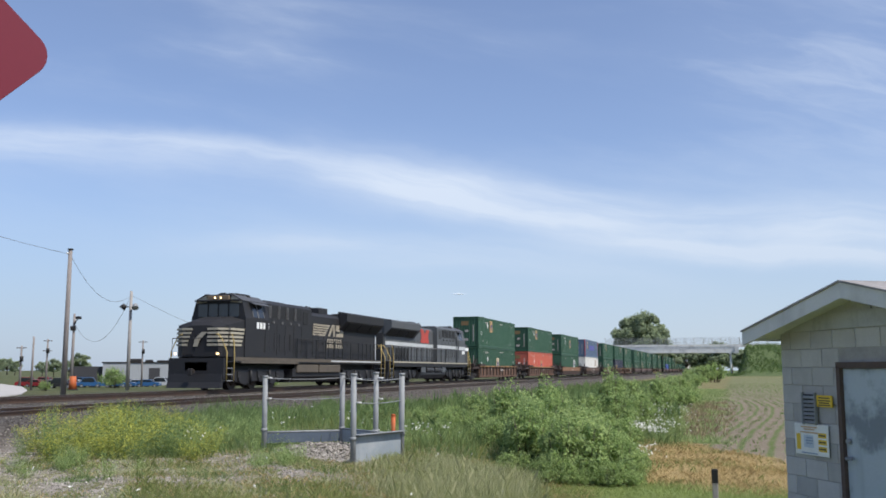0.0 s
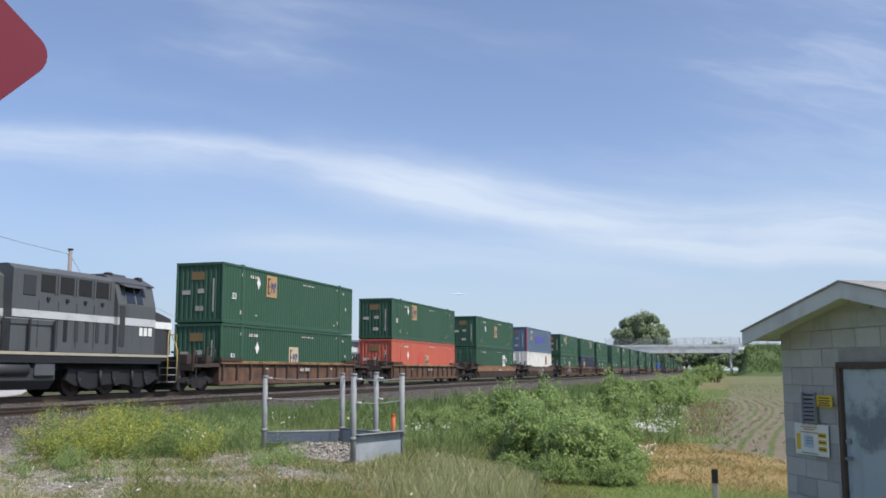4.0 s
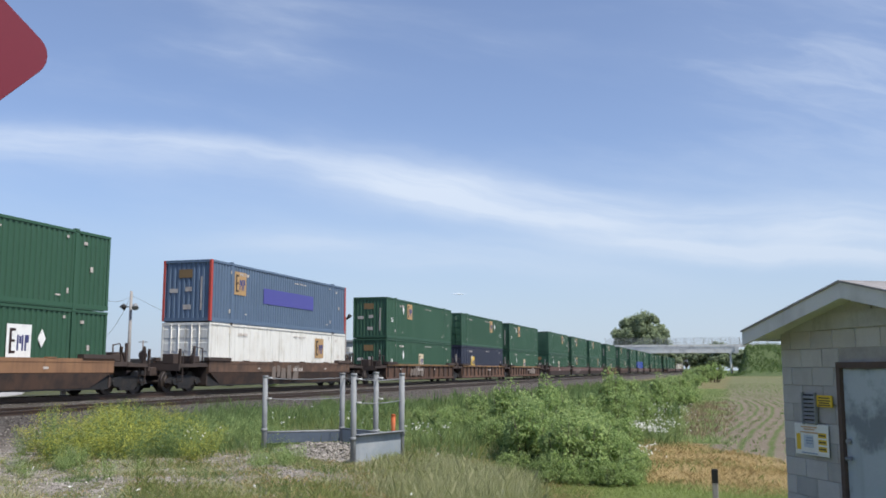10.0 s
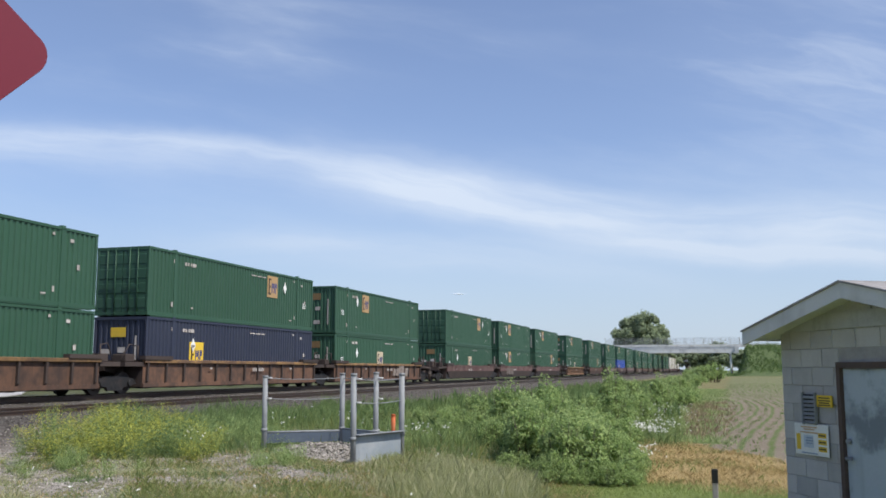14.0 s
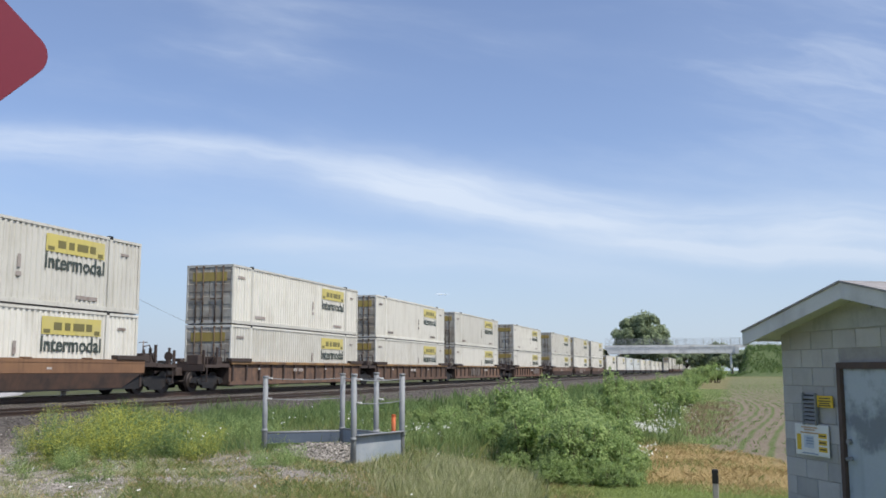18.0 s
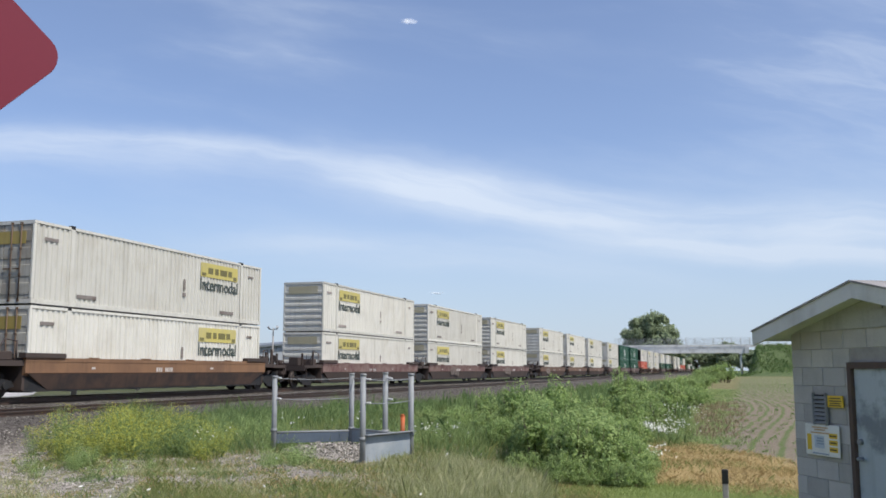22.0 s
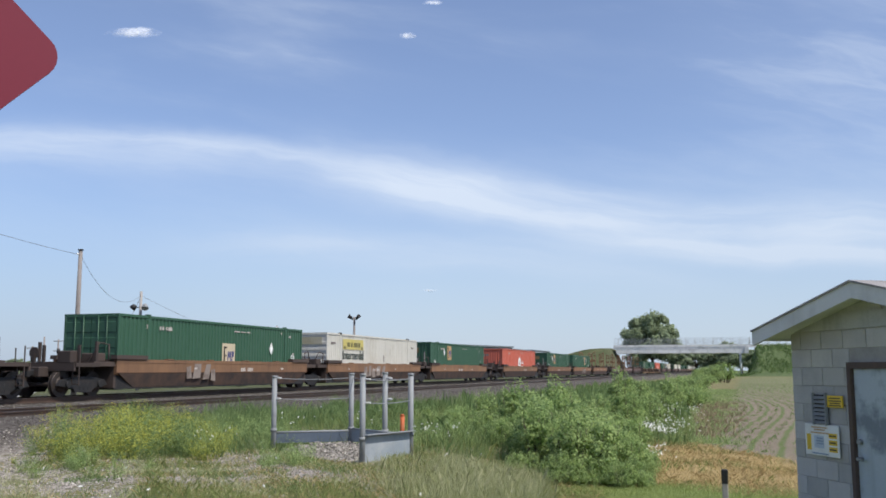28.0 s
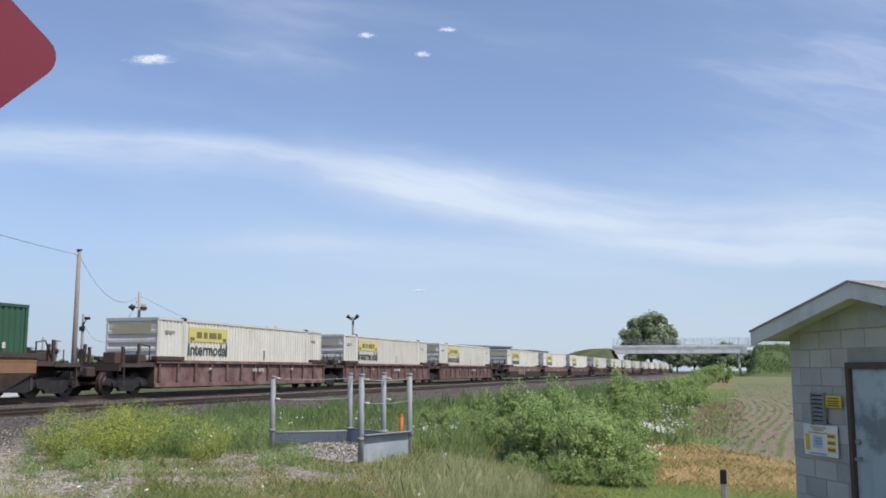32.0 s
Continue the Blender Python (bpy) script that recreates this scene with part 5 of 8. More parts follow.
M_DARKPANEL = mat("darker blue-grey board", (0.10, 0.125, 0.16), 0.6, 0.2, second=(0.16, 0.19, 0.22), scale=2, grain=0.08, streak=0.4)
M_PANEL = mat("weathered galvanized sheet", (0.30, 0.34, 0.38), 0.55, 0.2, second=(0.50, 0.51, 0.51), scale=1.3, amount=0.8, grain=0.05, streak=0.4)
FRAME_POSTS = guard_frame()


def stone_heap():
    """Broken stone banked up against the back and side boards of the guard frame."""
    rs = np.random.RandomState(15)
    ring = [FRAME_POSTS[q] for q in "abde"]
    x, y = rs.uniform(14.5, 19.5, 26000), rs.uniform(14.0, 20.0, 26000)
    inside = np.ones(len(x), bool)
    for (ax, ay, _), (bx, by, _) in zip(ring, ring[1:] + ring[:1]):
        inside &= ((bx - ax) * (y - ay) - (by - ay) * (x - ax)) / math.hypot(bx - ax, by - ay) > .06
    x, y = x[inside], y[inside]
    (ax, ay, _), (ex, ey, _) = FRAME_POSTS["a"], FRAME_POSTS["e"]
    off = np.abs((ex - ax) * (y - ay) - (ey - ay) * (x - ax)) / math.hypot(ex - ax, ey - ay)
    top = .15 * smooth(0, .8, off)
    z = ground_z(x, y) + top * rs.uniform(0, 1, len(x)) ** .35 + .02
    scatter_stones("stone_heap", "heap of pale grey broken stone inside the guard frame", np.stack([x, y, rs.uniform(.014, .036, len(x))], -1), z, rs)


stone_heap()


def marker_post(x, y, h, colour, label):
    z = at_ground(x, y)
    th = thing("marker_post", label, "post", at=pose(x, y, z))
    part("shaft", Geo().cyl((0, 0, -.1), (0, 0, h), .045, 12), colour, th)
    part("cap", Geo().cyl((0, 0, h), (0, 0, h + .03), .055, 12, .03), colour, th)


M_CONE = mat("orange plastic marker", (0.48, 0.11, 0.03), 0.6, second=(0.30, 0.12, 0.05), scale=5, amount=0.8)
marker_post(17.75, 18.15, .62, M_CONE, "short orange plastic marker post behind the guard frame")


def stake():
    x, y = 24.09, 15.4
    z = at_ground(x, y)
    th = thing("wooden_stake", "weathered short wooden stake with a black cap in the lawn", "stake", at=pose(x, y, z))
    part("shaft", Geo().cbox(-.045, .045, -.045, .045, -.1, .36, .01), M_POLE_GREY, th)
    part("cap", Geo().cbox(-.05, .05, -.05, .05, .28, .50, .012), M_BLACK, th, "black cap")


stake()


# ---------- overpass ----------
def overpass():
    Y = 352.0
    th = thing("overpass_bridge", "pale concrete road overpass with chain fence over the railway", "bridge", at=pose(0, Y, 0))
    x0, x1 = -19.0, 27.4
    part("deck", Geo().box(x0, x1, -5.5, 5.5, 8.55, 9.25), M_CONC, th)
    for y in (-5.2, -2.6, 0, 2.6, 5.2):
        part("girder", Geo().box(x0 + 1, x1 - .4, y - .25, y + .25, 7.05, 8.55), M_CONC, th, "pale girder")
    for sy in (-1, 1):
        part("parapet", Geo().box(x0, 44.0, *sorted((sy * 5.35, sy * 5.6)), 9.25, 10.05), M_CONC, th)
        for k in range(20):
            x = x0 + .5 + k * 3.15
            part("fence_post", Geo().cyl((x, sy * 5.45, 10.0), (x, sy * 5.45, 12.6), .05, 6), M_GALV, th)
        mesh_fence = Geo()
        for k in range(120):
            x = x0 + .5 + k * .5
            mesh_fence.box(x - .012, x + .012, sy * 5.45 - .01, sy * 5.45 + .01, 10.05, 12.5)
        for z in (10.2, 10.8, 11.4, 12.0, 12.55):
            mesh_fence.box(x0, 42.0, sy * 5.45 - .02, sy * 5.45 + .02, z - .02, z + .02)
        ob = part("fence_mesh", mesh_fence, M_GALV, th)
        ob["kind"] = "stuff"
    part("end_block", Geo().box(27.0, 28.3, -5.8, -4.9, 6.9, 9.3), M_TRIM, th, "white end block")
    for x in (25.5, -14.0):
        part("pier_cap", Geo().box(x - .5, x + .5, -5.4, 5.4, 6.6, 7.05), M_CONC, th)
        for y in (-4.2, 0, 4.2):
            part("pier_column", Geo().cyl((x, y, -1.5), (x, y, 6.6), .36, 14), M_WHITE, th, "slim white column")


overpass()


# ---------- poles and wires ----------
def pole(x, y, h, r, material, label, name="utility_pole"):
    th = thing(name, label, "pole", "poles across the line", at=pose(x, y, at_ground(x, y)))
    part("shaft", Geo().cyl((0, 0, -.3), (0, 0, h), r * 1.15, 12, r * .8), material, th)
    return th


p1 = pole(-14.7, 48.2, 9.05, .15, M_POLE, "tall weathered brown utility pole beside the railway")
part("cap", Geo().cyl((0, 0, 9.05), (0, 0, 9.12), .17, 10), M_DARK, p1)
part("insulator", Geo().cyl((.0, -.2, 8.8), (.0, -.34, 8.8), .05, 8), M_WHITE, p1)
p2 = pole(-21.0, 63.4, 7.85, .135, M_POLE_GREY, "grey timber pole with two floodlights across the railway", "lamp_pole")
for sx in (-1, 1):
    part("bracket", Geo().box(*sorted((0, sx * .55)), -.04, .04, 6.55, 6.62), M_DARK, p2)
    part("floodlight", Geo().cyl((sx * .45, -.1, 6.75), (sx * .62, -.25, 6.45), .18, 12, .26), M_GALV if sx > 0 else M_DARK, p2, "floodlight")
p3 = pole(-31.8, 70.3, 6.7, .13, M_POLE, "brown pole with one angled lamp", "lamp_pole")
part("lamp_arm", Geo().cyl((0, 0, 5.7), (.55, -.2, 6.3), .05, 8), M_DARK, p3)
part("lamp_head", Geo().cbox(.35, .85, -.35, -.05, 6.2, 6.45, .05), M_DARK, p3)
part("junction_box", Geo().cbox(-.22, .22, -.25, .05, 5.2, 5.6, .03), M_DARK, p3)
p4 = pole(-22.5, 110.6, 8.4, .17, M_POLE, "leaning dark pole with two floodlights beside the warehouse", "lamp_pole")
for sx in (-1, 1):
    part("floodlight", Geo().cyl((sx * .2, 0, 8.1), (sx * .75, -.2, 8.55), .12, 10, .26), M_DARK, p4, "floodlight")
p5 = pole(-22.4, 88.4, 6.0, .09, M_POLE_GREY, "slim grey pole with two small floodlights before the warehouse", "lamp_pole")
part("crossarm", Geo().box(-.5, .5, -.03, .03, 5.85, 5.92), M_DARK, p5)
for sx in (-1, 1):
    part("floodlight", Geo().cyl((sx * .40, 0, 5.95), (sx * .56, -.15, 6.15), .07, 10, .16), M_GALV, p5, "floodlight")
for x, y, h, arms in ((-74.6, 112.7, 6.7, 1), (-73.4, 113.7, 8.1, 0), (-81.6, 126.5, 8.2, 2), (-72.7, 139.6, 8.3, 1), (-76.5, 161.1, 9.7, 1), (-73.0, 163.1, 9.5, 2), (-80.4, 187.8, 9.9, 1)):
    q = pole(x, y, h, .16, M_POLE, "distant utility pole across the railway")
    for k in range(arms):
        part("crossarm", Geo().box(-.9, .9, -.06, .06, h - .35 - k * 1.6, h - .22 - k * 1.6), M_POLE, q)
    if arms:
        part("transformer", Geo().cyl((.3, -.25, h - 2.3), (.3, -.25, h - 1.5), .26, 10), M_DARK, q)


M_WIRE = mat("weathered cable", (0.16, 0.16, 0.165), 0.7)


def wire(a, b, sag, label="thin sagging overhead wire between poles"):
    pts = [tuple(Vector(a).lerp(Vector(b), t) - Vector((0, 0, 4 * sag * t * (1 - t)))) for t in np.linspace(0, 1, 15)]
    solid("overhead_wire", Geo().pipe(pts, .013, 5), M_WIRE, label, "wire", "overhead wires")


T1, T2 = (-14.7, 48.2, 8.15), (-21.0, 63.4, 6.9)
wire((-5.0, 14.0, 9.0), T1, .5)
wire(T1, T2, 1.5)
wire(T2, (-40.0, 137.0, 3.2), 1.2)
wire((-31.8, 70.3, 5.2), T2, 2.6)


# ---------- buildings across the line ----------
M_METAL = mat("pale ribbed metal wall", (0.34, 0.355, 0.37), 0.6, 0.1, second=(0.34, 0.35, 0.36), scale=0.2, amount=0.4, grain=0.04, streak=0.25)
M_ROOFM = mat("grey metal roof", (0.20, 0.22, 0.24), 0.5, 0.3, second=(0.24, 0.25, 0.27), scale=0.2)
M_SHADE = mat("near-black fill", (0.05, 0.05, 0.055), 0.9)


def warehouse():
    """Long shed whose end wall faces the line, with loading bays, a lean-to and two taller pale blocks at its far end."""
    th = thing("warehouse", "long pale grey metal warehouse with a low gable roof", "warehouse", at=pose(-42, 0, -.7))
    y0, y1, ym = 112.6, 281.0, 146.0
    def z_at(y):
        return 4.45 + (y - y0) / (ym - y0) * 2.15 if y < ym else 6.6 + (y - ym) / (y1 - ym) * 1.95
    part("wall", Geo().prism([(y0, 0), (y1, 0), (y1, z_at(y1)), (ym, z_at(ym)), (y0, z_at(y0))], "x", -3.4, 0), M_METAL, th, "pale ribbed metal wall")
    part("roof", Geo().prism([(y0 - .6, z_at(y0) + .02), (ym, z_at(ym) + .02), (y1, z_at(y1) + .02), (y1, z_at(y1) + .42), (ym, z_at(ym) + .34), (y0 - .6, z_at(y0) + .30)], "x", -3.6, .7), M_ROOFM, th)
    part("fascia_band", Geo().prism([(ym, z_at(ym) - .75), (y1, z_at(y1) - .95), (y1, z_at(y1)), (ym, z_at(ym))], "x", .01, .16), M_ROOFM, th, "darker band under the eaves")
    for k in range(28):
        y = y0 + 2 + k * 6
        part("wall_rib", Geo().box(0, .10, y - .08, y + .08, 0, z_at(y) - .1), M_METAL, th)
    # bays have no depth: a near-black slab gives their inner shade
    for a, b, top in ((154.6, 170.8, 4.7), (184.5, 209.0, 4.5), (211.0, 237.0, 4.6)):
        part("bay_opening", Geo().box(-.05, .13, a, b, .4, top), M_SHADE, th, "dark slab standing for a shaded loading bay")
        part("bay_lintel", Geo().box(.0, .22, a - .5, b + .5, top, top + .35), M_ROOFM, th)
    part("pale_bay_wall", Geo().box(.02, .14, 170.9, 184.4, .3, 4.7), M_TRIM, th, "white wall between the bays")
    part("wall_unit", Geo().cbox(0, 1.0, 132, 136.5, 4.55, 5.5, .1), M_TRIM, th, "white wall unit")
    part("lean_to", Geo().prism([(130.5, 0), (152.0, 0), (152.0, 4.6), (130.5, 3.15)], "x", .15, 4.0), M_TRIM, th, "lower lean-to with sloping roof")
    part("lean_to_roof", Geo().prism([(129.9, 3.17), (152.4, 4.62), (152.4, 4.82), (129.9, 3.37)], "x", .14, 4.4), M_ROOFM, th)
    part("flood_box", Geo().cbox(.1, .6, 157.5, 161.0, 4.9, 5.8, .05), M_TRIM, th, "white wall lamp")
    for a, b, top in ((281.2, 308.0, 8.0), (308.4, 339.0, 8.3)):
        part("end_block", Geo().cbox(-6, .6, a, b, 0, top, .1), M_METAL, th, "taller pale end block")
        part("end_block_roof", Geo().box(-6.2, .8, a - .1, b + .1, top, top + .25), M_ROOFM, th)


warehouse()


def low_building():
    th = thing("low_building", "low white flat-roofed industrial building across the railway", "building", at=pose(-101.6, 161.7, -2.2, 0, 0, 35.6))
    L = 16.7
    part("wall", Geo().box(3.4, L, 0, 14, 0, 4.6), M_METAL, th, "pale wall")
    part("side_wing", Geo().box(-2.5, 3.38, 1, 12, 0, 3.9), M_SHADE, th, "dark wing")
    part("parapet", Geo().box(3.2, L + .2, -.15, 14.2, 4.6, 4.85), M_DARK, th)
    # flat slab coloured as the shade inside the bay
    part("bay_opening", Geo().box(L - 4.2, L - 2.0, -.05, .05, 1.0, 3.6), M_SHADE, th)
    for x, w, z in ((8.5, 2.6, .7), (11.8, 1.6, .5), (14.2, 3.0, .4)):
        part("roof_unit", Geo().cbox(x, x + w, 3, 6, 4.85, 4.85 + z, .1), M_DARK, th, "rooftop unit")


low_building()


M_CARGLASS = glass("car glass")


# ---------- parked cars ----------
def car(x, y, rz, colour, label, tall=False):
    th = thing("parked_car", label, "car", "vehicles parked across the line", at=pose(x, y, at_ground(x, y), 0, 0, rz))
    h = 1.85 if tall else 1.45
    side = [(-2.25, .32), (2.25, .32), (2.28, .75), (2.1, .88), (1.15, .95), (.55, h - .02), (-1.1, h), (-1.75, .98), (-2.25, .92)]
    part("body", Geo().prism([(a, b) for a, b in side], "y", -.88, .88), colour, th)
    glassm = Geo().prism([(.98, .98), (.5, h - .1), (-1.05, h - .08), (-1.55, 1.0)], "y", -.892, .892)
    part("window", glassm, M_CARGLASS, th)
    part("windshield", Geo().prism([(1.14, .97), (1.12, 1.0), (.6, h - .06), (.58, h - .1)], "y", -.72, .72), M_DARK, th)
    for a in (-1.4, 1.4):
        for s in (-1, 1):
            w = part("wheel", Geo().cyl((a, s * .70, .33), (a, s * .90, .33), .33, 16), M_BLACK, th)
            part("rim", Geo().cyl((a, s * .90, .33), (a, s * .91, .33), .2, 12), M_GALV, w)
    for s in (-1, 1):
        part("headlight", Geo().cbox(2.2, 2.3, s * .62 - .18, s * .62 + .18, .62, .78, .02), M_WHITE, th)
        part("tail_light", Geo().cbox(-2.28, -2.2, s * .66 - .14, s * .66 + .14, .68, .86, .02), P_RED, th)


C_RED, C_BLUE, C_SILVER, C_BLK = (mat(n, c, 0.3, 0.1, grain=0.03, bump=0) for n, c in (("red car paint", (.28, .02, .025)), ("blue car paint", (.03, .11, .26)), ("silver car paint", (.5, .52, .54)), ("black car paint", (.02, .02, .022))))
for x, y, rz, c, lab, tall in (
        (-102.5, 146.8, 20, C_RED, "dark red van parked on the far lot", True),
        (-98.7, 144.7, 10, C_RED, "dark red car parked on the far lot", False),
        (-101.4, 150.3, 15, C_RED, "red pickup parked on the far lot", True),
        (-93.8, 143.7, 20, C_SILVER, "white pickup parked on the far lot", False),
        (-88.0, 138.1, 25, C_BLK, "black pickup parked beyond the pole", True),
        (-91.1, 145.8, 20, C_SILVER, "silver car on the far lot", False),
        (-91.1, 148.4, 15, C_BLUE, "blue truck on the far lot", True),
        (-87.9, 145.8, 30, C_BLUE, "blue car on the far lot", True),
        (-83.1, 146.9, 25, C_BLUE, "blue car near the low building", True),
        (-83.1, 149.3, 20, C_BLUE, "blue pickup near the low building", True),
        (-83.2, 151.8, 15, C_BLK, "dark car near the low building", False),
        (-81.0, 150.8, 25, C_SILVER, "silver car near the low building", False),
        (-79.1, 150.9, 20, C_BLUE, "blue car beside the white car", False),
        (-78.7, 154.8, 20, C_SILVER, "white van near the building wall", True)):
    car(x, y, rz, c, lab, tall)
barrel = thing("orange_barrel", "orange traffic barrel beside the far lot", "barrel", at=pose(-25.5, 62.6, at_ground(-25.5, 62.6)))
part("drum", Geo().cyl((0, 0, 0), (0, 0, 1.1), .32, 14, .25), M_CONE, barrel)
part("base", Geo().cyl((0, 0, 0), (0, 0, .08), .45, 14), M_BLACK, barrel)


def side_road():
    """Pale concrete apron of the crossing road, beyond the line."""
    out = [(-23.8, 41.7), (-16.5, 45.0), (-19.0, 49.5), (-26.7, 59.0), (-39.1, 72.6), (-54.2, 86.4), (-99.9, 107.4)]
    solid("road", Geo().prism(out, "z", -.9, -.56), M_ROAD, "pale concrete road apron beyond the railway", "road", kind="structure")


side_road()

# ---------- locomotives ----------
L_BLACK = paint("locomotive black", (0.019, 0.019, 0.021), (0.032, 0.028, 0.026), 0.35, 0.5, 0.6, 0.0)
L_GREY = paint("locomotive mid grey", (0.088, 0.095, 0.10), (0.062, 0.067, 0.070), 0.3, 0.4, 0.6, 0.0)
L_DGREY = paint("locomotive slate grey", (0.042, 0.044, 0.047), (0.035, 0.034, 0.034), 0.3, 0.4, 0.6, 0.0)
L_CREAM = mat("cream stripe", (0.40, 0.365, 0.28), 0.5, grain=0.05, bump=0)
L_DIMCREAM = mat("dusty cream lettering", (0.17, 0.16, 0.14), 0.6, second=(0.07, 0.065, 0.06), scale=2, amount=0.8, grain=0.1, bump=0)
L_MIDCREAM = mat("worn cream lettering", (0.34, 0.30, 0.225), 0.6, second=(0.14, 0.12, 0.095), scale=2, amount=0.8, grain=0.1, bump=0)
L_STRIPE = mat("dull white stripe", (0.50, 0.52, 0.52), 0.55, second=(0.32, 0.33, 0.33), scale=1.5, amount=0.7, grain=0.08, bump=0)
L_GOLD = mat("gold handrail", (0.50, 0.37, 0.13), 0.45, grain=0.05, bump=0)
L_GOLDBOX = mat("brown lamp box", (0.16, 0.12, 0.08), 0.6)
L_TANK = mat("dusty tank grey", (0.105, 0.088, 0.068), 0.75, second=(0.065, 0.056, 0.047), scale=2, streak=0.3)
L_ROOF = paint("weathered grey cab roof", (0.075, 0.078, 0.085), (0.05, 0.05, 0.055), 0.3, 0.5, 0.6, 0.0)
L_POST = mat("dull grey fittings", (0.13, 0.13, 0.13), 0.7, grain=0.1)
L_GLASS = glass("cab glass")
L_LAMP = glow("headlight glow", (1.0, 0.74, 0.38), 4.0)
L_DITCH = glow("ditch light glow", (1.0, 0.70, 0.36), 3.2)


def loco(scheme, p, turned):
    dark = scheme == "black"
    body = L_BLACK if dark else L_GREY
    low = L_BLACK if dark else L_DGREY
    th = thing("diesel_locomotive", "black diesel locomotive with cream stripes and lit headlights" if dark else
               "grey diesel locomotive with white stripe and red emblem", "locomotive", "locomotives of the freight train")
    B = 10.95
    # frame and deck
    g = Geo().box(-.6, .6, -B, B, .95, 1.35).box(-1.5, 1.5, -B + .9, B - .9, 1.35, 1.62)
    part("underframe", g, L_BLACK, th)
    for sx in (-1, 1):
        part("side_sill", Geo().box(*sorted((sx * 1.50, sx * 1.53)), -B + .9, B - .9, 1.50 if not dark else 1.42, 1.60), L_CREAM if not dark else L_TANK, th, "pale sill stripe")
        if dark:
            part("sill_stripe", Geo().box(*sorted((sx * 1.531, sx * 1.536)), 1.5, B - 1.0, 1.46, 1.54), L_STRIPE, th, "white reflective stripe")
        part("skirt_panel", Geo().cbox(*sorted((sx * 1.44, sx * 1.525)), -9.3, -2.9, 1.30, 1.415, .01) if dark else Geo().cbox(*sorted((sx * 1.40, sx * 1.49)), -9.6, 9.6, 1.22, 1.40, .01), L_TANK if dark else L_BLACK, th, "dusty lower skirt panel")
    # tank with air reservoirs
    part("fuel_tank", Geo().prism([(-1.35, .62), (-1.1, .30), (1.1, .30), (1.35, .62), (1.35, 1.05), (-1.35, 1.05)], "y", -3.3, 3.3), L_DGREY if not dark else L_BLACK, th)
    if dark:
        for y0, y1 in ((-2.9, -.1), (.05, 3.1)):
            for sx in (-1, 1):
                part("tank_cover", Geo().cbox(*sorted((sx * 1.2, sx * 1.47)), y0, y1, .82, 1.30, .05), L_TANK, th, "dusty grey equipment box")
    else:
        for sx in (-1, 1):
            for y0, y1 in ((-1.9, -.1), (.2, 2.0)):
                part("air_reservoir", Geo().cyl((sx * 1.25, y0, 1.0), (sx * 1.25, y1, 1.0), .25, 14), L_DGREY, th)
            for y0, y1 in ((-3.2, -2.2), (2.3, 3.3)):
                part("equipment_box", Geo().cbox(*sorted((sx * 1.05, sx * 1.45)), y0, y1, .75, 1.25, .04), L_GREY, th)
    # three-axle trucks
    for yc in (-6.9, 6.9):
        tr = part("truck", Geo().cbox(-.9, .9, -2.7, 2.7, .50, 1.0, .05), L_BLACK, th, "three-axle truck", at=pose(0, yc, 0))
        for dy in (-1.55, .5, 2.0):
            part("traction_motor", Geo().cbox(-.66, .66, dy - .42, dy + .42, .16, .80, .12), M_BLACK, tr, "greasy traction motor")
        for sx in (-1, 1):
            for dy in (-1.02, 1.02):
                part("brake_rigging", Geo().cbox(*sorted((sx * .90, sx * 1.04)), dy - .30, dy + .30, .20, .62, .04), M_BLACK, tr)
            part("sand_pipe", Geo().pipe([(sx * 1.30, -2.9, 1.1), (sx * 1.24, -3.0, .6), (sx * .8, -2.85, .15)], .022, 6), M_DARK, tr)
        for sx in (-1, 1):
            g = Geo().prism([(-2.85, .62), (-2.75, 1.0), (2.75, 1.0), (2.85, .62), (2.4, .42), (1.5, .26), (.6, .42), (-.6, .42), (-1.5, .26), (-2.4, .42)], "x", *sorted((sx * 1.05, sx * 1.22)))
            for dy in (-2.05, 0, 2.05):
                g.cyl((sx * 1.18, dy, .53), (sx * 1.32, dy, .53), .17, 10)
                g.box(*sorted((sx * 1.12, sx * 1.28)), dy - .24, dy + .24, .62, .92)
            g.cyl((sx * 1.3, -1.0, .35), (sx * 1.3, -1.0, .95), .06, 8).cyl((sx * 1.3, 1.0, .35), (sx * 1.3, 1.0, .95), .06, 8)
            part("side_frame", g, L_BLACK, tr)
        for dy in (-2.05, 0, 2.05):
            ws = part("wheelset", shape("lws", wheelset_mesh), M_WHEEL, tr, at=pose(0, dy, .53) @ Matrix.Diagonal((1, 1.13, 1.13, 1)))
    # short nose: full width, drawn in towards the front, crowned on top
    g = Geo()
    secs = [(-10.62, .98, 2.98, 3.12), (-10.38, 1.38, 3.14, 3.34), (-9.6, 1.45, 3.30, 3.52), (-8.98, 1.47, 3.42, 3.64)]
    vs, fs = [], []
    for y, w, zs, zc in secs:
        vs += [(-w, y, 1.62), (-w, y, zs), (-.5 * w, y, zc), (.5 * w, y, zc), (w, y, zs), (w, y, 1.62)]
    for k in range(3):
        fs += [(k * 6 + i, k * 6 + i + 1, k * 6 + i + 7, k * 6 + i + 6) for i in range(5)]
    g.add(vs, fs + [(0, 1, 2, 3, 4, 5)])
    part("nose", g, low, th)
    part("nose_door", Geo().cbox(-.95, -.35, -10.66, -10.60, 1.7, 2.75, .01), low, th)
    # cab: slanted sides towards the roof
    cab = Geo().prism([(-1.53, 1.62), (1.53, 1.62), (1.53, 3.55), (1.30, 4.42), (.75, 4.68), (-.75, 4.68), (-1.30, 4.42), (-1.53, 3.55)], "y", -9.0, -6.5)
    cabp = part("cab", cab, body, th)
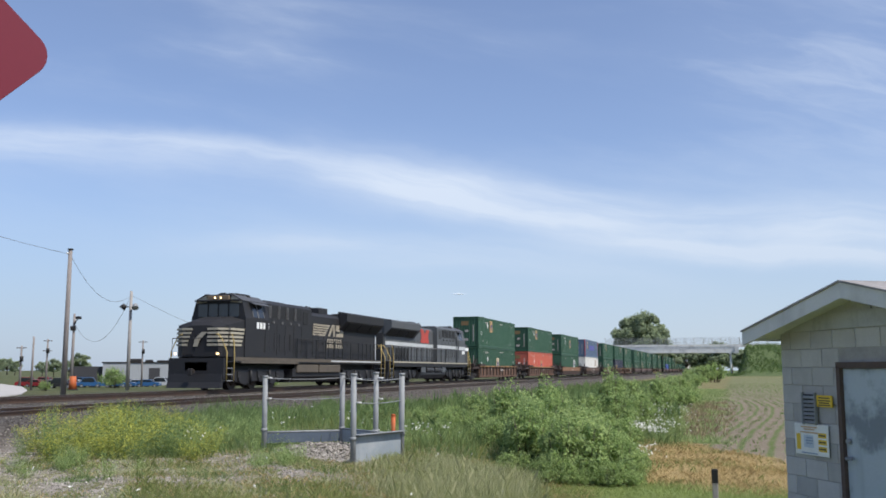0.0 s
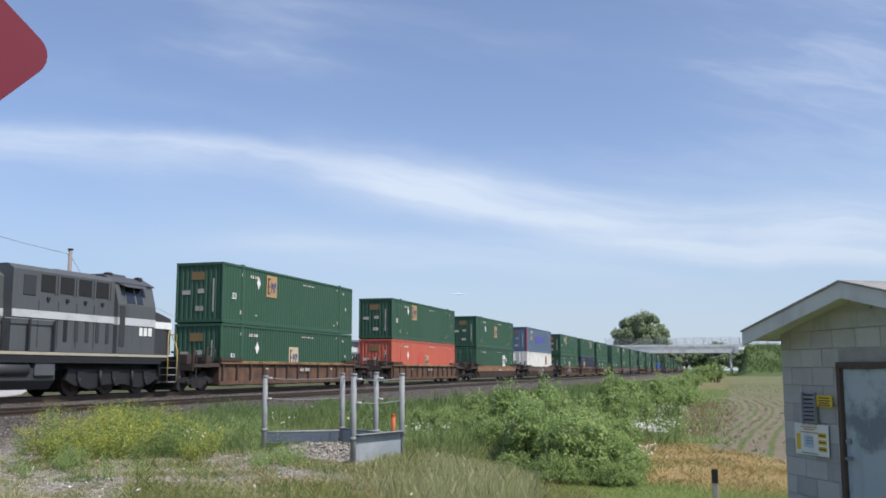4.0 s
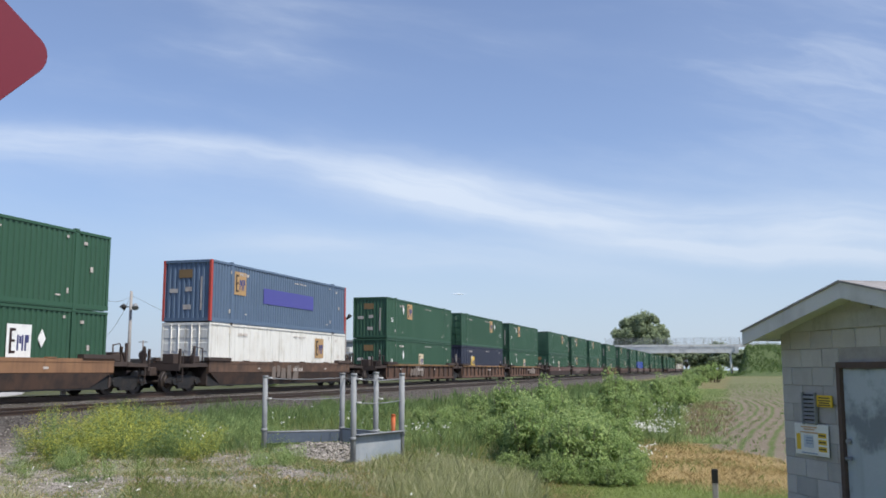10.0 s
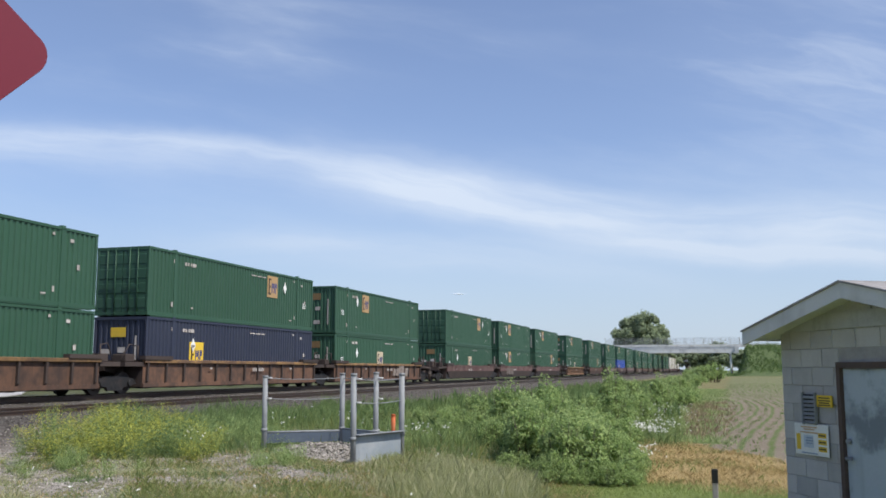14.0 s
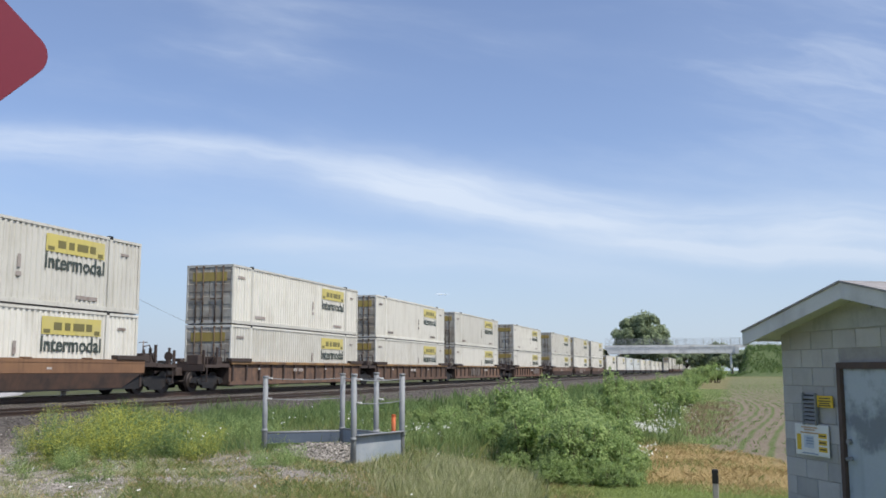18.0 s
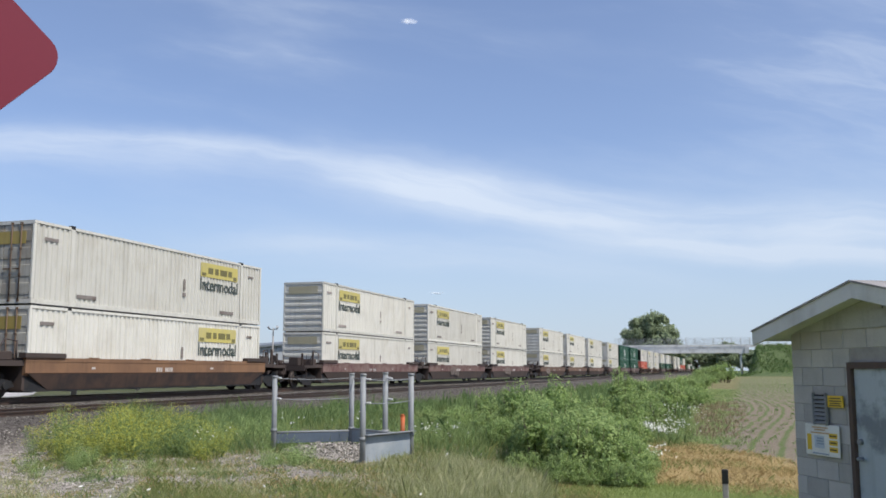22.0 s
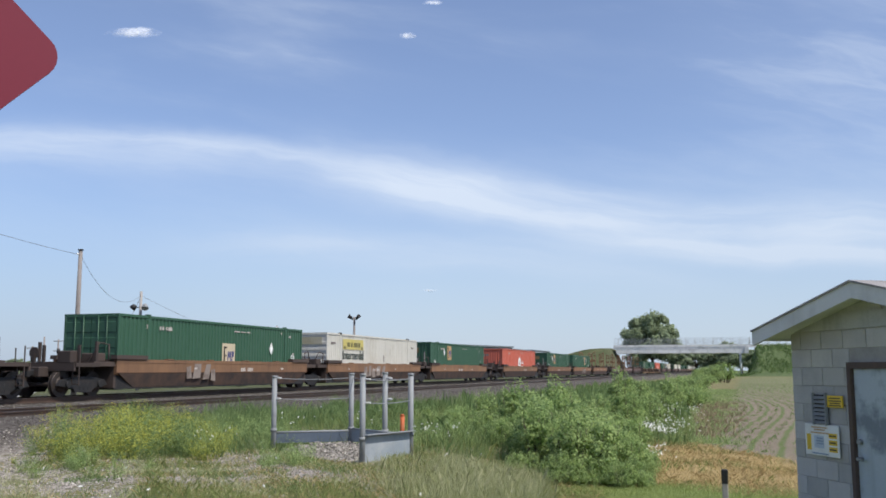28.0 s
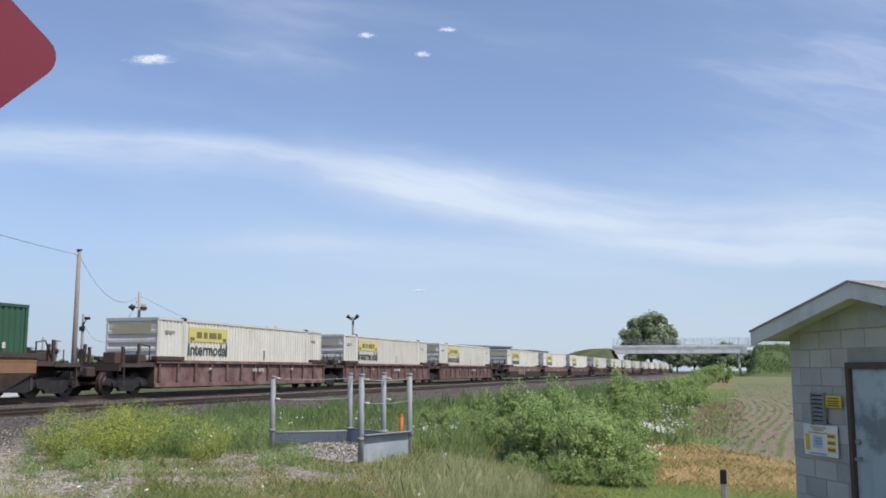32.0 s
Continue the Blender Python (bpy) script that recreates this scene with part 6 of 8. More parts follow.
    if not dark:
        part("stripe", Geo().box(-1.545, 1.545, -9.01, -6.49, 2.74, 3.04), L_STRIPE, th, "white stripe")
    part("visor", Geo().box(-1.25, 1.25, -9.25, -8.95, 4.40, 4.46), body, th)
    for x0, x1 in ((-1.15, -.62), (-.54, -.04), (.04, .54), (.62, 1.15)):
        part("windshield", Geo().box(x0, x1, -9.03, -8.99, 3.62, 4.25), L_GLASS, cabp, "dark windshield pane")
    for sx in (-1, 1):
        for y0, y1 in ((-8.15, -7.72), (-7.62, -7.05)):
            part("side_window", Geo().prism([(sx * 1.525, 3.62), (sx * 1.35, 4.28), (sx * 1.29, 4.28), (sx * 1.465, 3.62)], "y", y0, y1), L_GLASS, cabp, "dark cab side window")
            for ya in (y0 - .05, y1):
                part("window_frame", Geo().prism([(sx * 1.535, 3.60), (sx * 1.36, 4.30), (sx * 1.31, 4.30), (sx * 1.485, 3.60)], "y", ya, ya + .05), L_POST, cabp)
        part("awning", Geo().prism([(sx * 1.34, 4.40), (sx * 1.66, 4.27), (sx * 1.66, 4.24), (sx * 1.34, 4.36)], "y", -8.35, -6.75), L_ROOF, cabp, "grey window awning")
        part("cab_door", Geo().box(*sorted((sx * 1.535, sx * 1.55)), -6.95, -6.6, 1.9, 3.5), low, cabp)
    # headlights on the cab front, ditch lights on the pilot
    part("lamp_box", Geo().cbox(-.62, .62, -9.12, -8.9, 4.42, 4.68, .03), L_GOLDBOX if dark else body, th)
    if dark:
        for sx in (-1, 1):
            part("roof_panel", Geo().prism([(sx * .64, 4.36), (sx * 1.30, 4.30), (sx * 1.25, 4.47), (sx * .72, 4.70)], "y", -9.02, -8.96), L_CREAM, th, "cream roof front")
    for x in (-.16, .16):
        part("headlight", Geo().cyl((x, -9.14, 4.57), (x, -9.10, 4.57), .045, 14), L_LAMP if dark else M_DARK, th, "lit headlight" if dark else "unlit headlight")
    for sx in (-1, 1):
        part("ditch_light", Geo().cyl((sx * 1.15, -10.98, 1.75), (sx * 1.15, -10.9, 1.75), .05, 14), L_DITCH if dark else M_DARK, th)
    # electrical cabinet behind the cab, engine hood, radiator end
    part("cabinet", Geo().prism([(-1.36, 1.62), (1.36, 1.62), (1.36, 4.42), (1.1, 4.60), (-1.1, 4.60), (-1.36, 4.42)], "y", -6.48, -1.0), body, th)
    for sx in (-1, 1):
        part("cabinet_hatch", Geo().cbox(*sorted((sx * 1.355, sx * 1.385)), -2.1, -1.5, 3.55, 4.25, .01), L_DGREY if not dark else M_BLACK, th)
    part("engine_hood", Geo().prism([(-.98, 1.62), (.98, 1.62), (.98, 4.15), (.75, 4.36), (-.75, 4.36), (-.98, 4.15)], "y", -1.0, 5.3), body, th)
    part("radiator_hood", Geo().prism([(-.98, 1.62), (.98, 1.62), (.98, 3.55), (1.0, 4.3), (-1.0, 4.3), (-.98, 3.55)], "y", 5.3, 10.4), body, th)
    part("rear_cap", Geo().prism([(-.95, 1.62), (.95, 1.62), (.9, 3.6), (-.9, 3.6)], "y", 10.4, 10.55), low, th)
    for sx in (-1, 1):
        part("radiator_wing", Geo().prism([(sx * .98, 3.42), (sx * 1.53, 4.00), (sx * 1.55, 4.48), (sx * 1.45, 4.56), (sx * .9, 4.64)], "y", 3.9, 10.45), body if dark else L_GREY, th, "overhanging radiator wing")
        for y0 in (4.5, 6.5, 8.5):
            part("intake_screen", Geo().prism([(sx * 1.03, 3.43), (sx * 1.05, 3.42), (sx * 1.50, 3.92), (sx * 1.48, 3.94)], "y", y0, y0 + 1.8), M_BLACK, th, "dark radiator intake")
        for k in range(4):      # cabinet louvres
            part("louvre", Geo().box(*sorted((sx * 1.365, sx * 1.378)), -6.1 + k * 1.0, -5.35 + k * 1.0, 3.72, 4.33), M_BLACK, th, "dark louvred opening")
            for dy in (-.12, .02):
                part("louvre_post", Geo().box(*sorted((sx * 1.37, sx * 1.40)), -6.12 + k * 1.0 + dy, -6.07 + k * 1.0 + dy, 3.68, 4.36), L_POST if dark else body, th)
            part("lift_lug", Geo().cbox(*sorted((sx * 1.36, sx * 1.42)), -5.8 + k * 1.0, -5.66 + k * 1.0, 3.42, 3.54, .01), L_POST if dark else M_DARK, th)
            part("panel_seam", Geo().box(*sorted((sx * 1.361, sx * 1.372)), -5.30 + k * 1.0, -5.27 + k * 1.0, 1.75, 3.40), M_BLACK if dark else L_DGREY, th)
        for k in range(9):      # hood doors
            y0 = -1.5 + k * .76
            part("hood_door", Geo().cbox(*sorted((sx * .975, sx * 1.005)), y0, y0 + .70, 1.75, 3.3, .01), body if (dark or k % 2) else L_GREY, th)
            part("door_latch", Geo().box(*sorted((sx * 1.0, sx * 1.03)), y0 + .58, y0 + .64, 2.5, 2.62), M_DARK, th)
        for k in range(5):
            part("louvre", Geo().box(*sorted((sx * 1.365, sx * 1.38)), -6.2 + k * .6, -6.0 + k * .6, 2.0, 2.9), M_BLACK if k == 4 else low, th)
    part("exhaust_stack", Geo().cbox(-.45, .45, 2.0, 3.3, 4.36, 4.78, .03), L_BLACK, th)
    part("dynamic_brake", Geo().cbox(-.9, .9, -5.9, -3.6, 4.55, 4.66, .03), body, th)
    part("roof_fan", Geo().cyl((0, 6.6, 4.3), (0, 6.6, 4.62), .72, 18), M_DARK, th)
    part("roof_fan", Geo().cyl((0, 8.6, 4.3), (0, 8.6, 4.62), .72, 18), M_DARK, th)
    part("air_conditioner", Geo().cbox(-.6, .6, -8.2, -7.1, 4.68, 4.86, .04), body, th)
    h = Geo()
    for k, (x, dy) in enumerate(((-.25, -.3), (0, -.45), (.25, -.3), (-.12, .3), (.14, .35))):
        h.cyl((x, .9, 4.62), (x, .9 + dy, 4.68), .05, 8, .12)
    h.box(-.3, .3, .82, .98, 4.34, 4.62)
    part("horn", h, M_BLACK, th)
    for k, (ax_, ay_) in enumerate(((-.9, -8.6), (-.4, -7.9), (.3, -8.3), (.8, -7.6), (.1, -7.0), (-.7, -6.9))):
        part("roof_fitting", Geo().cbox(ax_ - .12, ax_ + .12, ay_ - .15, ay_ + .15, 4.55, 4.80 + .03 * (k % 3), .03), M_DARK, th)
    part("cab_roof", Geo().prism([(-1.36, 4.40), (-.80, 4.69), (.80, 4.69), (1.36, 4.40), (1.36, 4.44), (.80, 4.74), (-.80, 4.74), (-1.36, 4.44)], "y", -9.06, -6.45), L_ROOF, th, "grey weathered cab roof")
    part("antenna", Geo().cbox(-.15, .15, -8.7, -8.5, 4.68, 4.86, .03), M_DARK, th)
    # pilot, plow, steps, couplers
    for sy in (-1, 1):
        part("pilot", Geo().box(-1.5, 1.5, *sorted((sy * 10.75, sy * 10.95)), .55, 1.55), L_BLACK, th)
        part("snow_plow", Geo().prism([(sy * 10.9, .12), (sy * 11.2, .12), (sy * 11.08, .4), (sy * 11.02, .8), (sy * 10.9, .8)], "x", -1.45, 1.45), L_BLACK, th)
        part("coupler", shape(("coupler", sy), lambda: coupler_mesh(sy, 11.2)), M_DARK, th)
        for sx in (-1, 1):
            for z in (.45, .75, 1.05, 1.35):
                part("step", Geo().box(*sorted((sx * 1.05, sx * 1.52)), *sorted((sy * 10.1, sy * 10.7)), z, z + .035), M_GALV if z < 1.2 else L_BLACK, th)
            part("step_side", Geo().box(*sorted((sx * 1.0, sx * 1.04)), *sorted((sy * 10.0, sy * 10.75)), .4, 1.6), L_BLACK, th)
            rail = Geo().pipe([(sx * 1.53, sy * 10.72, .45), (sx * 1.53, sy * 10.72, 1.85), (sx * 1.25, sy * 10.72, 2.45), (sx * 1.02, sy * 10.74, 2.70), (sx * .92, sy * 10.76, 2.68)], .026)
            part("grab_rail", rail, L_GOLD, th, "gold grab rail")
            part("grab_rail", Geo().pipe([(sx * 1.53, sy * 10.02, .45), (sx * 1.53, sy * 10.02, 1.85), (sx * 1.50, sy * 10.05, 2.35), (sx * 1.46, sy * 10.2, 2.72), (sx * 1.44, sy * 10.3, 2.74)], .026), L_GOLD, th, "gold grab rail")
        part("end_rail", Geo().pipe([(-1.4, sy * 10.85, 1.6), (-1.4, sy * 10.85, 2.5), (1.4, sy * 10.85, 2.5), (1.4, sy * 10.85, 1.6)], .02), L_BLACK if dark else L_GOLD, th)
    # walkway handrails
    for sx in (-1, 1):
        ys = [-3.0, -1.75, -.5, .8, 2.1, 3.4, 4.7, 6.0, 6.7, 7.4, 8.1, 8.8, 9.9]
        for y in ys:
            part("stanchion", Geo().box(*sorted((sx * 1.47, sx * 1.51)), y - .05, y + .05, 1.62, 2.72), L_BLACK, th)
        part("handrail", Geo().pipe([(sx * 1.49, -3.0, 2.70), (sx * 1.49, 9.9, 2.70)], .02), L_BLACK if dark else M_GALV, th)
    # markings
    if dark:
        for sx in (-1, 1):
            for k in range(5):
                z = 3.00 - k * .19
                part("nose_stripe", Geo().prism([(-10.36, z - .105), (-9.0 - .075 * k, z - .105), (-8.95 - .075 * k, z), (-10.36, z)], "x", *sorted((sx * 1.40, sx * 1.484))), L_CREAM, th, "cream stripe")
                part("corner_stripe", Geo().add([(sx * (.99 + .40 * e), -10.645 + .245 * e - o, z - .105 * f) for o in (0, .012) for e in (0, 1) for f in (0, 1)], [(0, 1, 3, 2), (4, 6, 7, 5), (0, 2, 6, 4), (1, 5, 7, 3), (0, 4, 5, 1), (2, 3, 7, 6)]), L_CREAM, th, "cream stripe")
                zz = 3.02 + k * .145
                part("hood_stripe", Geo().prism([(-.05 + .02 * k, zz), (1.72 + k * .16, zz), (1.84 + k * .16, zz + .10), (-.03 + .02 * k, zz + .10)], "x", *sorted((sx * 1.006, sx * 1.012))), L_MIDCREAM, th, "dusty cream stripe")
            for k in range(4):
                y = -7.86 + k * .35
                part("number_mark", Geo().box(*sorted((sx * 1.534, sx * 1.541)), y, y + .25, 3.06, 3.38), M_WHITE, th)
            part("name_mark", Geo().prism([(2.15, 3.02), (2.45, 3.02), (2.95, 3.62), (2.95, 3.02), (3.2, 3.02), (3.2, 3.74), (2.75, 3.74)], "x", *sorted((sx * 1.006, sx * 1.012))), L_MIDCREAM, th)
            part("name_mark", Geo().prism([(3.4, 3.02), (4.45, 3.02), (4.6, 3.40), (3.75, 3.52), (4.6, 3.60), (4.65, 3.74), (3.4, 3.74), (3.3, 3.40), (4.2, 3.30), (3.4, 3.18)], "x", *sorted((sx * 1.006, sx * 1.012))), L_MIDCREAM, th)
            for z, w, n in ((2.64, .20, 7), (2.31, .20, 8)):
                for k in range(n):
                    part("name_mark", Geo().box(*sorted((sx * 1.006, sx * 1.012)), 2.05 + k * .33, 2.05 + w + k * .33, z, z + .23), L_MIDCREAM, th)
            # sunlight on the hood's rear edge, laid on as a pale strip
            part("end_stripe", Geo().box(*sorted((sx * .985, sx * 1.01)), 10.16, 10.32, 1.66, 3.3), L_STRIPE, th, "pale upright strip for the sunlit hood end")
            part("number_mark", Geo().box(*sorted((sx * 1.376, sx * 1.382)), -5.0, -1.9, 2.02, 2.06), L_BLACK, th)
        for k in range(5):
            z = 3.00 - k * .19
            for xa, xb in ((-.99, -.45 - .06 * k), (.40, .99)):
                part("nose_stripe", Geo().box(xa, xb, -10.68, -10.61, z - .105, z), L_CREAM, th, "cream stripe")
        part("emblem", Geo().prism([(-.35, 2.1), (-.1, 2.1), (.0, 2.4), (.4, 2.8), (.1, 2.8), (-.25, 2.5)], "y", -10.70, -10.682), L_CREAM, th)
    else:
        for sx in (-1, 1):
            part("stripe", Geo().box(*sorted((sx * 1.376, sx * 1.384)), -6.48, -1.0, 2.78, 3.04), L_STRIPE, th, "white stripe")
            part("stripe", Geo().box(*sorted((sx * 1.010, sx * 1.016)), -1.0, 10.3, 2.78, 3.04), L_STRIPE, th, "white stripe")
            m1 = [(.15 + 1.05 * a, z + .1) for a, z in ((0, 3.02), (2.0, 3.02), (2.0, 3.3), (1.85, 3.3), (1.85, 3.85), (2.0, 3.85), (2.0, 4.12), (1.42, 4.12), (1.0, 3.72), (.58, 4.12), (0, 4.12), (0, 3.85), (.15, 3.85), (.15, 3.3), (0, 3.3))]
            part("emblem", Geo().prism(m1, "x", *sorted((sx * 1.0, sx * 1.012))), P_RED, th, "red emblem")
            part("number_mark", Geo().box(*sorted((sx * 1.548, sx * 1.556)), -8.75, -8.5, 2.35, 2.68).box(*sorted((sx * 1.548, sx * 1.556)), -8.42, -8.2, 2.35, 2.68).box(*sorted((sx * 1.548, sx * 1.556)), -8.12, -7.9, 2.35, 2.68), M_WHITE, th)
            for k in range(6):
                part("intake_screen", Geo().box(*sorted((sx * 1.0, sx * 1.02)), 5.2 + k * .82, 5.7 + k * .82, 1.75, 2.6), M_BLACK, th)
        part("stripe", Geo().box(-1.0, 1.0, -10.67, -10.60, 2.60, 2.86), M_WHITE, th, "white stripe")
        for sx in (-1, 1):
            part("stripe", Geo().box(*sorted((sx * 1.39, sx * 1.482)), -10.3, -8.94, 2.70, 2.98), M_WHITE, th, "white stripe")
    return roll(th, p, 0.0, turned)


loco("black", 50.25, False)
loco("grey", 72.75, True)

# ---------- plants ----------
def spot(side, dist):
    """A place on the ground: side in degrees to the right of the camera's first heading, dist in metres."""
    a = radians(16.95 - side)
    return EYE[0] - math.sin(a) * dist, math.cos(a) * dist


def leaf_quads(P, size, rs, flat=0.35, out=None):
    """Small leaf blades (two triangles folded) at the points P; out: directions that the leaves tend to face."""
    k = len(P)
    d = rs.normal(size=(k, 3))
    if out is not None:
        m = out / np.maximum(np.linalg.norm(out, axis=1), 1e-6)[:, None] + np.array([0, 0, .55]) + rs.normal(0, .45, (k, 3))
        m /= np.linalg.norm(m, axis=1)[:, None]
        d -= m * (d * m).sum(1)[:, None]
        d /= np.linalg.norm(d, axis=1)[:, None]
        u = np.cross(m, d)
        s = size * rs.uniform(.6, 1.35, k)[:, None]
        V = np.stack([P - d * s, P + u * s * .5 - m * s * .1, P + d * s, P - u * s * .5 - m * s * .1], 1)
        return V.reshape(-1, 3), np.arange(k * 4)
    d[:, 2] = d[:, 2] * (1 - flat) + flat * 0.2
    d /= np.linalg.norm(d, axis=1)[:, None]
    u = rs.normal(size=(k, 3))
    u -= d * (u * d).sum(1)[:, None]
    u /= np.linalg.norm(u, axis=1)[:, None]
    s = size * rs.uniform(.6, 1.35, k)[:, None]
    n = np.cross(d, u)
    V = np.stack([P - d * s, P + u * s * .45 + n * s * .12, P + d * s, P - u * s * .45 + n * s * .12], 1)
    return V.reshape(-1, 3), np.arange(k * 4)


def lumps(rs, n, rx, ry, rz, z0):
    """Centres and radii of the clumps that make a crown."""
    C = []
    while len(C) < n:
        q = rs.uniform(-1, 1, 3)
        if np.linalg.norm(q) < 1 and (q[2] > -.75):
            C.append((q[0] * rx, q[1] * ry, z0 + q[2] * rz, rs.uniform(.15, .36)))
    return np.array(C)


def crown_points(rs, C, rad, per):
    P, O = [], []
    for x, y, z, r in C:
        q = rs.normal(size=(per, 3))
        q /= np.linalg.norm(q, axis=1)[:, None]
        q *= (rs.uniform(.25, 1, per) ** .45)[:, None] * r * rad * rs.uniform(.75, 1.2, (per, 1))
        P.append(q * np.array([1, 1, .85]) + (x, y, z))
        O.append(q)
    return np.concatenate(P), np.concatenate(O)


LEAF = {
    "bush": leafy("bush leaves", (0.185, 0.28, 0.10), (0.475, 0.585, 0.235), through_light=.5),
    # distance haze is put into these leaves as a paler colour
    "tree": leafy("haze-paled tree leaves", (0.20, 0.25, 0.15), (0.36, 0.42, 0.25), through_light=.4),
    "grey": leafy("grey green leaves", (0.21, 0.30, 0.115), (0.485, 0.59, 0.245), through_light=.5),
    "grass": leafy("meadow grass", (0.18, 0.22, 0.075), (0.33, 0.365, 0.135), through_light=.45),
    "lush": leafy("lush grass", (0.12, 0.195, 0.075), (0.28, 0.365, 0.145), through_light=.45),
    "seed": leafy("pale seeding grass", (0.33, 0.355, 0.165), (0.60, 0.585, 0.355), 0.7, .4),
    "straw": leafy("dry straw grass", (0.40, 0.305, 0.14), (0.62, 0.49, 0.26), 0.8, 0.35),
    "yellow": leafy("yellow blossom", (0.58, 0.55, 0.09), (0.80, 0.73, 0.14), 0.6, 0.45),
    "weed": leafy("yellow green weed leaves", (0.27, 0.32, 0.07), (0.52, 0.53, 0.14), through_light=.45),
    "white": leafy("white blossom", (0.80, 0.80, 0.74), (0.90, 0.90, 0.84), 0.6, 0.45),
    "crop": leafy("young crop leaves", (0.15, 0.22, 0.075), (0.27, 0.36, 0.14), through_light=.45),
    "lawn": leafy("mown lawn blades", (0.28, 0.345, 0.115), (0.44, 0.50, 0.20), through_light=.45),
    "rust": leafy("reddish seed heads", (0.24, 0.18, 0.115), (0.40, 0.31, 0.20), 0.8, 0.2),
}
M_BARK = mat("grey brown bark", (0.10, 0.08, 0.06), 0.95, second=(0.06, 0.05, 0.04), scale=5, grain=0.25, fine=20, bump=0.6)


def bush_meshes(seed, rx, ry, h, n, per, leaf, shoots):
    """A shrub: uneven upright clumps of small leaves with shoots that stand out of the outline."""
    rs = np.random.RandomState(seed)
    C = lumps(rs, n, rx * .78, ry * .78, h * .40, h * .48)
    C[:, 3] *= rs.uniform(.5, 1.05, n)
    P, O = crown_points(rs, C, max(rx, h * .6) * .92, per)
    up = np.repeat(rs.uniform(.75, 1.7, n), per)
    cz = np.repeat(C[:, 2], per)
    P[:, 2] = cz + (P[:, 2] - cz) * up
    S = []
    for k in range(shoots):
        a, r = rs.uniform(0, 6.28), rs.uniform(0, 1) ** .6
        x, y = math.cos(a) * rx * r, math.sin(a) * ry * r
        top = h * rs.uniform(.66, 1.12) * (1 - .38 * r * r)
        t = rs.uniform(0, 1, 34) ** .7
        lx, ly = rs.normal(0, .14, 2)
        wide = .085 * (1.15 - t)
        S.append(np.stack([x + lx * t + rs.normal(0, 1, 34) * wide, y + ly * t + rs.normal(0, 1, 34) * wide, top * (.25 + .75 * t)], -1))
    S = np.concatenate(S)
    P, O = np.concatenate([P, S]), np.concatenate([O, rs.normal(0, 1, S.shape)])
    P[:, 0] += .07 * np.sin(P[:, 2] * 6.1 + P[:, 1] * 3.7)
    P[:, 1] += .07 * np.sin(P[:, 2] * 5.3 + P[:, 0] * 4.1)
    k = P[:, 2] > .02
    P, O = P[k], O[k]
    V, F = leaf_quads(P, leaf, rs, out=O)
    crown = raw_mesh("crown", V, 4, F)
    g = Geo()
    for k in range(14):
        a, r = rs.uniform(0, 6.28), rs.uniform(.2, .8)
        x, y = math.cos(a) * rx * r, math.sin(a) * ry * r
        g.cyl((x * .35, y * .35, -.1), (x, y, h * rs.uniform(.5, .85)), .022, 5, .006)
    return crown, g.mesh("branchwork")


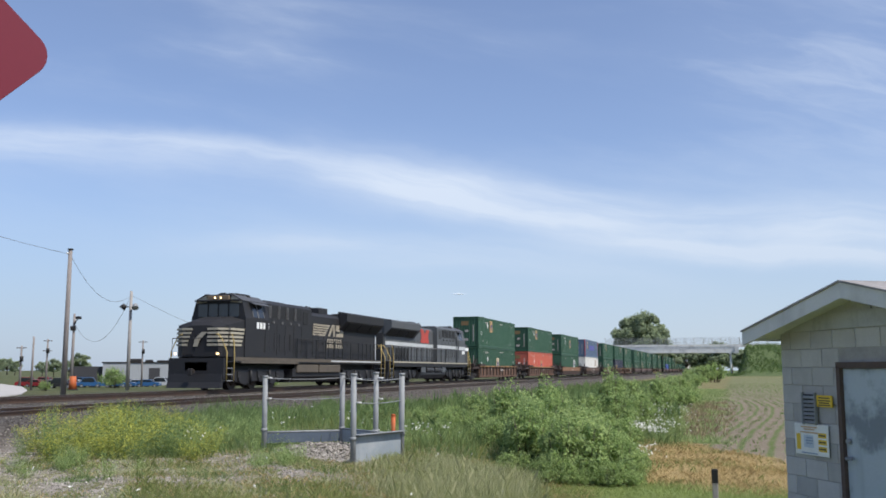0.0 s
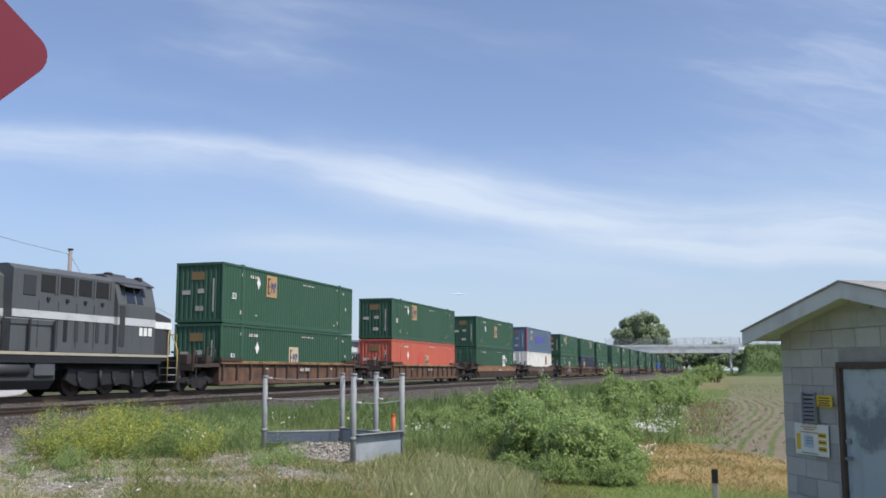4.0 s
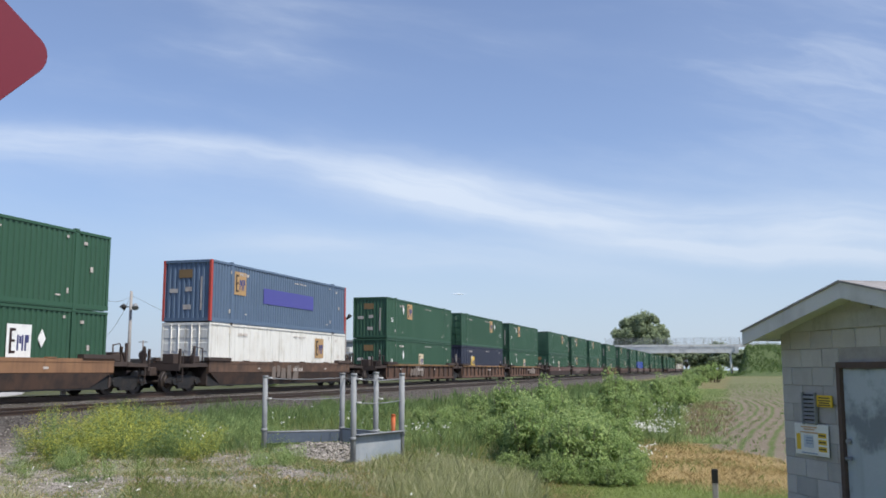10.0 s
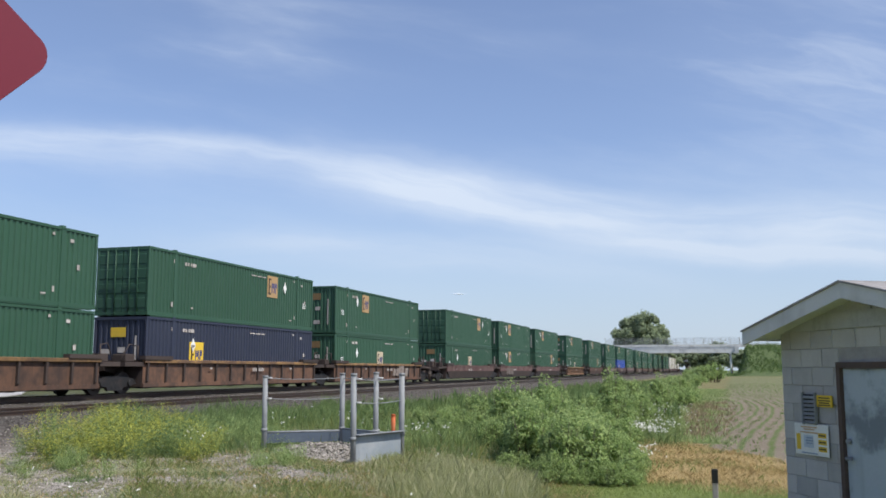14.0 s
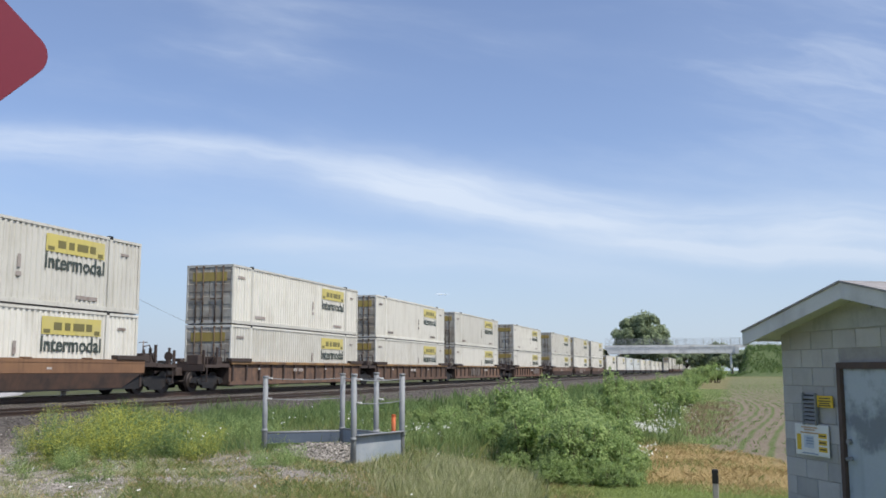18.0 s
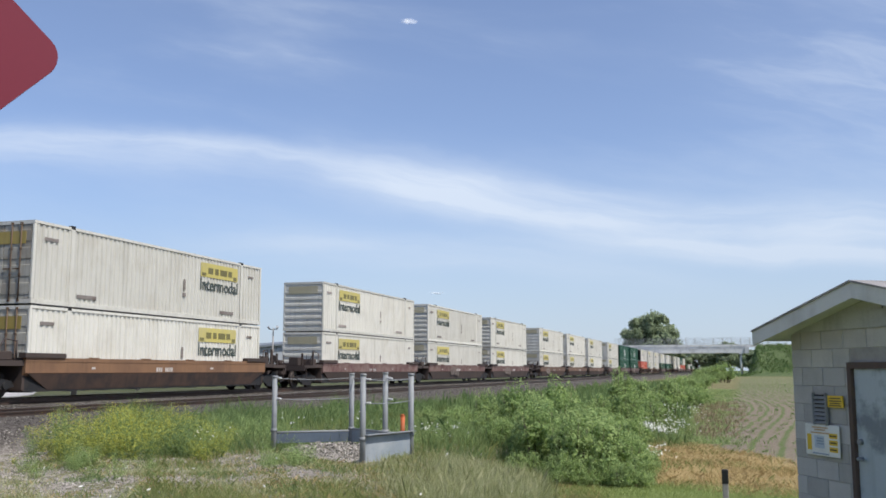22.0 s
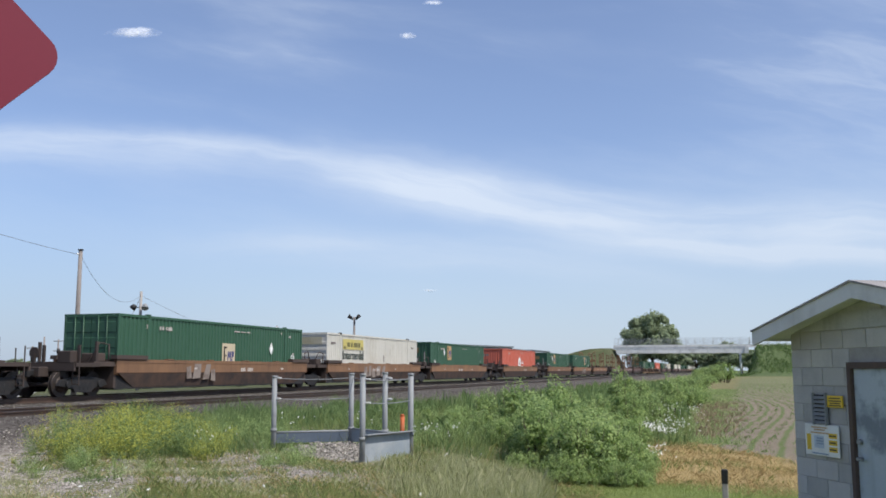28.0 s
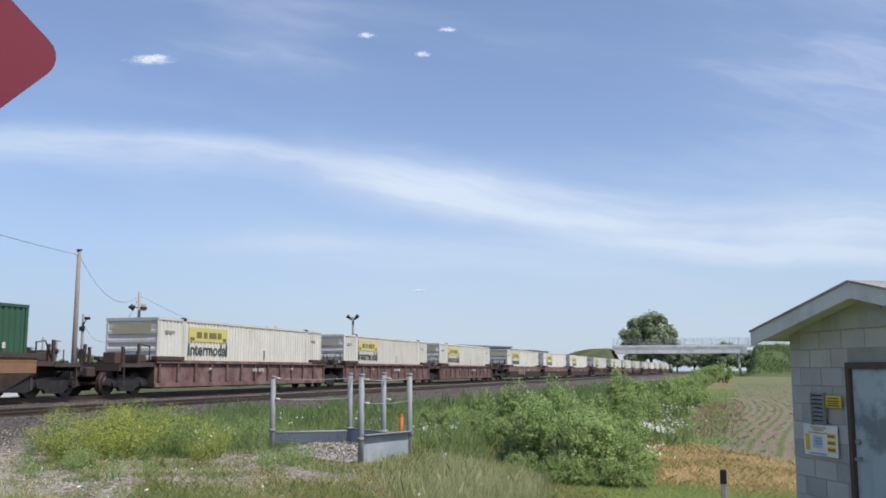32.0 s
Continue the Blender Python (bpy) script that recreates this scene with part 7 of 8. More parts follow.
def bushes():
    first = [bush_meshes(21 + k, *q) for k, q in enumerate(
        ((1.15, 1.0, 1.75, 34, 105, .052, 40), (.95, 1.1, 1.5, 30, 105, .050, 40), (.75, .75, 1.9, 28, 105, .050, 36), (1.4, 1.2, 1.35, 36, 105, .054, 40)))]
    rs = random.Random(5)
    places = []          # side, dist, kind, scale, leaf kind
    # the near thicket: many upright bushes grown into one another
    while len(places) < 46:
        s, d = rs.uniform(1.8, 11.2), rs.uniform(17.2, 23.5)
        k, top = rs.choice((0, 1, 2, 2, 2, 3)), .62 - .018 * abs(s - 6.8) - .05 * (s < 4.5)
        if k == 3 and s > 10:
            continue
        if s < 3.6 and d < 19.5:
            continue
        places.append((s, d, k, top * rs.uniform(.5, 1.18)))
    for _ in range(22):
        places.append((rs.uniform(3.6, 11.0), rs.uniform(16.5, 17.4), rs.choice((0, 1, 3)), rs.uniform(.18, .34)))
    for _ in range(12):
        places.append((rs.uniform(-1.5, 4.0), rs.uniform(21, 27), rs.choice((0, 1, 3)), rs.uniform(.25, .45)))
    for s, d, k, sc in ((11.4, 18.0, 2, .30), (11.7, 18.6, 0, .30), (2.0, 25.0, 2, .50), (3.9, 24.0, 2, .66), (6.3, 24.5, 2, .78), (5.0, 27.5, 1, .62), (.6, 27.0, 3, .42), (8.0, 26.0, 3, .55), (10.0, 26.0, 3, .58), (8.9, 31.0, 1, .62), (6.9, 34.0, 0, .55),
                        (10.6, 31.0, 0, .66), (11.6, 34.0, 1, .70), (10.2, 37.0, 2, .85), (12.2, 38.5, 0, .70), (13.0, 41.0, 2, .85), (11.2, 44.0, 0, .72), (13.6, 47.0, 0, .8), (12.6, 51.0, 1, .8), (14.3, 54.0, 3, .9), (13.6, 61.0, 0, .85),
                        (14.2, 66.0, 0, .9), (14.6, 78.0, 1, .9), (13.8, 84.0, 3, 1.0), (14.9, 95.0, 0, .95), (15.2, 118.0, 3, 1.1), (14.7, 125.0, 0, 1.1), (15.6, 150.0, 0, 1.5), (16.2, 158.0, 0, 2.0), (15.9, 160.0, 1, 1.8), (15.3, 180.0, 0, 1.4), (15.0, 220.0, 3, 1.8)):
        places.append((s, d, k, sc))
    for s, d, k, sc in places:
        x, y = spot(s, d)
        z = at_ground(x, y)
        th = thing("bush", "dense leafy green bush in the verge beside the railway", "bush", "bushes along the verge", at=pose(x, y, z - .03, 0, 0, rs.uniform(0, 360)) @ Matrix.Diagonal((sc, sc, sc * rs.uniform(.95, 1.15), 1)))
        part("crown", first[k][0], LEAF["grey"] if d < 17.5 or rs.random() < .4 else LEAF["bush"], th)
        part("branchwork", first[k][1], M_BARK, th)
    # small bushes across the line
    for x, y, sc in ((-27.5, 70.5, 1.15), (-24.0, 76.0, .8), (-22.5, 82.0, .9), (-20.0, 86.0, .8), (-17.0, 80.0, .7), (-24.0, 150.0, 2.2), (-26.0, 60.0, .5)):
        th = thing("bush", "rounded green bush across the railway", "bush", "bushes across the railway", at=pose(x, y, -.65, 0, 0, rs.uniform(0, 360)) @ Matrix.Diagonal((sc, sc, sc, 1)))
        part("crown", first[0][0], LEAF["bush"], th)
        part("branchwork", first[0][1], M_BARK, th)


bushes()


def tree_meshes(seed, rx, rz, n, per, leaf, trunk_h):
    rs = np.random.RandomState(seed)
    C = lumps(rs, n, rx * .80, rx * .80, rz * .75, trunk_h + rz * .62)
    P, O = crown_points(rs, C, rx * .62, per)
    V, F = leaf_quads(P, leaf, rs, out=O)
    g = Geo()
    g.cyl((0, 0, -.5), (0, 0, trunk_h), rx * .055, 10, rx * .04)
    for x, y, z, r in C[:14]:
        m = (x * .3, y * .3, trunk_h + (z - trunk_h) * .35)
        g.cyl((0, 0, trunk_h * .8), m, rx * .03, 6, rx * .02).cyl(m, (x, y, z), rx * .02, 6, rx * .008)
    return raw_mesh("crown", V, 4, F), g.mesh("trunk")


def trees():
    kinds = [tree_meshes(61, 12.0, 9.0, 120, 330, .42, 5.0), tree_meshes(62, 7.0, 6.5, 60, 160, .46, 3.4), tree_meshes(63, 9.0, 7.0, 50, 140, .45, 4.0)]
    rs = random.Random(8)
    def one(x, y, k, sc, label, lk="tree", tall=1.0):
        th = thing("tree", label, "tree", "trees in the distance", at=pose(x, y, -.9, 0, 0, rs.uniform(0, 360)) @ Matrix.Diagonal((sc * (1.2 if tall > 1 else 1), sc * (1.2 if tall > 1 else 1), sc * tall, 1)))
        part("crown", kinds[k][0], LEAF[lk], th)
        part("trunk", kinds[k][1], M_BARK, th)
    for s, d, k, sc, lab in ((12.1, 415, 0, 1.03, "large broad oak-like tree behind the overpass"), (13.6, 450, 1, 1.1, "lower spreading tree beside the large tree"), (11.2, 470, 1, 1.0, "lower spreading tree beside the large tree"),
                             (16.5, 430, 1, 1.15, "single rounded tree beyond the overpass"), (15.4, 440, 2, .85, "dark tree seen under the overpass"), (16.0, 500, 2, .95, "dark tree seen under the overpass"), (17.2, 470, 2, .9, "dark tree seen under the overpass"), (14.6, 520, 2, 1.0, "dark tree seen under the overpass"), (17.8, 455, 1, .9, "dark tree seen under the overpass")):
        x, y = spot(s, d)
        one(x, y, k, sc, lab, tall=1.45 if k == 0 else 1.0)
    for s, d, k, sc in ((-25.4, 400, 1, .5), (-24.6, 380, 1, .42), (-23.2, 320, 2, .32), (-22.6, 310, 1, .42), (-21.8, 320, 2, .36), (-21.2, 300, 1, .55), (-26.5, 420, 2, .4), (-25.0, 460, 2, .5)):
        x, y = spot(s, d)
        one(x, y, k, sc, "leafy tree beyond the far lot", "tree")


trees()


def blades(name, label, PX, PY, H, width, leafmat, seed, lean=.35, per=4, spread=.12):
    """Grass: per blades to each point, each one a narrow bent pair of triangles."""
    rs = np.random.RandomState(seed)
    # no grass on the stone heap inside the guard frame
    inside = np.ones(len(PX), bool)
    ring = [FRAME_POSTS[q] for q in "abde"]
    for (ax, ay, _), (bx, by, _) in zip(ring, ring[1:] + ring[:1]):
        inside &= (bx - ax) * (PY - ay) - (by - ay) * (PX - ax) > .04
    PX, PY, H = PX[~inside], PY[~inside], H[~inside]
    k = len(PX)
    X = np.repeat(PX, per) + rs.normal(0, spread, k * per)
    Y = np.repeat(PY, per) + rs.normal(0, spread, k * per)
    Hh = np.repeat(H, per) * rs.uniform(.55, 1.2, k * per)
    Z = ground_z(X, Y) - .02
    a = rs.uniform(0, 6.28, k * per)
    b = rs.uniform(0, 6.28, k * per)
    l = rs.uniform(.1, 1, k * per) * lean * Hh
    w = width * rs.uniform(.6, 1.3, k * per)
    B = np.stack([X, Y, Z], -1)
    wx = np.stack([np.cos(a), np.sin(a), 0 * a], -1) * w[:, None]
    tip = B + np.stack([np.cos(b) * l, np.sin(b) * l, Hh], -1)
    mid = B + np.stack([np.cos(b) * l * .3, np.sin(b) * l * .3, Hh * .55], -1)
    V = np.stack([B - wx, B + wx, mid + wx * .8, tip, mid - wx * .8], 1).reshape(-1, 3)
    i = np.arange(k * per) * 5
    me = raw_mesh(name, V, 5, np.stack([i, i + 1, i + 2, i + 3, i + 4], -1).ravel())
    me.materials.append(LEAF[leafmat])
    return tagged(new(name, me), label, "grass", kind="stuff")


def fan(n, s0, s1, d0, d1, seed, power=1.0):
    """Random places in a sector in front of the camera."""
    rs = np.random.RandomState(seed)
    s = np.radians(16.95 - rs.uniform(s0, s1, n))
    d = d0 + (d1 - d0) * rs.uniform(0, 1, n) ** power
    return EYE[0] - np.sin(s) * d, np.cos(s) * d, rs


def patchy(x, y, f=.9, seed=0.0):
    return np.sin(x * f + seed) * np.sin(y * f * 1.3 + seed * 2) + .6 * np.sin(x * f * 2.7 + y * f * 1.9 + seed)


def meadow():
    x, y, rs = fan(64000, -28, 9, 8.6, 24, 1, 1.15)
    side = np.degrees(np.arctan2(x - EYE[0], y)) + 16.95
    keep = (x > 11.2) & (.8 * patchy(x, y, 2.3) + .6 * patchy(x, y, .8, 3.0) + rs.normal(0, .5, len(x)) + 1.3 * smooth(-19, 0, side) - .5 * smooth(-16, -24, side) > .42)
    x, y = x[keep], y[keep]
    blades("meadow_grass", "short green meadow grass between the stones", x, y, rs.uniform(.025, .10, len(x)) * (1 + .7 * patchy(x, y, .9, 4.0).clip(0, 1)), .0038, "grass", 2, 1.2, 4)
    keep = rs.uniform(0, 1, len(x)) < .5
    blades("dry_meadow_grass", "dry tan grass among the meadow grass", x[keep], y[keep], rs.uniform(.03, .11, int(keep.sum())), .003, "straw", 35, 1.7, 4)
    x, y, rs = fan(12000, -28, 5, 9.0, 18, 81, 1.1)
    keep = patchy(x, y, 2.1, 7.0) + rs.normal(0, .3, len(x)) > .75
    blades("clover_tufts", "darker green tufts in the meadow", x[keep], y[keep], rs.uniform(.03, .11, int(keep.sum())), .0042, "lush", 82, 1.0, 10)
    keep = patchy(x, y, 1.4, 11.0) + rs.normal(0, .3, len(x)) > .6
    blades("bent_dry_grass", "pale dry grass in patches", x[keep], y[keep], rs.uniform(.04, .14, int(keep.sum())), .0022, "seed", 83, 1.0, 9)
    x, y, rs = fan(16000, -25, 14, 18, 60, 3, 1.1)
    side = np.degrees(np.arctan2(x - EYE[0], y)) + 16.95
    keep = (x + .5 * patchy(x, y, .6) + rs.normal(0, .35, len(x)) > 10.5) & ~((x > 20.4) & (y < 25)) & (side + rs.normal(0, 1.2, len(x)) > -18)
    x, y = x[keep], y[keep]
    blades("verge_grass", "tall lush green grass along the railway verge", x, y, rs.uniform(.12, .52, len(x)) * (.75 + .25 * patchy(x, y, .5, 2.0)), .0055, "lush", 4, .9, 6)
    blades("verge_seed_grass", "seeding grass among the verge weeds", x[::3] + .1, y[::3], rs.uniform(.25, .55, len(x[::3])), .005, "grass", 34, .6, 3)
    rs = np.random.RandomState(77)
    x, y = rs.uniform(9.0, 12.6, 7500), rs.uniform(17.0, 40.0, 7500)
    keep = (x + .35 * patchy(x, y, .8, 6.0) > 9.3 + .06 * (y - 17)) & (np.degrees(np.arctan2(x - EYE[0], y)) + 16.95 + rs.normal(0, 1.0, 7500) > -19.5)
    x, y = x[keep], y[keep]
    blades("trackside_grass", "tall green grass at the foot of the ballast", x, y, rs.uniform(.18, .58, len(x)), .0052, "lush", 78, .7, 6)
    x, y, rs = fan(5000, -2.5, 14, 40, 120, 13, 1.0)
    keep = (x > 11.4) & (x < 27)
    x, y = x[keep], y[keep]
    blades("far_verge_grass", "tall green grass along the distant verge", x, y, rs.uniform(.4, .8, len(x)), .03, "lush", 14)
    x, y, rs = fan(7500, -9, 5.4, 11.6, 16.6, 5, .9)
    side = np.degrees(np.arctan2(x - EYE[0], y)) + 16.95
    gap = smooth(-7.5, -1.0, side) * (1 - .9 * smooth(13.0, 14.6, np.hypot(x - EYE[0], y)) * (1 - smooth(-1.5, .5, side)))
    keep = (patchy(x, y, .8, 1.0) + rs.normal(0, .5, len(x)) > -.35) & (rs.uniform(0, 1, len(x)) < gap)
    x, y = x[keep], y[keep]
    blades("seeding_grass", "tall pale seeding grass in front of the bushes", x, y, rs.uniform(.10, .34, len(x)), .0016, "seed", 6, .65, 12)
    blades("green_grass", "tall green grass in front of the bushes", x + .05, y + .04, rs.uniform(.06, .22, len(x)), .0022, "grass", 7, .8, 12)
    x, y, rs = fan(8000, 8.5, 22, 16.6, 29, 8, .9)
    keep = (x + rs.normal(0, .5, len(x)) + .7 * patchy(x, y, .8, 3.0) > 21.9) & (y + .5 * patchy(x, y, .9, 1.0) < 29.0 - 1.9 * (x - 22)) & (patchy(x, y, 1.6, 5.0) + rs.normal(0, .6, len(x)) > -.5)
    x, y = x[keep], y[keep]
    blades("dry_grass", "dry straw-coloured grass strip beside the field", x, y, rs.uniform(.03, .15, len(x)), .004, "straw", 9, 2.0, 7)
    x, y, rs = fan(9000, 3.5, 24, 12.5, 17.3, 10, .8)
    keep = (x + rs.normal(0, .5, len(x)) > 20.8)
    x, y = x[keep], y[keep]
    blades("lawn_grass", "short mown lawn", x, y, rs.uniform(.03, .09, len(x)), .004, "lawn", 11, .6, 6)
    x, y, rs = fan(800, 14.6, 17.3, 29, 60, 15)
    keep = (rs.normal(0, .5, len(x)) + smooth(24.8, 22.6, x) > .3) & (x < 24.8)
    x, y = x[keep], y[keep]
    blades("rusty_weeds", "reddish-brown dry weeds at the field's edge", x, y, rs.uniform(.06, .32, len(x)), .010, "rust", 16, .9, 5)
    rs = np.random.RandomState(91)
    x, y = rs.uniform(24, 75, 5200), rs.uniform(326, 350, 5200)
    keep = patchy(x, y, .35, 1.0) + rs.normal(0, .5, 5200) > -.4
    x, y = x[keep], y[keep]
    blades("embankment_grass", "rough green grass and brush on the road embankment", x, y, rs.uniform(.3, 1.1, len(x)), .10, "lush", 92, .9, 4)
    rs = np.random.RandomState(97)
    x, y = rs.uniform(19.5, 24.6, 6500), 27 + 75 * rs.uniform(0, 1, 6500) ** 1.3
    keep = x + .5 * patchy(x, y, .5, 3.0) + rs.normal(0, .3, 6500) < 23.5 + .006 * y
    x, y = x[keep], y[keep]
    blades("slope_grass", "green grass on the slope beside the field", x, y, rs.uniform(.05, .20, len(x)), .007, "grey", 98, .8, 7, .25)
    x, y, rs = fan(1800, 9.5, 21, 16.8, 27, 93, .9)
    keep = (x > 22.0) & (y < 28.5 - 1.9 * (x - 22)) & (patchy(x, y, 1.3, 2.0) > .1)
    x, y = x[keep], y[keep]
    blades("green_tufts", "green tufts among the dry grass", x, y, rs.uniform(.04, .16, len(x)), .006, "grass", 94, 1.4, 5)
    # rows of young crop
    X, Y = [], []
    rs = np.random.RandomState(17)
    for r in range(70):
        yy = np.arange(18, 150, .22)
        rx = 23.6 + .76 * r
        xx = rx - 1.1 * np.sin(yy * .085) + rs.normal(0, .05, len(yy))
        k = (rs.uniform(0, 1, len(yy)) < 26 / yy) & (xx > 23.5 + .006 * yy) & (yy > 29.6 - 1.9 * (xx - 22))
        X.append(xx[k]); Y.append(yy[k])
    X, Y = np.concatenate(X), np.concatenate(Y)
    blades("crop_rows", "young green crop plants in curved rows", X, Y, rs.uniform(.05, .13, len(X)), .012, "crop", 18, .9, 4, .05)


meadow()


def weeds():
    """Waist-high weeds with yellow blossom, and daisies."""
    rs = np.random.RandomState(31)
    def plant_mesh(seed, h, n, blossom):
        r = np.random.RandomState(seed)
        g = Geo()
        P, Q = [], []
        for k in range(n):
            a, q = r.uniform(0, 6.28), r.uniform(.05, .45)
            x, y, t = math.cos(a) * q, math.sin(a) * q, h * r.uniform(.45, 1.15)
            g.cyl((x * .3, y * .3, 0), (x, y, t), .006, 4, .003)
            u = r.uniform(.06, .97, 64)
            P.append(np.stack([x * (.3 + .7 * u) + r.normal(0, .085, 64), y * (.3 + .7 * u) + r.normal(0, .085, 64), t * u], -1))
            m = 130 if r.uniform() < .5 else 6
            Q.append(np.stack([x + r.normal(0, .10, m), y + r.normal(0, .10, m), t - np.abs(r.normal(0, .13, m))], -1))
        V, F = leaf_quads(np.concatenate(P), .024, r)
        V2, F2 = leaf_quads(np.concatenate(Q), .0085, r)
        return g.mesh("branchwork"), raw_mesh("foliage", V, 4, F), raw_mesh("blossom", V2, 4, F2)
    kinds = [plant_mesh(41, .95, 7, True), plant_mesh(42, .75, 6, True), plant_mesh(43, .85, 8, True)]
    rr = random.Random(3)
    n = 0
    while n < 92:
        s, d = rr.triangular(-25.5, -12.0, -20.0), rr.uniform(17.2, 24.0)
        x, y = spot(s, d)
        if x < 11.3:
            continue
        n += 1
        k = rr.randrange(3)
        edge = min(1, (s + 25.8) / 4.0) * min(1.0, (-11.5 - s) / 5.0)
        sc = (.40 + .55 * edge) * rr.uniform(.45, 1.2)
        th = thing("flowering_weed", "bushy green weed with yellow blossom on the verge", "weed", "yellow-flowered weeds", at=pose(x, y, at_ground(x, y) - .02, 0, 0, rr.uniform(0, 360)) @ Matrix.Diagonal((sc * 1.1, sc * 1.1, sc, 1)))
        part("branchwork", kinds[k][0], LEAF["lush"], th)["kind"] = "stuff"
        part("foliage", kinds[k][1], LEAF["weed" if rr.random() < .6 else "lush"], th)
        if rr.random() < .4 + .6 * smooth(-13.5, -18.0, s):
            part("blossom", kinds[k][2], LEAF["yellow"], th)
    for s0, s1, d0, d1, cnt in ((-16, -9.5, 19, 24, 46), (-25, -16, 14.2, 17.0, 10), (-22.3, -20.9, 16.0, 16.7, 9), (-11.5, -7.2, 15.4, 16.6, 13), (-3.5, 2.5, 18.5, 25, 34)):
        for _ in range(cnt):
            s, d = rr.uniform(s0, s1), rr.uniform(d0, d1)
            x, y = spot(s, d)
            k = rr.randrange(3)
            sc = rr.uniform(.35, .75) if d > 17 else rr.uniform(.25, .5)
            th = thing("green_weed", "leafy green weed on the verge", "weed", "green weeds", at=pose(x, y, at_ground(x, y) - .02, 0, 0, rr.uniform(0, 360)) @ Matrix.Diagonal((sc * 1.3, sc * 1.3, sc, 1)))
            part("branchwork", kinds[k][0], LEAF["lush"], th)["kind"] = "stuff"
            part("foliage", kinds[k][1], LEAF["bush" if rr.random() < .4 else "grey"], th)
    # daisies: white specks on thin stalks
    P = []
    for s0, s1, d0, d1, cnt, h in ((11.3, 12.6, 27.4, 28.6, 120, .42), (11.9, 13.3, 26.6, 27.8, 90, .40), (12.6, 14.0, 28.2, 29.8, 40, .5), (11.0, 15.2, 26, 33, 50, .5), (11.8, 12.6, 19.0, 19.8, 40, .5), (-16, -13.5, 18.0, 20.0, 18, .40), (-2.6, 0.5, 18.5, 22.0, 40, .42), (-10, -4, 20, 26, 22, .5), (-24, 8, 11.5, 19, 22, .18), (12.5, 15.0, 32, 38, 70, .7)):
        x, y, r2 = fan(cnt, s0, s1, d0, d1, int(cnt + s0 * 7) % 997)
        x, y = x + r2.normal(0, .12, cnt), y + r2.normal(0, .35, cnt)
        P.append(np.stack([x, y, ground_z(x, y) + h * r2.uniform(.7, 1.15, cnt)], -1))
    P = np.concatenate(P)
    V, F = leaf_quads(P, .027, rs, out=np.tile((.3, -1.0, .5), (len(P), 1)))
    me = raw_mesh("daisies", V, 4, F)
    me.materials.append(LEAF["white"])
    tagged(new("daisies", me), "scattered white daisies in the grass", "flower", kind="stuff")


weeds()


# ---------- small fair-weather clouds that drift ----------
def cloud_material():
    """White vapour that thins out raggedly towards its edge."""
    mt = bpy.data.materials.new("cloud vapour")
    mt.use_nodes = True
    nt = mt.node_tree
    nt.nodes.clear()
    N, L = nt.nodes.new, nt.links.new
    tc, sep, info = N("ShaderNodeTexCoord"), N("ShaderNodeSeparateXYZ"), N("ShaderNodeObjectInfo")
    L(tc.outputs["Generated"], sep.inputs[0])

    def m(op, a, b=None):
        n = N("ShaderNodeMath")
        n.operation = op
        for k, q in enumerate((a, b)):
            if q is None:
                continue
            if hasattr(q, "links"):
                L(q, n.inputs[k])
            else:
                n.inputs[k].default_value = q
        return n.outputs[0]

    a = m("MULTIPLY", m("SUBTRACT", sep.outputs[0], 0.5), 2.0)
    b = m("DIVIDE", m("SUBTRACT", sep.outputs[2], 0.34), 0.60)
    b = m("MAXIMUM", b, m("MULTIPLY", b, -1.8))
    r = m("ADD", m("MULTIPLY", a, a), m("MULTIPLY", b, b))
    co = N("ShaderNodeCombineXYZ")
    L(m("MULTIPLY", a, 2.3), co.inputs[0])
    L(m("MULTIPLY", sep.outputs[2], 1.9), co.inputs[1])
    L(m("MULTIPLY", info.outputs["Random"], 40.0), co.inputs[2])
    no = N("ShaderNodeTexNoise")
    L(co.outputs[0], no.inputs["Vector"])
    no.inputs["Scale"].default_value, no.inputs["Detail"].default_value, no.inputs["Roughness"].default_value = 1.3, 5, 0.6
    dens = m("ADD", m("SUBTRACT", 0.62, r), m("MULTIPLY", m("SUBTRACT", no.outputs["Fac"], 0.5), 1.5))
    ra = N("ShaderNodeMapRange")
    ra.interpolation_type = "SMOOTHSTEP"
    L(dens, ra.inputs[0])
    ra.inputs[1].default_value, ra.inputs[2].default_value, ra.inputs[4].default_value = -0.05, 1.1, 0.92
    df, tr, mx, tp, out = N("ShaderNodeBsdfDiffuse"), N("ShaderNodeBsdfTranslucent"), N("ShaderNodeMixShader"), N("ShaderNodeBsdfTransparent"), N("ShaderNodeOutputMaterial")
    df.inputs[0].default_value = tr.inputs[0].default_value = (0.93, 0.93, 0.93, 1)
    mx.inputs[0].default_value = 0.3
    L(df.outputs[0], mx.inputs[1]); L(tr.outputs[0], mx.inputs[2])
    fin = N("ShaderNodeMixShader")
    L(ra.outputs[0], fin.inputs[0]); L(tp.outputs[0], fin.inputs[1]); L(mx.outputs[0], fin.inputs[2])
    L(fin.outputs[0], out.inputs[0])
    return mt


M_CLOUD = cloud_material()


def sky_place(side, up, dist):
    a, b = radians(16.95 - side), radians(up)
    return (EYE[0] - math.sin(a) * math.cos(b) * dist, math.cos(a) * math.cos(b) * dist, EYE[2] + math.sin(b) * dist)


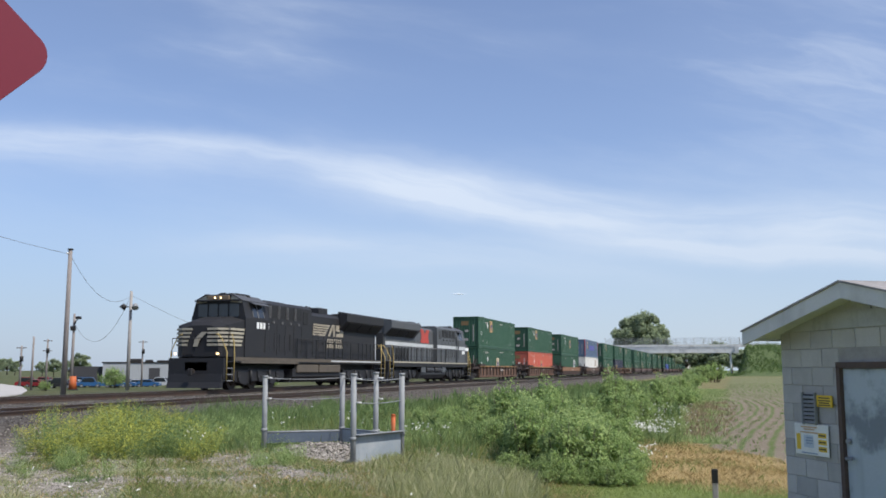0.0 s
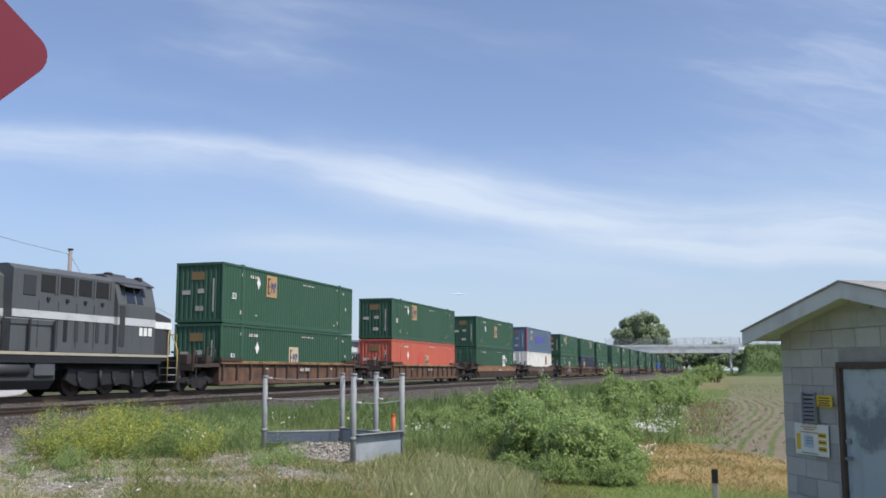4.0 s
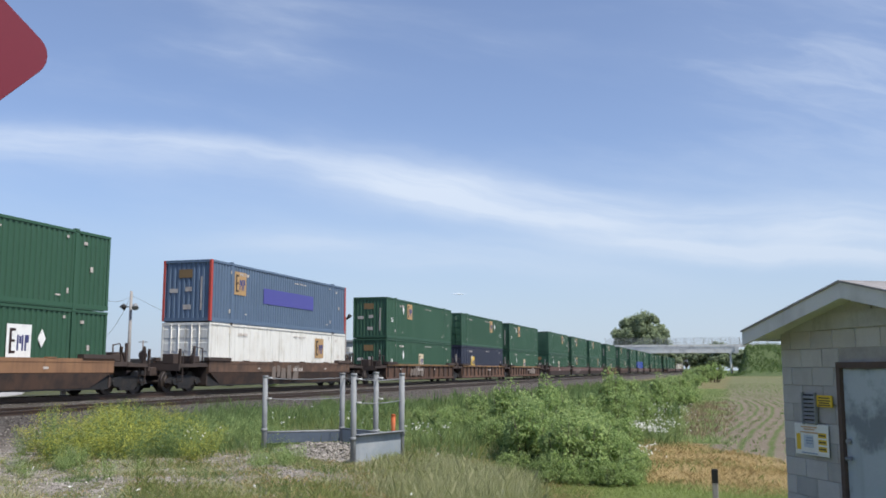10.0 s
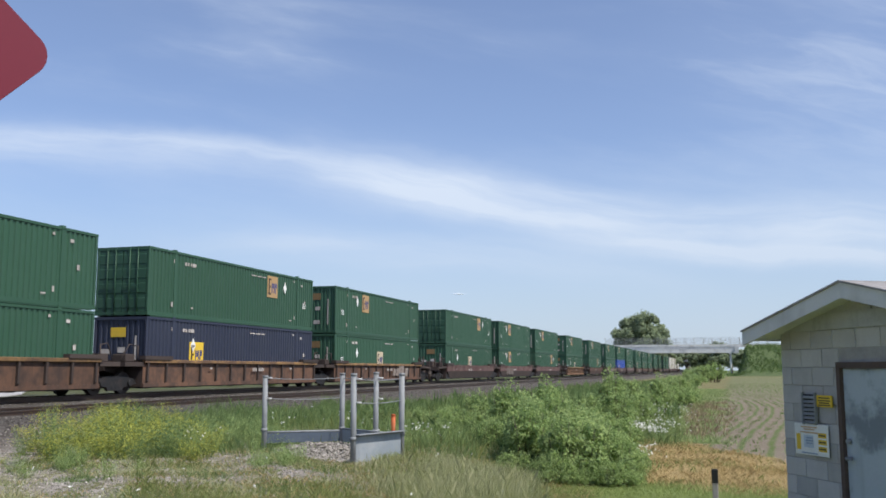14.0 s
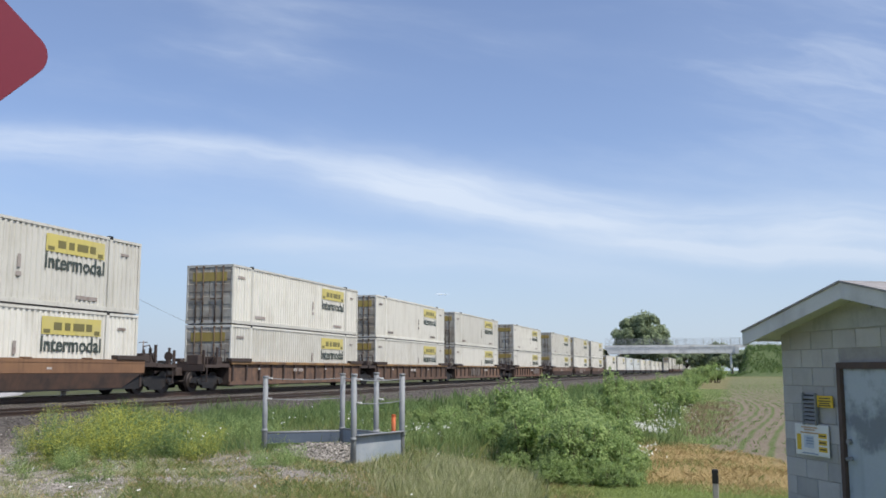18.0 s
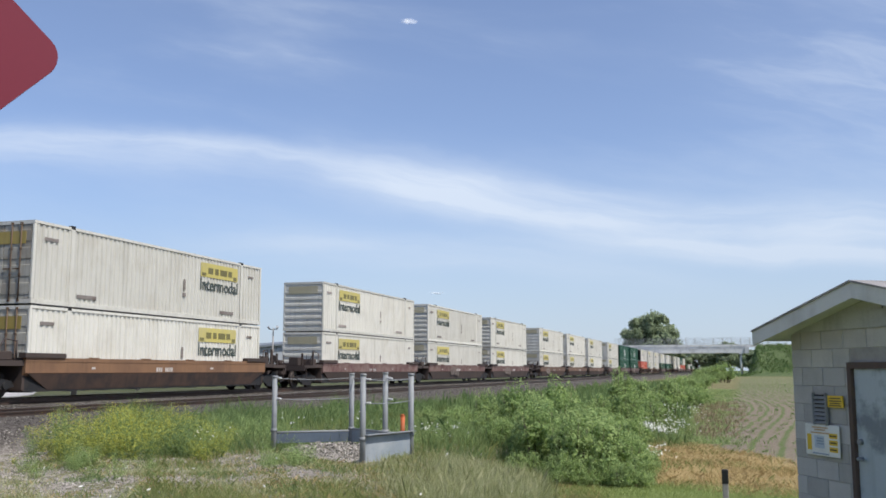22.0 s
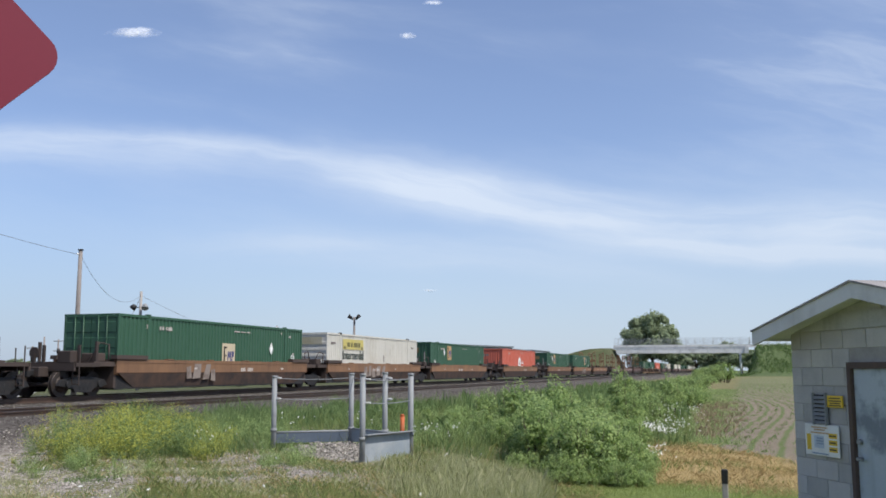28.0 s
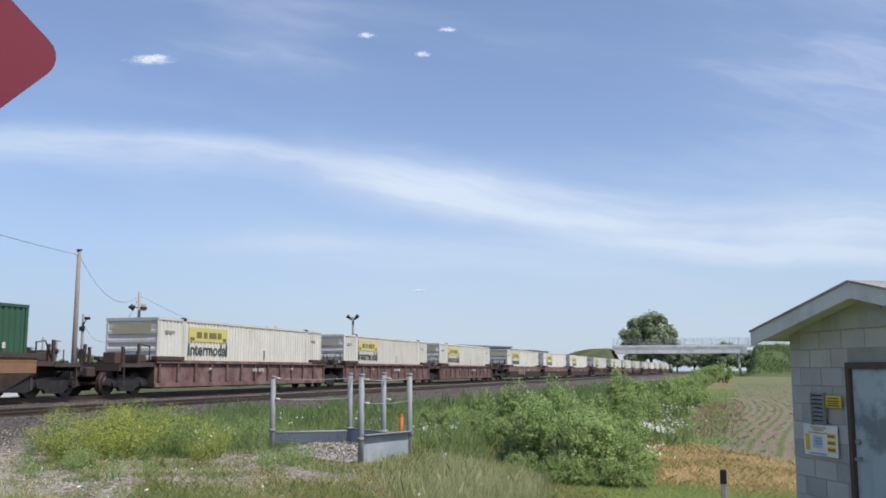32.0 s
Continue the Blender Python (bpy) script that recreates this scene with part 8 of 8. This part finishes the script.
CLOUDS = []


def cloud(w, h, rows):
    """A lumpy veil bulging towards the light."""
    n, k = 30, 14
    V = [(w * (i / n - .5), -.10 * w * (1 - (2 * i / n - 1) ** 2) * math.sin(math.pi * j / k) + .9 * h * j / k, h * j / k) for j in range(k + 1) for i in range(n + 1)]
    me = raw_mesh("cloud", V, 4, [q for j in range(k) for i in range(n) for q in (j * (n + 1) + i, j * (n + 1) + i + 1, (j + 1) * (n + 1) + i + 1, (j + 1) * (n + 1) + i)], True)
    me.materials.append(M_CLOUD)
    ob = tagged(new("cloud", me), "small white fair-weather cloud drifting in the sky", "cloud", "small clouds", kind="stuff")
    CLOUDS.append((ob, [(t, pose(*sky_place(s, u, 3800), 0, 0, 17)) for t, s, u in rows]))
    return ob


cloud(84, 15, [(0, 0.98, 4.57), (14.5, 0.98, 4.57), (19, -0.49, 4.57), (24, -1.04, 4.71), (32, -1.92, 4.81)])
cloud(95, 56, [(0, -6.86, 31.24), (14.5, -6.47, 30.09), (19, -3.8, 22.6), (20, -3.43, 21.96), (23, -2.62, 20.67), (28, -2.8, 20.17), (30, -2.29, 19.58), (31, -2.0, 19.32), (32, -1.78, 19.09)])
cloud(270, 92, [(0, -22.68, 31.93), (25.5, -21.48, 24.26), (27.5, -20.12, 19.83), (29, -19.43, 18.51), (30, -19.29, 18.21), (31, -18.95, 17.99), (32, -18.74, 17.66)])
cloud(105, 48, [(0, -0.91, 34.31), (26, -1.43, 24.14), (28, -1.21, 22.14), (30, -0.84, 21.33), (31, -0.48, 21.03), (32, -0.22, 20.57)])
cloud(95, 52, [(0, -8.4, 34.0), (26, -7.31, 25.87), (28, -6.9, 24.6), (30, -6.3, 22.6), (31, -5.7, 20.47), (32, -5.41, 20.15)])

# ---------- what moves ----------
def motions():
    for ob, rows in CLOUDS:
        walk(ob, rows)
    times = RUN_TIMES
    for ob, p, z, turned in ROLLING:
        walk(ob, [(t, pose(0, p - run(t), z, 0, 0, 180 if turned else 0)) for t in times])


motions()
